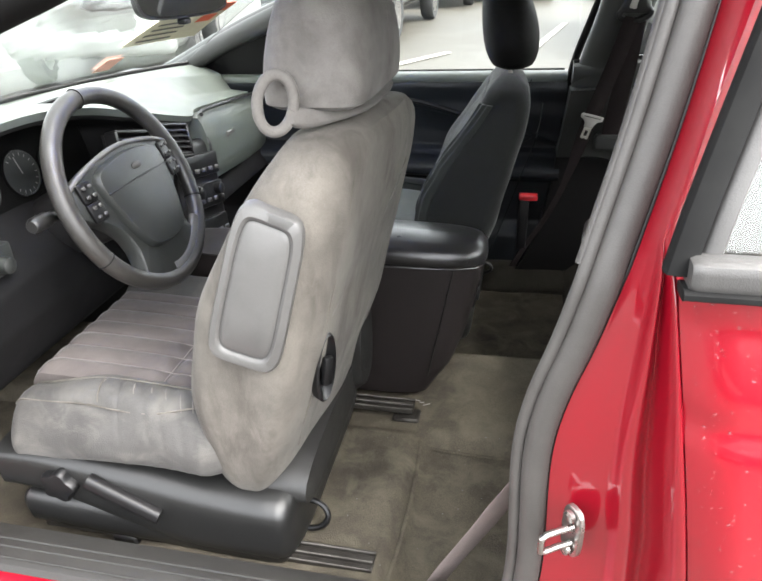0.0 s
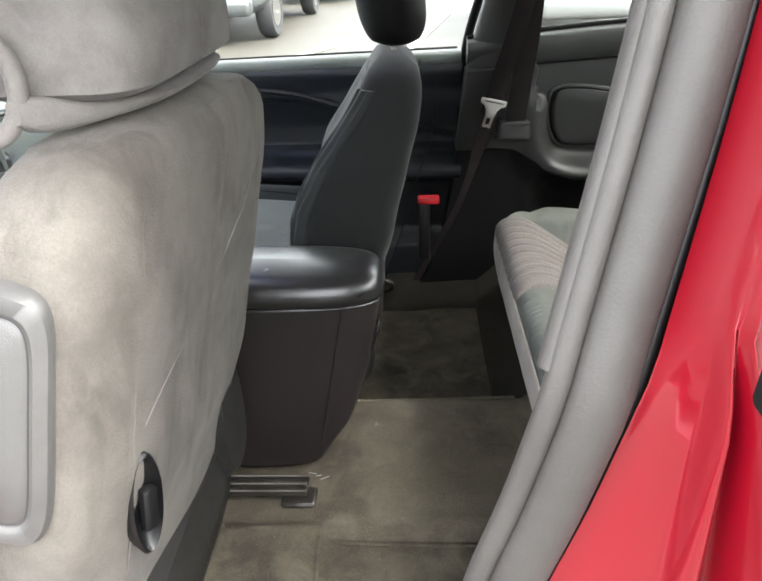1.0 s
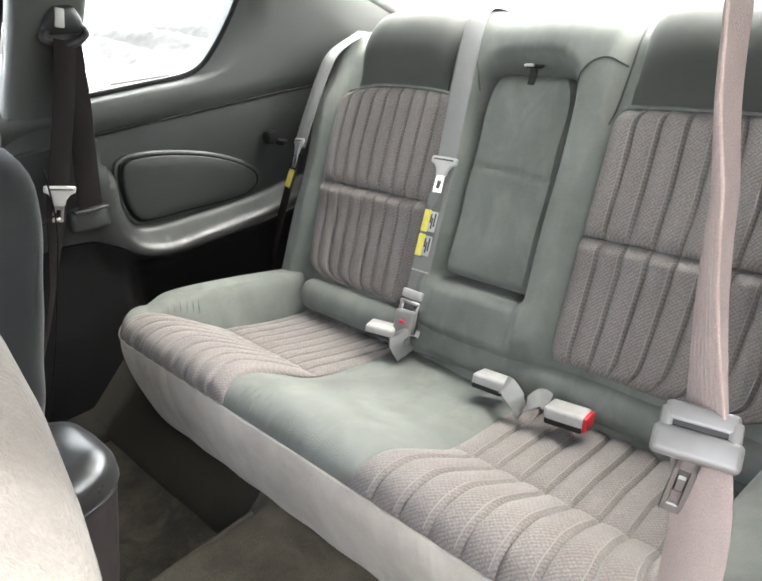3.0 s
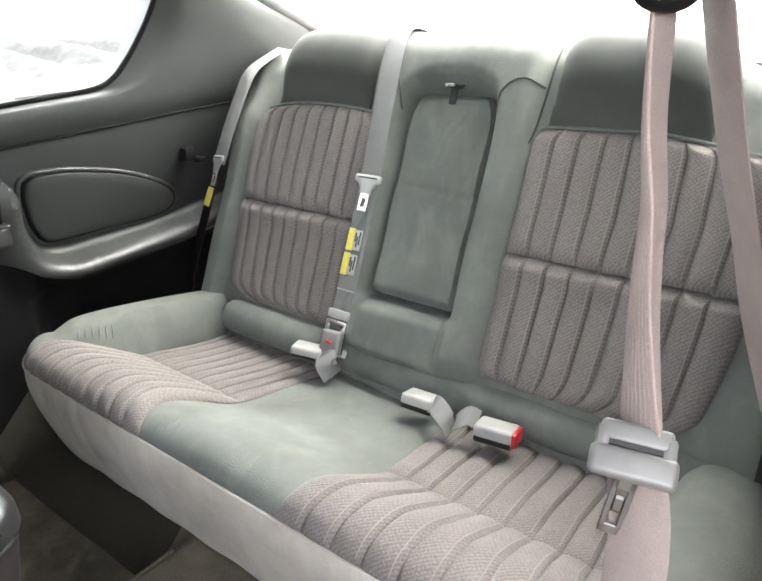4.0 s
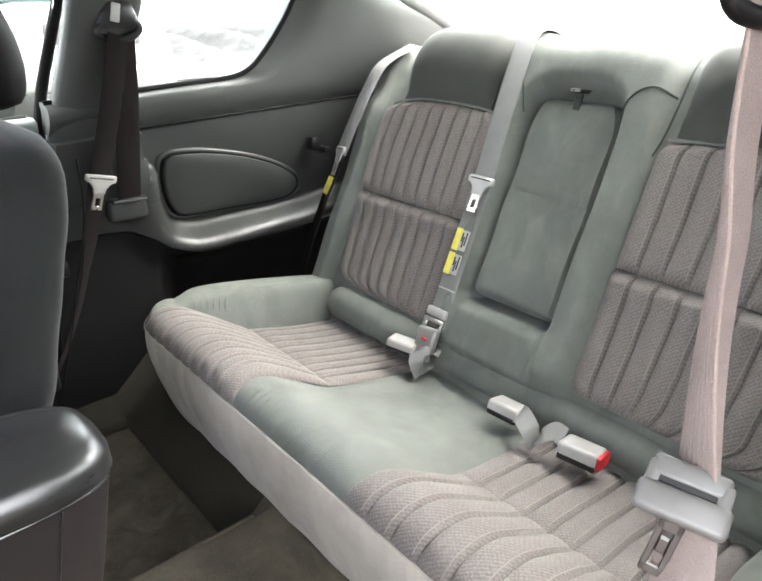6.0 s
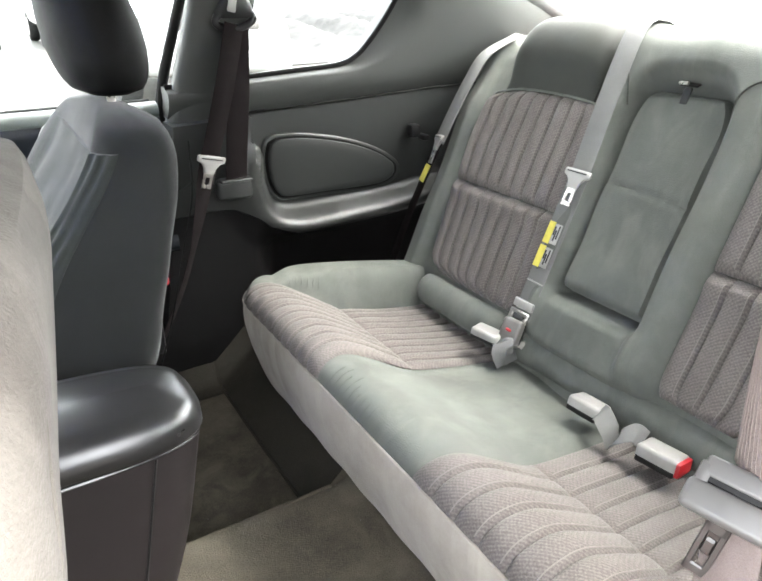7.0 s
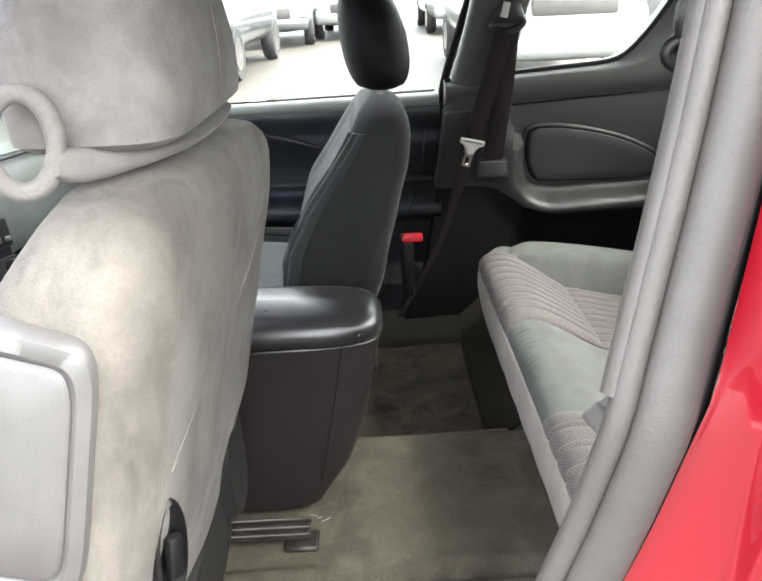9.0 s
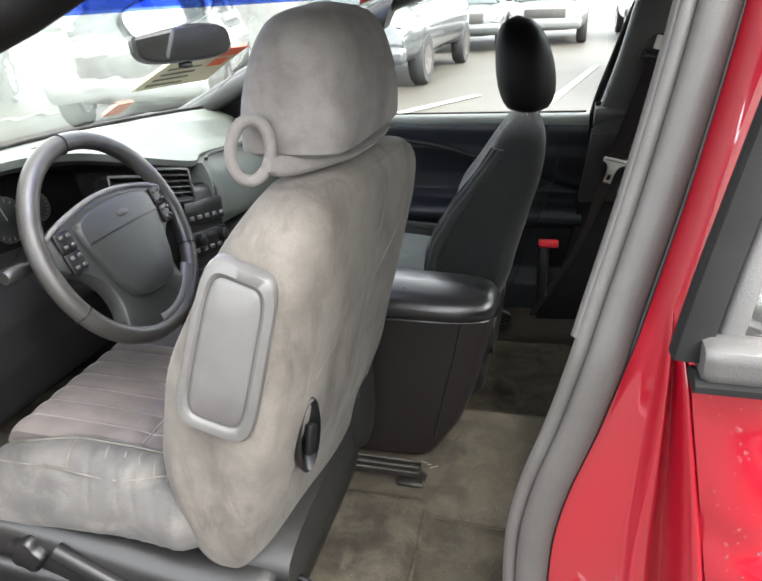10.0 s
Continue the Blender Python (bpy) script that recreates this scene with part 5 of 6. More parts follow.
def dash_pt(u, v):
    y = -0.71 + 1.42 * u
    xe, ze = edge(y)
    xw, zw = -1.27 + 0.2 * (y / 0.7) ** 2, 0.918
    d = smooth(-0.1, -0.17, y)
    bulge = 0.035 * math.exp(-(((y - 0.33) / 0.2) ** 2))
    pts = [(xw, zw - 0.03), (xw + 0.02, zw), ((xw + xe) / 2, (zw + ze) / 2 + 0.012 + bulge), (xe - 0.06, ze + 0.006 + bulge * 0.4), (xe, ze), (xe - 0.012, ze - 0.022), (xe - 0.03 - 0.09 * d, ze - 0.035), (xe - 0.035 - 0.09 * d, ze - 0.13), (-0.79 - 0.13 * smooth(0.18, 0.26, y), 0.8 - 0.03 * d), (-0.79 - 0.12 * smooth(0.18, 0.26, y), 0.7), (-0.83, 0.6), (-0.95, 0.52)]
    k = v * (len(pts) - 1)
    i = min(int(k), len(pts) - 2)
    f = k - i
    f = f * f * (3 - 2 * f) * 0.4 + f * 0.6
    return pts[i][0] + (pts[i + 1][0] - pts[i][0]) * f, y, pts[i][1] + (pts[i + 1][1] - pts[i][1]) * f


dash = thing("dashboard", "grey-green moulded dashboard with black lower half", "dashboard", (-1.0, 0, 0.6))
DO = (1.0, 0, -0.6)
under(part("upper_pad", slab(lambda u, v: dash_pt(u, v * 0.42), lambda u, v: (dash_pt(u, v * 0.42)[0] - 0.05, dash_pt(u, v)[1], dash_pt(u, v * 0.42)[2] - 0.004), 90, 40), M["dash"]), dash, DO)
under(part("lower_panel", slab(lambda u, v: dash_pt(u, 0.42 + v * 0.58), lambda u, v: (-1.05, dash_pt(u, v)[1], dash_pt(u, 0.42 + v * 0.58)[2]), 90, 40), M["lower_dash"]), dash, DO)
under(part("passenger_pad", slab(lambda u, v: ((lambda y: (edge(y)[0] + 0.028 - 0.02 * abs(2 * v - 1) ** 3, y, edge(y)[1] - 0.012 - 0.19 * v))(0.18 + 0.58 * u)), lambda u, v: (-0.95, 0.18 + 0.58 * u, edge(0.18 + 0.58 * u)[1] - 0.012 - 0.19 * v), 30, 16), M["dash"], None, "passenger airbag pad"), dash, DO)
under(part("pad_seam", tube([(edge(y)[0] + 0.02, y, edge(y)[1] - 0.004) for y in np.linspace(0.19, 0.7, 30)], 0.005, 8), M["black"]), dash, DO)
under(part("pad_catch", rbox(0.006, 0.05, 0.014, 0.002, 1, (-0.826, 0.42, 0.775)), M["grey_vinyl"]), dash, DO)
# instrument cluster
cl = under(part("gauge_housing", rbox(0.03, 0.42, 0.16, 0.008, 2, (-0.895, -0.37, 0.915), (0, -12, 0)), M["black_leather"], None, "black instrument cluster"), dash, DO)
for y, r in ((-0.545, 0.03), (-0.465, 0.042), (-0.36, 0.042), (-0.285, 0.028)):
    m = pose(-0.876, y, 0.9, 0, 78, 0)
    g = part("gauge", lathe([(r, -0.002), (r, 0.004), (r * 0.93, 0.004), (r * 0.9, 0.001)], 36, m), M["black_leather"])
    g.parent = cl
    nd = part("dial_ring", lathe([(r * 0.97, 0.003), (r * 0.97, 0.0055), (r * 0.92, 0.0055), (r * 0.92, 0.003)], 36, m), M["hub"])
    nd.parent = cl
    ticks = join(*[moved(rbox(0.0015, r * 0.13, 0.001, 0.0003, 1, (0, r * 0.8, 0.003)), m @ pose(0, 0, 0, 0, 0, a)) for a in np.linspace(-130, 130, 14)], moved(rbox(0.002, r * 0.75, 0.001, 0.0003, 1, (0, r * 0.35, 0.004)), m @ pose(0, 0, 0, 0, 0, 100)))
    tk = part("dial_ticks", ticks, M["buckle"])
    tk.parent = cl


def vent(y0, y1, z0, z1, slope, x):
    c = Vector((x, (y0 + y1) / 2, (z0 + z1) / 2))
    w, h = y1 - y0, z1 - z0
    m = Matrix.Translation(c) @ pose(0, 0, 0, slope, -14, 0)
    v = under(part("air_vent", moved(join(rbox(0.03, 0.008, h, 0.002, 1, (0, -w / 2, 0)), rbox(0.03, 0.008, h, 0.002, 1, (0, w / 2, 0)), rbox(0.03, w, 0.007, 0.002, 1, (0, 0, -h / 2)), rbox(0.03, w, 0.007, 0.002, 1, (0, 0, h / 2)), rbox(0.006, w, h, 0.001, 1, (-0.02, 0, 0))), m), M["black"]), dash, DO)
    for k in range(5):
        s = part("slat", moved(rbox(0.022, w - 0.008, 0.003, 0.001, 1, (0.004, 0, -h / 2 + h * (k + 0.75) / 5.5), (0, 25, 0)), m), M["vinyl"])
        s.parent = v


vent(-0.215, -0.1, 0.838, 0.922, -14, -0.775)
vent(-0.065, 0.05, 0.83, 0.9, -14, -0.772)
st = under(part("control_panel", moved(rbox(0.03, 0.2, 0.3, 0.02, 3), pose(-0.785, 0.105, 0.685, -10, -8, 0)), M["vinyl"]), dash, DO)
for nm, yy, zz, w, h in (("radio_unit", 0.0, 0.085, 0.17, 0.055), ("climate_panel", 0.0, 0.01, 0.17, 0.06), ("switch_panel", 0.0, -0.07, 0.16, 0.05)):
    rd = part(nm, moved(rbox(0.012, w, h, 0.004, 2, (0.018, yy, zz)), pose(-0.785, 0.105, 0.685, -10, -8, 0)), M["black"])
    rd.parent = st
    for k in range(5):
        b = part("button", moved(rbox(0.006, 0.018, 0.01, 0.002, 1, (0.026, -w / 2 + w * (k + 0.5) / 5, zz - 0.012)), pose(-0.785, 0.105, 0.685, -10, -8, 0)), M["grey_vinyl"])
        b.parent = st
for y in (-0.05, 0.05):
    kb = part("knob", lathe([(0.016, 0), (0.015, 0.014), (0.012, 0.016)], 20, pose(-0.785, 0.105, 0.685, -10, -8, 0) @ pose(0.024, y, 0.02, 0, 90, 0)), M["black"])
    kb.parent = st
under(part("light_switch", join(rbox(0.02, 0.1, 0.05, 0.006, 2, (-0.8, -0.57, 0.82)), lathe([(0.014, 0), (0.013, 0.015), (0.01, 0.017)], 18, pose(-0.79, -0.6, 0.825, 0, 90, 0)), lathe([(0.014, 0), (0.013, 0.015), (0.01, 0.017)], 18, pose(-0.79, -0.55, 0.815, 0, 90, 0))), M["hub"]), dash, DO)

# ---- steering wheel ----
TILT_W = 22
sw = thing("steering_wheel", "worn grey leather steering wheel with four spokes", "steering wheel", (-0.682, -0.326, 0.868))
W = pose(0, 0, 0, 0, 90 - TILT_W, 0) @ pose(0, 0, 0, 0, 0, 90)
# local x: to the passenger side, local y: up along the wheel, local z: to the driver


def wl_(piece):
    return moved(piece, W)


R = 0.173
rim = [(R * math.cos(a), R * math.sin(a), 0) for a in np.linspace(0, 2 * math.pi, 72, endpoint=False)]
part("rim", wl_(tube(rim, 0.0155, 16, closed=True)), M["rim_leather"], sw, "worn dark leather rim")
part("worn_grip", wl_(tube([(R * math.cos(a), R * math.sin(a), 0.0004) for a in np.linspace(radians(97), radians(333), 60)], 0.0159, 16)), M["grip"], sw, "pale worn leather grip")
part("spoke_lip", wl_(tube(curve([(-0.16, 0.044, 0.004), (-0.12, 0.0595, 0.008), (-0.06, 0.0725, 0.011), (0.0, 0.0775, 0.012), (0.06, 0.0725, 0.011), (0.12, 0.0595, 0.008), (0.16, 0.044, 0.004)], 40), 0.0048, 10)), M["grey_vinyl"], sw, "pale grey spoke edge")
part("lower_spoke", wl_(loft([sring((0.155 * math.cos(a), 0.155 * math.sin(a), 0.006), (math.cos(a), math.sin(a), 0), (0, 0, 1), 0.011, 0.007, 3, 16) for a in np.linspace(radians(262), radians(318), 20)])), M["grey_vinyl"], sw, "pale grey lower spoke")
for a in (205, 335, 95):
    t = radians(a)
    part("rim_stitch", wl_(tube([(R * math.cos(t) + 0.0162 * math.cos(b) * math.cos(t), R * math.sin(t) + 0.0162 * math.cos(b) * math.sin(t), 0.0162 * math.sin(b)) for b in np.linspace(0, 2 * math.pi, 20, endpoint=False)], 0.0012, 6, closed=True)), M["rubber"], sw)


PLATE = [(0.0, 0.078), (0.06, 0.073), (0.12, 0.06), (0.166, 0.045), (0.168, 0.01), (0.15, -0.008), (0.118, -0.026), (0.092, -0.06), (0.086, -0.1), (0.096, -0.14), (0.07, -0.166), (0.04, -0.166), (0.0, -0.165)]
PLATE = PLATE + [(-x, y) for x, y in PLATE[-2:0:-1]]
COVER = [(0.0, 0.066), (0.05, 0.062), (0.092, 0.05), (0.098, 0.02), (0.086, -0.03), (0.072, -0.07), (0.05, -0.1), (0.0, -0.108)]
COVER = COVER + [(-x, y) for x, y in COVER[-2:0:-1]]


def plate(pts, k, h, dish=0.0):
    return [(x * k, (y + 0.02) * k - 0.02, h - dish * (x / 0.168) ** 2) for x, y in closed(pts, 96)]


part("spoke_plate", wl_(loft([plate(PLATE, 0.97, -0.02, 0.004), plate(PLATE, 1, -0.006, 0.008), plate(PLATE, 0.985, 0.008, 0.008), plate(PLATE, 0.95, 0.012, 0.008), plate(PLATE, 0.3, 0.014, 0.0)])), M["hub"], sw, "dark grey spoke plate")
part("hub_cover", wl_(loft([plate(COVER, 1, 0.006), plate(COVER, 1, 0.02, 0.01), plate(COVER, 0.96, 0.027, 0.01), plate(COVER, 0.8, 0.031, 0.008), plate(COVER, 0.3, 0.033, 0.0)])), M["hub"], sw, "dark grey airbag cover")
part("hub_seam", wl_(tube([(x, 0.012 + 0.004 * math.cos(12 * x), 0.0325 - 0.9 * x * x) for x in np.linspace(-0.094, 0.094, 24)], 0.0018, 6)), M["black"], sw)
part("emblem", wl_(loft([sring((0, 0.036, h), (1, 0, 0), (0, 1, 0), 0.014 * k, 0.006 * k, 2.4, 20) for h, k in ((0.028, 1), (0.0325, 1), (0.0335, 0.8))])), M["moulding"], sw, "small plain oval emblem")
for sx in (-1, 1):
    for yy, n in ((0.034, 2), (0.0, 1)):
        pad_ = part("switch_pad", wl_(rbox(0.032, 0.034, 0.008, 0.004, 2, (sx * 0.126, yy, 0.012), (0, sx * 8, 0))), M["black"], sw)
        for k in range(4):
            b = part("button", wl_(rbox(0.009, 0.006, 0.004, 0.0015, 1, (sx * 0.126 - 0.007 + 0.016 * (k % 2), yy - 0.008 + 0.016 * (k // 2), 0.0175))), M["moulding"])
            b.parent = pad_
part("column", wl_(loft([sring((0, -0.01, z), (1, 0, 0), (0, 1, 0), a, b, 3, 28) for z, a, b in ((-0.03, 0.06, 0.055), (-0.1, 0.065, 0.06), (-0.24, 0.07, 0.065))])), M["vinyl"], sw, "dark steering column shroud")
part("turn_stalk", wl_(join(tube([(-0.06, 0.01, -0.06), (-0.13, 0.02, -0.055), (-0.17, 0.025, -0.05)], [0.008, 0.009, 0.011], 12), lathe([(0.0125, 0), (0.0135, 0.03), (0.01, 0.036)], 16, pose(-0.165, 0.024, -0.05, 0, -90, 0)))), M["rim_leather"], sw, "grey turn signal stalk")

# ---- rear-view mirror ----
mir = thing("rear_view_mirror", "black rear-view mirror on the windshield", "mirror", (-0.725, 0.048, 1.152))
part("housing", moved(loft([sring((0, 0, z), (1, 0, 0), (0, 1, 0), a, b, 3.5, 40) for z, a, b in ((-0.03, 0.06, 0.02), (-0.022, 0.105, 0.03), (-0.004, 0.122, 0.036), (0.008, 0.122, 0.036))]), pose(0, 0, 0, 0, 78, -22) @ pose(0, 0, 0, 0, 0, 90)), M["black"], mir)
part("mirror_glass", moved(loft([sring((0, 0, z), (1, 0, 0), (0, 1, 0), 0.115, 0.031, 3.5, 40) for z in (0.0085, 0.0105)]), pose(0, 0, 0, 0, 78, -22) @ pose(0, 0, 0, 0, 0, 90)), M["mirror"], mir)
part("arm", tube([(-0.02, 0, 0.02), (-0.05, -0.01, 0.06), (-0.06, -0.03, 0.1)], 0.011, 10), M["black"], mir)
part("knob", rbox(0.02, 0.03, 0.012, 0.004, 2, (0.0, 0.0, -0.042)), M["black"], mir)


# ---- things on the windshield ----
def wind(u, v):
    return Vector((-1.3 + 0.82 * v + 0.22 * (2 * u - 1) ** 2 * (1 - v), (-0.7 + 1.4 * u) * (1 - 0.14 * v), 0.92 + 0.35 * v + 0.03 * math.sin(math.pi * v)))


def on_glass(u0, u1, v0, v1, d, t=0.0008):
    nrm = Vector((0.4, 0, -0.9))
    return slab(lambda u, v: tuple(wind(u0 + (u1 - u0) * u, v0 + (v1 - v0) * v) + nrm * d), lambda u, v: tuple(wind(u0 + (u1 - u0) * u, v0 + (v1 - v0) * v) + nrm * (d + t)), 8, 8)


part("cowl_seal", tube([tuple(wind(u, 0.015) + Vector((0.006, 0, -0.004))) for u in np.linspace(0.0, 1.0, 40)], 0.007, 10), M["black"], body)
M["paper"] = material("tan_paper", (0.5, 0.46, 0.34), 0.8, stain=0.2, stain_size=20)
M["orange"] = material("orange_print", (0.6, 0.1, 0.04), 0.7, stain=0.2, stain_size=20)
M["pale_orange"] = material("faded_orange_print", (0.55, 0.3, 0.24), 0.7, stain=0.4, stain_size=40)
M["blue_band"] = glass("blue_tint_band", (0.1, 0.18, 0.7))
M["blue_band"].node_tree.nodes["Principled BSDF"].inputs["IOR"].default_value = 1.0
sheet_ = thing("paper_sheet", "tan printed sheet with orange header taped to the windshield", "paper")
part("sheet", on_glass(0.74, 0.93, 0.24, 0.42, 0.008), M["paper"], sheet_)
part("header", on_glass(0.74, 0.93, 0.42, 0.48, 0.008), M["orange"], sheet_)
part("emblem", on_glass(0.87, 0.91, 0.36, 0.41, 0.011), M["orange"], sheet_)
for k in range(4):
    part("text_bar", on_glass(0.76, 0.85, 0.265 + 0.035 * k, 0.275 + 0.035 * k, 0.0105), M["seal"], sheet_)
stick = thing("windshield_sticker", "small pale orange sticker low on the windshield", "sticker")
part("sheet", on_glass(0.75, 0.79, 0.08, 0.16, 0.008), M["pale_orange"], stick)
band = part("tint_band", on_glass(0.04, 0.96, 0.83, 1.0, 0.006), M["blue_band"], body, "blue tint band along the windshield's top")
band.visible_shadow = False
visor = thing("sun_visor", "grey folded sun visor under the headliner", "sun visor", (-0.42, 0.3, 1.25))
part("panel", rbox(0.16, 0.4, 0.02, 0.008, 2, (0, 0, 0), (0, 8, 0)), M["headliner"], visor)


# ---- belts and buckles ----
def tongue(parent, at, m, s=1.0, plastic=None):
    """A belt's latch tongue: a plastic-clad slot and a punched metal blade."""
    M4 = Matrix.Translation(at) @ m
    w = 0.034 * s
    shell = loft([sring((0, 0, z), (1, 0, 0), (0, 1, 0), a, b, 3.2, 28) for z, a, b in ((0.0135, 0.92 * w, 0.0025), (0.0115, w, 0.0045), (0.004, w, 0.005), (0.0005, 0.97 * w, 0.0045), (-0.004, 0.66 * w, 0.0045), (-0.014, 0.014, 0.004), (-0.024, 0.0128, 0.0035))])
    part("tongue_shell", moved(shell, M4), plastic or M["buckle"], parent)
    part("belt_slot", moved(rbox(1.5 * w, 0.0112, 0.0028, 0.0008, 1, (0, 0, 0.0075)), M4), M["black"], parent)
    bl = join(rbox(0.0065, 0.003, 0.034, 0.001, 1, (-0.008, 0, -0.038)), rbox(0.0065, 0.003, 0.034, 0.001, 1, (0.008, 0, -0.038)), rbox(0.0225, 0.003, 0.009, 0.001, 1, (0, 0, -0.0545)), rbox(0.0225, 0.003, 0.012, 0.001, 1, (0, 0, -0.028)))
    part("blade", moved(bl, M4), M["chrome"], parent)


pb = thing("seat_belt", "dark brown front passenger seat belt hanging on the pillar", "seat belt", group="seat belts")
part("guide_ring", join(moved(tube([(0.04 * math.cos(a), 0.0, 0.017 * math.sin(a)) for a in np.linspace(0, 2 * math.pi, 28, endpoint=False)], 0.008, 10, closed=True), pose(0.268, 0.63, 1.064, 0, -6, 0)), loft([sring((0.268 + k, 0.634, z), (1, 0, 0), (0, 1, 0), a, b, 3, 24) for k, z, a, b in ((0, 1.066, 0.04, 0.01), (0, 1.074, 0.042, 0.014), (0.001, 1.092, 0.036, 0.017), (0.002, 1.112, 0.026, 0.016), (0.003, 1.12, 0.016, 0.01))])), M["black"], pb, "black belt guide ring")
part("guide_cap", rbox(0.018, 0.008, 0.034, 0.003, 2, (0.262, 0.62, 1.094), (0, 12, 0)), M["buckle"], pb)
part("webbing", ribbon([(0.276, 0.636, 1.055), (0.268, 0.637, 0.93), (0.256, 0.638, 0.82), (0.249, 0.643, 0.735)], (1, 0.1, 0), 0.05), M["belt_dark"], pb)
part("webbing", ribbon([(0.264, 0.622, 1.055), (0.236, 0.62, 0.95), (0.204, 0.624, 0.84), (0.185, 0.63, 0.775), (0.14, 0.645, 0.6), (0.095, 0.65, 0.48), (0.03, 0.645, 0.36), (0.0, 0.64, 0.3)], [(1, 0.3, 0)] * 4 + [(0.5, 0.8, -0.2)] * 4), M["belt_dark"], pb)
tongue(pb, (0.19, 0.624, 0.785), pose(0, 0, 0, 8, 14, 8), 0.95)

rb = thing("seat_belt", "grey rear seat belt with yellow tag along the bench side", "seat belt", group="seat belts")
ptsL = [back_at(0.53, 0.66, 0.03), back_at(0.555, 0.6, 0.045), back_at(0.562, 0.52, 0.05), back_at(0.572, 0.4, 0.045), back_at(0.58, 0.33, 0.045), back_at(0.588, 0.24, 0.045), back_at(0.6, 0.12, 0.04), back_at(0.61, 0.02, 0.03)]
part("webbing", ribbon(ptsL[:5], [(0.1, 0.9, 0)] * 5), M["belt_grey"], rb)
# below its tongue the same strap goes near-black, shade put into the colour
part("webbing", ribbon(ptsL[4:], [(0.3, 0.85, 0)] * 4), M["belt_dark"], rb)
tongue(rb, back_at(0.579, 0.335, 0.05), pose(0, 0, 0, 0, 0, 0) @ pose(0, 0, 0, 0, 24, 0) @ pose(0, 0, 0, 0, 0, 72), 0.8)
part("tag", moved(rbox(0.002, 0.028, 0.045, 0.0008, 1), Matrix.Translation(back_at(0.587, 0.25, 0.049)) @ pose(0, 0, 0, 0, 24, -15)), M["yellow"], rb, "yellow warning tag")

cb = thing("seat_belt", "grey centre seat belt with yellow tag, buckled at the cushion", "seat belt", group="seat belts")
part("webbing", ribbon([back_at(0.158, 0.735, 0.006), back_at(0.153, 0.66, 0.03), back_at(0.148, 0.62, 0.04), back_at(0.135, 0.5, 0.041), back_at(0.13, 0.34, 0.036), back_at(0.13, 0.24, 0.034), back_at(0.128, 0.1, 0.034), back_at(0.125, 0.045, 0.036)], (0, 1, 0)), M["belt_grey"], cb)
tongue(cb, back_at(0.13, 0.345, 0.042), pose(0, 0, 0, 0, 24, 0) @ pose(0, 0, 0, 0, 0, 90), 0.95)
for a, b in ((0.25, 0.205), (0.2, 0.155)):
    tilt = pose(0, 0, 0, 0, 23, 0)
    part("tag", moved(rbox(0.0016, 0.0165, a - b, 0.0006, 1), Matrix.Translation(back_at(0.1425, (a + b) / 2, 0.0385)) @ tilt), M["yellow"], cb, "yellow warning tag")
    white = part("tag", moved(rbox(0.0016, 0.0185, a - b - 0.004, 0.0006, 1), Matrix.Translation(back_at(0.1245, (a + b) / 2, 0.0385)) @ tilt), M["buckle"], cb, "white printed tag")
    part("print", join(*[moved(rbox(0.0008, 0.0035, (a - b) * k, 0.0002, 1, (-0.001, dy, dz)), Matrix.Translation(back_at(0.1245, (a + b) / 2, 0.0385)) @ tilt) for dy, dz, k in ((-0.004, 0.004, 0.6), (0.0015, -0.003, 0.5), (0.006, 0.006, 0.4))]), M["vinyl"], white)
part("fold_stitch", moved(rbox(0.002, 0.044, 0.003, 0.0008, 1), Matrix.Translation(back_at(0.128, 0.125, 0.0365)) @ pose(0, 0, 0, 0, 23, 0)), M["buckle"], cb, "pale stitched fold")
part("keeper", moved(rbox(0.008, 0.052, 0.018, 0.003, 2), Matrix.Translation(back_at(0.128, 0.075, 0.04)) @ pose(0, 0, 0, 0, 23, 0)), M["buckle"], cb)
part("latch_tab", moved(join(rbox(0.008, 0.05, 0.008, 0.002, 1, (0, 0, 0)), rbox(0.006, 0.01, 0.02, 0.002, 1, (0, -0.02, -0.01)), rbox(0.006, 0.01, 0.02, 0.002, 1, (0, 0.02, -0.01))), Matrix.Translation(back_at(0.126, 0.058, 0.045)) @ pose(0, 0, 0, 0, 23, 0)), M["chrome"], cb)


def buckle_body(parent, c, d, size=(0.07, 0.042, 0.022), red=False, mat=None, roll=0):
    """A belt buckle lying along d; its press button at the far end."""
    d = Vector(d).normalized()
    m = Matrix.Translation(c) @ d.to_track_quat("X", "Z").to_matrix().to_4x4() @ pose(0, 0, 0, roll, 0, 0)
    part("buckle_body", moved(rbox(*size, 0.006, 3), m), mat or M["buckle"], parent)
    part("buckle_base", moved(rbox(size[0] * 0.96, size[1] * 1.02, size[2] * 0.5, 0.004, 2, (0, 0, -size[2] * 0.33)), m), M["black"], parent)
    if red:
        part("press_button", moved(rbox(0.01, size[1] * 0.9, size[2] * 0.86, 0.003, 2, (size[0] / 2, 0, 0)), m), M["red_plastic"], parent, "red press button")


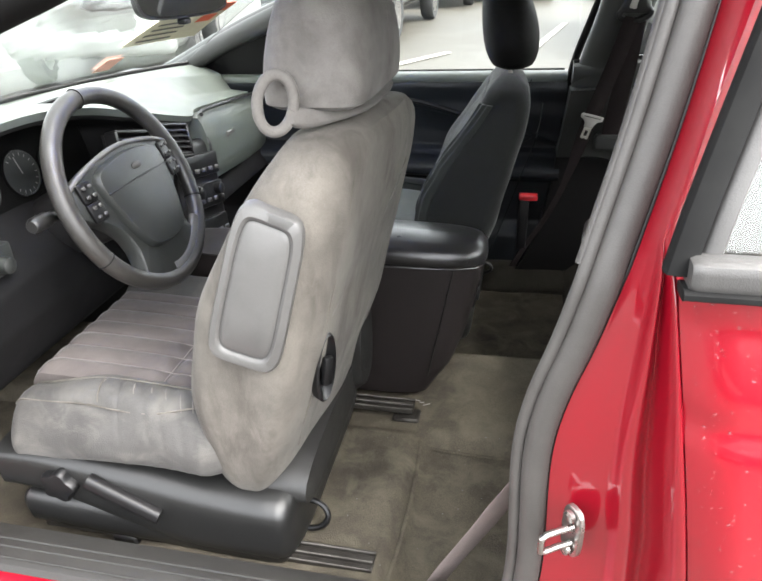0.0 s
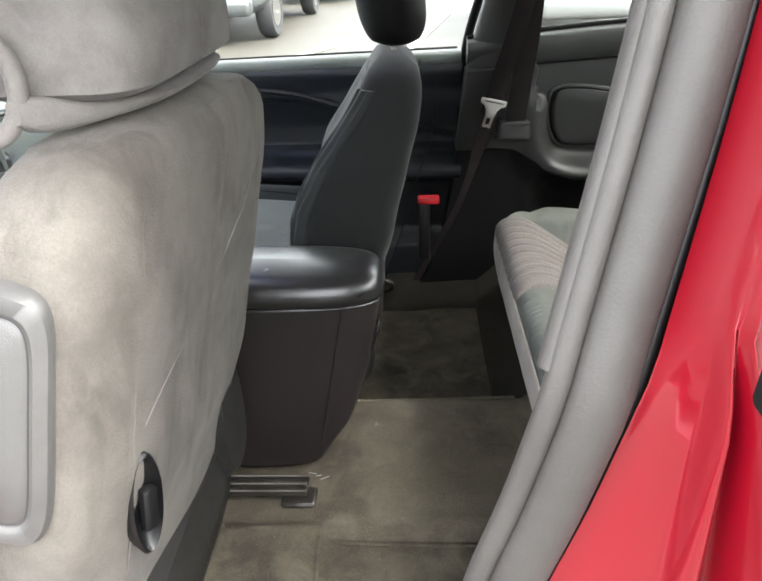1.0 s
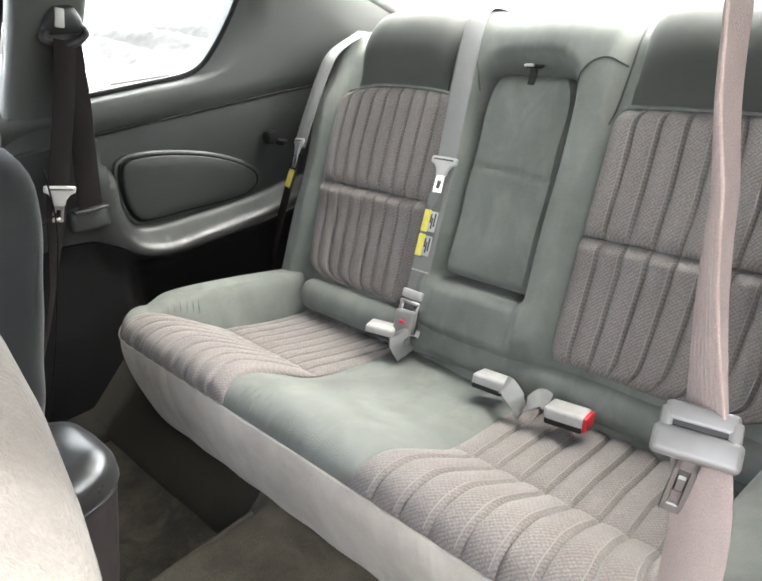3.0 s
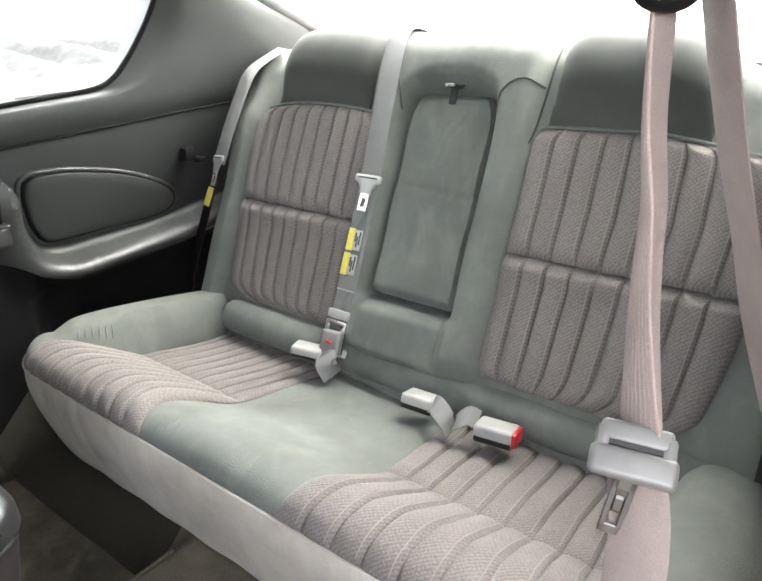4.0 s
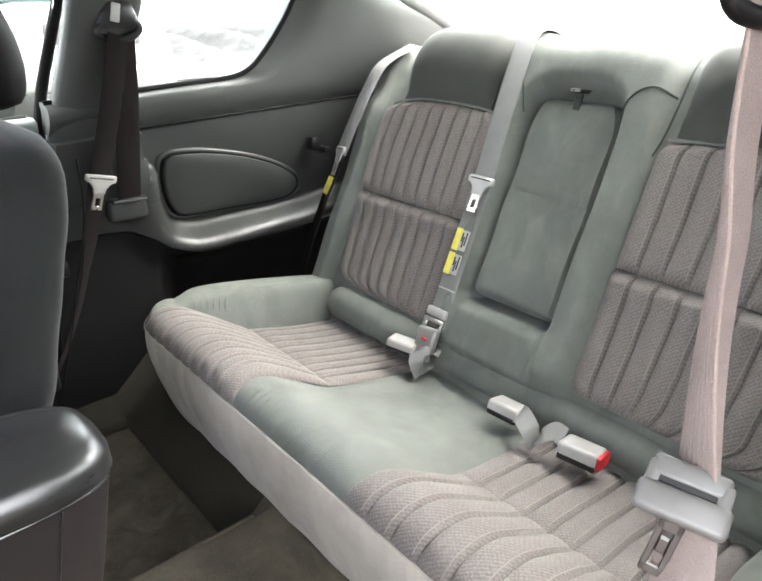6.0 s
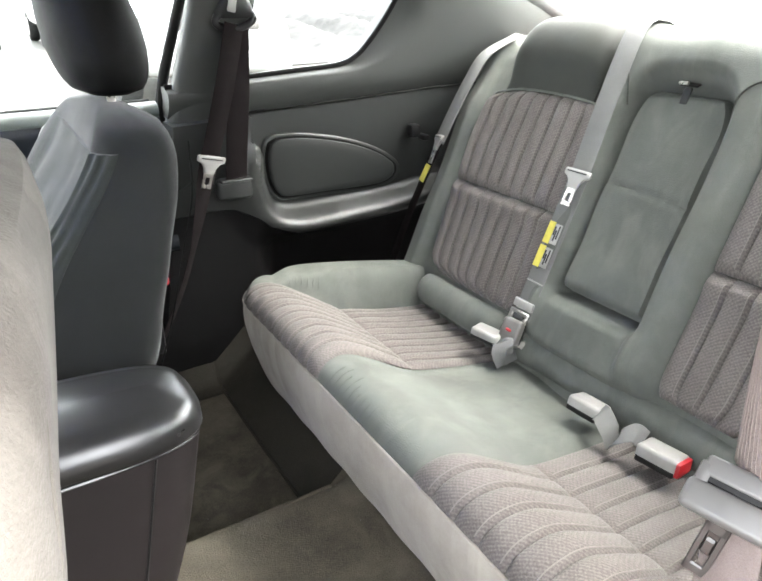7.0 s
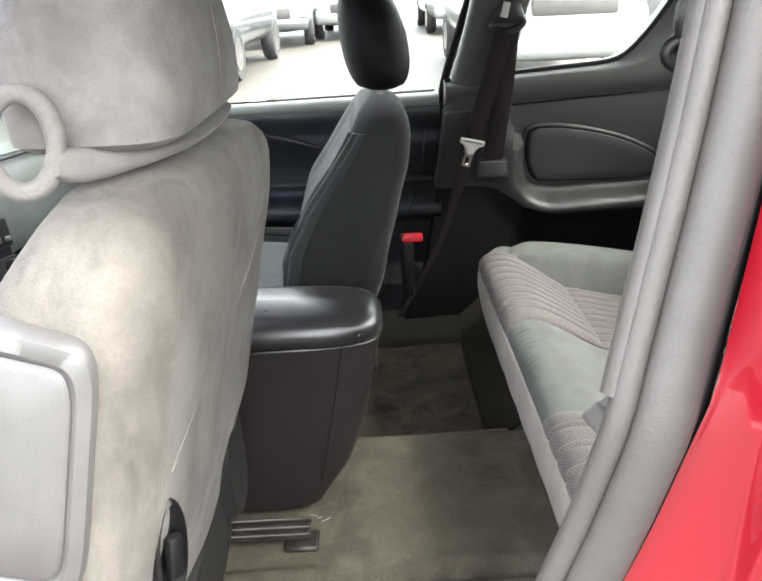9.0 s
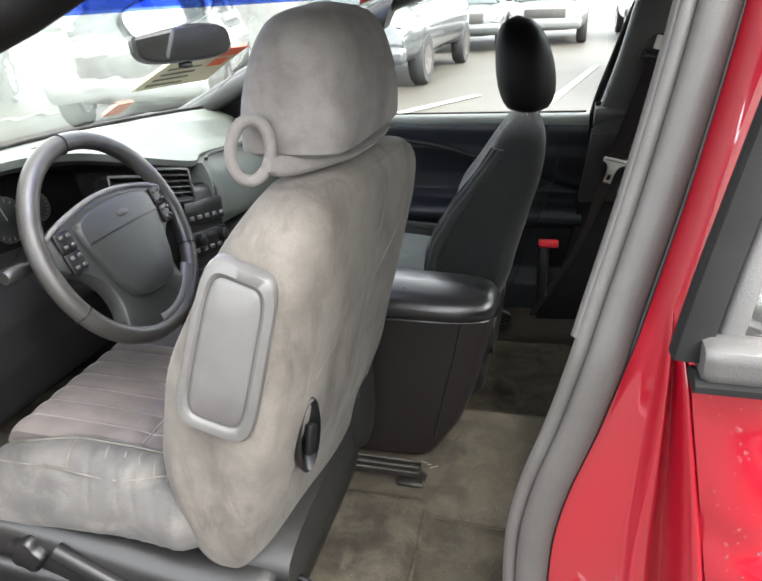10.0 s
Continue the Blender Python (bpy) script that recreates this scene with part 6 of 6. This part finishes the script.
bp = thing("belt_buckle", "pair of grey belt buckles with red button lying on the cushion", "buckle", group="belt buckles")
buckle_body(bp, (0.588, -0.112, 0.462), (-0.1, 0.98, 0.02), (0.062, 0.045, 0.026), roll=14)
buckle_body(bp, (0.584, -0.264, 0.46), (0.12, -1, 0.02), (0.068, 0.045, 0.028), True, roll=-8)
part("webbing", ribbon([(0.58, -0.14, 0.47), (0.57, -0.155, 0.478), (0.562, -0.178, 0.466), (0.565, -0.188, 0.44)], [(0.9, 0.3, 0.3), (0.8, 0.1, 0.5), (0.7, 0.1, 0.6), (0.9, 0, 0.2)], 0.034), M["belt_grey"], bp)
part("webbing", ribbon([(0.58, -0.232, 0.472), (0.572, -0.218, 0.48), (0.562, -0.2, 0.464), (0.565, -0.19, 0.44)], [(0.9, -0.2, 0.3), (0.8, 0, 0.5), (0.7, 0, 0.6), (0.9, 0, 0.2)], 0.034), M["belt_grey"], bp)

bq = thing("belt_buckle", "grey and black belt buckles tucked at the cushion's rear", "buckle", group="belt buckles")
buckle_body(bq, (0.59, 0.163, 0.478), (-0.35, 0.93, 0.1), (0.062, 0.04, 0.022), roll=5)
buckle_body(bq, back_at(0.122, 0.018, 0.05), (0.4, 0.05, 0.9), (0.05, 0.045, 0.022), False, M["latch"])
part("button_mark", rbox(0.006, 0.014, 0.006, 0.002, 1, Vector(back_at(0.118, 0.02, 0.066))), M["red_plastic"], bq, "red release button")
part("webbing", ribbon([(0.598, 0.135, 0.478), (0.592, 0.118, 0.48), (0.58, 0.105, 0.462), (0.585, 0.1, 0.44)], [(0.9, 0.2, 0.2), (0.7, 0, 0.6), (0.6, 0, 0.7), (0.9, 0, 0.2)], 0.042), M["belt_grey"], bq)
part("webbing", ribbon([back_at(0.12, -0.01, 0.055), (0.622, 0.115, 0.478), (0.6, 0.105, 0.468), (0.6, 0.1, 0.44)], [(0, 1, 0), (0.4, 0.7, 0.2), (0.6, 0.4, 0.4), (0.9, 0.2, 0.2)], 0.042), M["belt_grey"], bq)

# driver's belt, hanging loose behind the seat
db = thing("seat_belt", "frayed brown driver's seat belt hanging loose with latch plate", "seat belt", group="seat belts")
part("guide_ring", join(moved(tube([(0.027 * math.cos(a), 0.0, 0.012 * math.sin(a)) for a in np.linspace(0, 2 * math.pi, 28, endpoint=False)], 0.006, 10, closed=True), pose(0.17, -0.552, 1.112, 0, 0, -20)), rbox(0.06, 0.02, 0.03, 0.008, 2, (0.172, -0.557, 1.135), (0, 0, -20))), M["black"], db, "black belt guide ring")
FOLD = curve([(0.163, -0.546, 1.112), (0.157, -0.554, 1.04), (0.152, -0.565, 0.988), (0.149, -0.569, 0.958), (0.146, -0.575, 0.92), (0.142, -0.584, 0.88), (0.138, -0.595, 0.838)], 60)


def flap(sign, v, u, lift):
    """The belt is folded lengthwise; one flap widens downwards as the other narrows."""
    p = Vector(FOLD[int(round(60 * v))])
    if sign > 0:
        return p + Vector((0.5, 0.86, 0)) * u * (0.002 + 0.034 * v**2) + Vector((-0.86, 0.5, 0)) * (lift + 0.002 * math.sin(math.pi * u) * v)
    return p + Vector((0.97, -0.12 - 0.1 * u, 0)) * u * (0.003 + 0.024 * (1 - v) ** 0.9) + Vector((-0.1, -0.97, 0)) * lift


for sign in (1, -1):
    part("webbing", slab(lambda u, v: flap(sign, v, u, 0.0008), lambda u, v: flap(sign, v, u, -0.0008), 8, 60), M["belt"], db)
part("rolled_edge", tube([Vector(p) for p in FOLD[::2]], 0.0012, 6), M["belt_pale"], db, "pale worn folded edge")
for k in range(1, 8):
    part("rib", tube([flap(1, v, k / 8, 0.001) for v in np.linspace(0.35, 1, 30)], 0.00035, 4), M["belt"], db)
part("webbing", ribbon([(0.183, -0.572, 1.115), (0.212, -0.591, 1.02), (0.252, -0.607, 0.94), (0.297, -0.62, 0.86), (0.37, -0.645, 0.74)], (0.84, 0.54, 0.0), 0.046), M["belt"], db)
part("webbing", ribbon([(0.135, -0.582, 0.826), (0.112, -0.597, 0.78), (0.09, -0.602, 0.72), (0.066, -0.606, 0.66), (0.0, -0.61, 0.5), (-0.07, -0.61, 0.36), (-0.1, -0.605, 0.29)], [(0.35, 0.92, 0), (0.35, 0.92, 0), (0.4, 0.9, 0.1), (0.5, 0.8, 0.3), (0.75, 0.3, 0.5), (0.75, 0.3, 0.5), (0.75, 0.3, 0.5)], 0.044), M["belt"], db)
LM = Matrix.Translation((0.128, -0.583, 0.834)) @ pose(0, 0, 0, 0, 0, -74) @ pose(0, 0, 0, 0, 4, 0) @ pose(0, 0, 0, -50, 0, 0) @ Matrix.Scale(0.57, 4)
part("latch_frame", moved(join(rbox(0.08, 0.014, 0.026, 0.006, 3, (0, 0, 0.018)), rbox(0.096, 0.02, 0.036, 0.008, 3, (0, 0, -0.018)), rbox(0.016, 0.014, 0.05, 0.005, 2, (-0.036, 0, -0.002)), rbox(0.016, 0.014, 0.05, 0.005, 2, (0.036, 0, -0.002))), LM), M["latch"], db, "grey plastic latch plate")
part("latch_slot", moved(rbox(0.064, 0.011, 0.009, 0.002, 1, (0, 0, 0.003)), LM), M["black"], db)
LB = Matrix.Translation((0.121, -0.583, 0.82)) @ pose(0, 0, 0, 0, 0, -72) @ pose(0, 0, 0, -6, 10, 0) @ Matrix.Diagonal((0.6, 0.8, 0.9, 1))
part("latch_blade", moved(join(rbox(0.007, 0.003, 0.05, 0.001, 1, (-0.009, 0, -0.026)), rbox(0.007, 0.003, 0.05, 0.001, 1, (0.009, 0, -0.026)), rbox(0.025, 0.003, 0.008, 0.001, 1, (0, 0, -0.048)), rbox(0.025, 0.003, 0.02, 0.001, 1, (0, 0, -0.004)), rbox(0.012, 0.004, 0.014, 0.002, 1, (0, 0, -0.026))), LB), M["steel"], db, "punched metal latch blade")
fr = random.Random(4)
strands = []
for k in range(70):
    p = Vector(FOLD[fr.randrange(6, 50)])
    strands.append(tube([p, p + Vector((-0.001, fr.uniform(-0.001, 0.0022), fr.uniform(-0.004, 0.004)))], 0.00025, 4))
part("fray", join(*strands), M["belt_pale"], db)

fbk = thing("belt_buckle", "front passenger buckle with bright red button", "buckle", (0.034, 0.575, 0.553), group="belt buckles")
part("press_button", rbox(0.056, 0.03, 0.018, 0.005, 2, (-0.003, 0, 0.01)), M["red_plastic"], fbk, "red press button")
part("stalk", rbox(0.03, 0.022, 0.16, 0.006, 2, (-0.014, 0, -0.078)), M["black"], fbk)

# ---- rain drops on the quarter panel, its window and the jamb ----
rng = random.Random(7)


def drop(c, nrm, r):
    m = Matrix.Translation(c) @ Vector(nrm).to_track_quat("Z", "Y").to_matrix().to_4x4()
    return lathe([(r, 0), (r * 0.9, r * 0.15), (r * 0.6, r * 0.26), (r * 0.2, r * 0.3)], 8, m)


ds = []
for _ in range(700):
    u, v = rng.random() ** 1.4 * 0.16, 0.35 + 0.65 * rng.random() ** 0.7
    p = skin(u, v)
    ds.append(drop((p[0], p[1] - 0.0005, p[2]), (0, -1, 0.1), rng.choice((0.0005, 0.0007, 0.0008, 0.0011, 0.0016))))
tagged(part("rain_drop_field", join(*ds), M["water"], body), "scattered clear rain drops", kind="stuff")
ds = []
for _ in range(500):
    u, v = rng.random() * 0.5, rng.random()
    ds.append(drop((0.16 + 0.05 * v + 0.58 * u, -0.8065 + 0.07 * v, 1.01 + 0.26 * v), (0, -1, 0.3), rng.choice((0.0006, 0.0009, 0.0013, 0.002))))
tagged(part("rain_drop_field", join(*ds), M["water"], body), "scattered clear rain drops", kind="stuff")

# ---- bits of dirt on the carpet ----
dirt = random.Random(11)
bits = []
for _ in range(80):
    x, y = dirt.uniform(-0.28, 0.24), dirt.choice((dirt.uniform(-0.66, -0.2), dirt.uniform(-0.22, 0.5)))
    r = dirt.choice((0.0008, 0.0012, 0.0018))
    bits.append(rbox(r * dirt.uniform(1, 2.5), r, r * 0.6, r * 0.2, 1, (x, y, floor_z(x, y) + r * 0.3), (0, 0, dirt.uniform(0, 180))))
tagged(part("dirt_specks", join(*bits), M["belt_grey"], carpet), "pale specks of dirt on the carpet", kind="stuff")
# three pale slivers paint a white glint on the tunnel
part("glint_mark", join(*[rbox(0.015 * k, 0.002, 0.0012, 0.0004, 1, (-0.2 + 0.012 * i, -0.105 - 0.006 * i, floor_z(-0.2, -0.105) + 0.001), (0, 0, 20 * i - 10)) for i, k in enumerate((1, 0.7, 1.2))]), M["buckle"], carpet, "pale slivers that paint a white glint on the tunnel carpet")

# ---- outside: parking lot ----
gr = part("ground", sheet(lambda u, v: ((lambda a, b: (a * 400, b * 400, 0.012 * math.sin(3 * a * 60) * math.sin(2 * b * 60)))((2 * u - 1) ** 3, (2 * v - 1) ** 3)), 80, 80), M["asphalt"])
tagged(gr, "pale wet sandy asphalt of a parking lot", "ground", kind="structure")
for x0, y0, x1, y1 in ((-1.75, 5.8, -0.95, 7.3), (-3.2, 4.2, -1.75, 5.8), (-0.15, 6.2, 0.6, 10.5), (2.6, 4.0, 3.3, 10), (-6.5, 5, -5.0, 10), (5.6, 4.0, 6.0, 10)):
    d = Vector((x1 - x0, y1 - y0, 0)).normalized().cross(Vector((0, 0, 1))) * 0.05
    part("parking_line", loft([[(x0 - d.x, y0 - d.y, 0.014), (x0 + d.x, y0 + d.y, 0.014), (x0 + d.x, y0 + d.y, 0.004), (x0 - d.x, y0 - d.y, 0.004)], [(x1 - d.x, y1 - d.y, 0.014), (x1 + d.x, y1 + d.y, 0.014), (x1 + d.x, y1 + d.y, 0.004), (x1 - d.x, y1 - d.y, 0.004)]]), M["line_paint"], gr)

M["tyre"] = material("tyre_rubber", (0.02, 0.02, 0.02), 0.85, stain=0.2, stain_size=9)
M["dark_glass"] = material("dark_car_glass", (0.03, 0.04, 0.04), 0.08, coat=0.5)
M["lamp_glass"] = material("headlamp_lens", (0.6, 0.62, 0.62), 0.1, coat=1.0)


def parked_car(label, paint, m, tall=1.7, length=4.6, nose=0.9, group="parked cars"):
    """A parked car; nose to its own +x, wheels on the ground."""
    c = thing("parked_car", label, "car", group=group)
    c.matrix_world = m
    h, L = tall, length
    hood = 0.58 * h + 0.05
    prof = [(-L / 2, 0.55, 0.62 * h), (-L / 2 + 0.06, 0.35, 0.66 * h), (-L / 2 + 0.25, 0.3, 0.67 * h), (-L / 4, 0.3, 0.67 * h), (0.3, 0.3, 0.64 * h), (L / 2 - nose, 0.3, hood), (L / 2 - 0.3, 0.3, hood - 0.06), (L / 2 - 0.05, 0.36, hood - 0.2), (L / 2, 0.45, 0.42 * h)]
    rings = []
    for x, z0, z1 in curve(prof, 26):
        w = 0.9 - 0.12 * smooth(L / 2 - 0.6, L / 2, abs(x))
        rings.append(sring((x, 0, (z0 + z1) / 2), (0, 1, 0), (0, 0, 1), w, (z1 - z0) / 2, 4, 28))
    part("body", loft(rings), paint, c)
    cab = [(-L / 2 + 0.2, 0.66 * h, 0.74), (-L / 2 + 0.5, 0.97 * h, 0.64), (0.1, h, 0.62), (L / 2 - nose - 0.75, 0.97 * h, 0.64), (L / 2 - nose, 0.62 * h, 0.76)]
    part("glasshouse", loft([sring((x, 0, (0.6 * h + z) / 2), (0, 1, 0), (0, 0, 1), w, max((z - 0.6 * h) / 2, 0.02), 4, 24) for x, z, w in curve(cab, 18)]), M["dark_glass"], c)
    part("roof", loft([sring((x, 0, z), (0, 1, 0), (0, 0, 1), 0.6, 0.03, 3, 20) for x, z in curve([(-L / 2 + 0.45, 0.965 * h), (0.1, h), (L / 2 - nose - 0.7, 0.965 * h)], 10)]), paint, c)
    for s in (-1, 1):
        part("pillar", tube(curve([(L / 2 - nose - 0.05, s * 0.76, 0.63 * h), (L / 2 - nose - 0.45, s * 0.7, 0.84 * h), (L / 2 - nose - 0.75, s * 0.63, 0.97 * h)], 8), 0.035, 8), paint, c)
        part("pillar", tube([(-0.2, s * 0.86, 0.64 * h), (-0.25, s * 0.66, 0.98 * h)], 0.04, 8), paint, c)
        part("headlamp", moved(rbox(0.2, 0.34, 0.14, 0.04, 3), pose(L / 2 - 0.16, s * 0.62, hood - 0.2, 0, 0, s * -18)), M["lamp_glass"], c)
        part("door_mirror", rbox(0.14, 0.2, 0.14, 0.05, 3, (L / 2 - nose - 0.2, s * 0.98, 0.68 * h)), paint, c)
        for x in (L / 2 - 0.85, -L / 2 + 0.85):
            wm = pose(x, s * 0.8, 0.35, 90, 0, 0)
            t = part("tyre", lathe([(0.2, -0.1), (0.32, -0.11), (0.35, -0.07), (0.35, 0.07), (0.32, 0.11), (0.2, 0.1)], 28, wm), M["tyre"], c)
            rimm = part("rim", lathe([(0.21, -0.105), (0.19, -0.1), (0.06, -0.108), (0.06, 0.108), (0.19, 0.1), (0.21, 0.105)], 20, wm), M["chrome"])
            rimm.parent = t
    part("grille", rbox(0.08, 0.9, 0.2, 0.03, 2, (L / 2 - 0.02, 0, 0.5 * h - 0.08)), M["seal"], c)
    part("bumper", rbox(0.2, 1.6, 0.24, 0.08, 3, (L / 2 - 0.05, 0, 0.46)), paint, c)
    return c


def car_paint(name, col):
    return material(name, col, 0.3, coat=1.0, stain=0.15, stain_size=1.5)


silver, white, green_ = car_paint("silver_grey_paint", (0.05, 0.054, 0.055)), car_paint("white_paint", (0.145, 0.15, 0.145)), car_paint("pale_green_paint", (0.05, 0.075, 0.062))
parked_car("silver grey sport utility vehicle parked across the lot", silver, pose(-2.62, 9.95, 0, 0, 0, -93), 1.75, 4.6)
parked_car("silver sedan parked beyond the lane", silver, pose(-2.2, 15.5, 0, 0, 0, -85), 1.5, 4.6)
parked_car("white car parked facing the lane", white, pose(-0.3, 17.0, 0, 0, 0, -92), 1.5, 4.5)
parked_car("white car parked facing the lane", white, pose(2.3, 17.3, 0, 0, 0, -90), 1.5, 4.5)
parked_car("white van parked beside the coupe", white, pose(2.1, 8.6, 0, 0, 0, -90), 1.9, 4.7)
parked_car("white car parked ahead of the coupe", white, pose(-4.9, 6.8, 0, 0, 0, -70), 1.5, 4.5)
parked_car("pale green car parked ahead of the coupe", green_, pose(-7.6, 5.2, 0, 0, 0, -60), 1.55, 4.6)
parked_car("dark grey car parked across the lane, mirrored in the red paint", car_paint("charcoal_paint", (0.03, 0.031, 0.033)), pose(0.5, -5.4, 0, 0, 0, 4), 1.55, 4.6)
M["gravel"] = material("dark_rubble", (0.016, 0.015, 0.0138), 0.9, grain=0.85, grain_size=14, stain=0.9, stain_size=5, stain_color=(0.002, 0.002, 0.0019), bump=1.0, bump_size=16)
bk = random.Random(3)


def bank(u, v):
    x, y = 2.5 + 14 * u, 9.5 + 0.25 * 14 * u + 12 * v
    return x, y, 0.03 + 0.55 * smooth(0, 0.5, v) * (0.6 + 0.4 * math.sin(3 * x)) + bk.uniform(0, 0.1) * min(1, 8 * min(u, v))


tagged(part("gravel_bank", slab(bank, lambda u, v: (2.5 + 14 * u, 9.5 + 3.5 * u + 12 * v, -0.05), 90, 60), M["gravel"]), "low bank of grey rubble beyond the parking lane", "bank", kind="stuff")
# an added, unseen wall that cuts low sky light from the driver's side
M["wall_paint"] = material("weathered_dark_wall", (0.075, 0.072, 0.066), 0.85, grain=0.2, grain_size=20, stain=0.5, stain_size=0.4, bump=0.3, bump_size=20)
tagged(part("light_block_wall", rbox(60, 0.3, 1.9, 0.02, 1, (0, -9.5, 0.95)), M["wall_paint"]), "plain dark wall, added out of view to block low light", "wall", kind="structure")
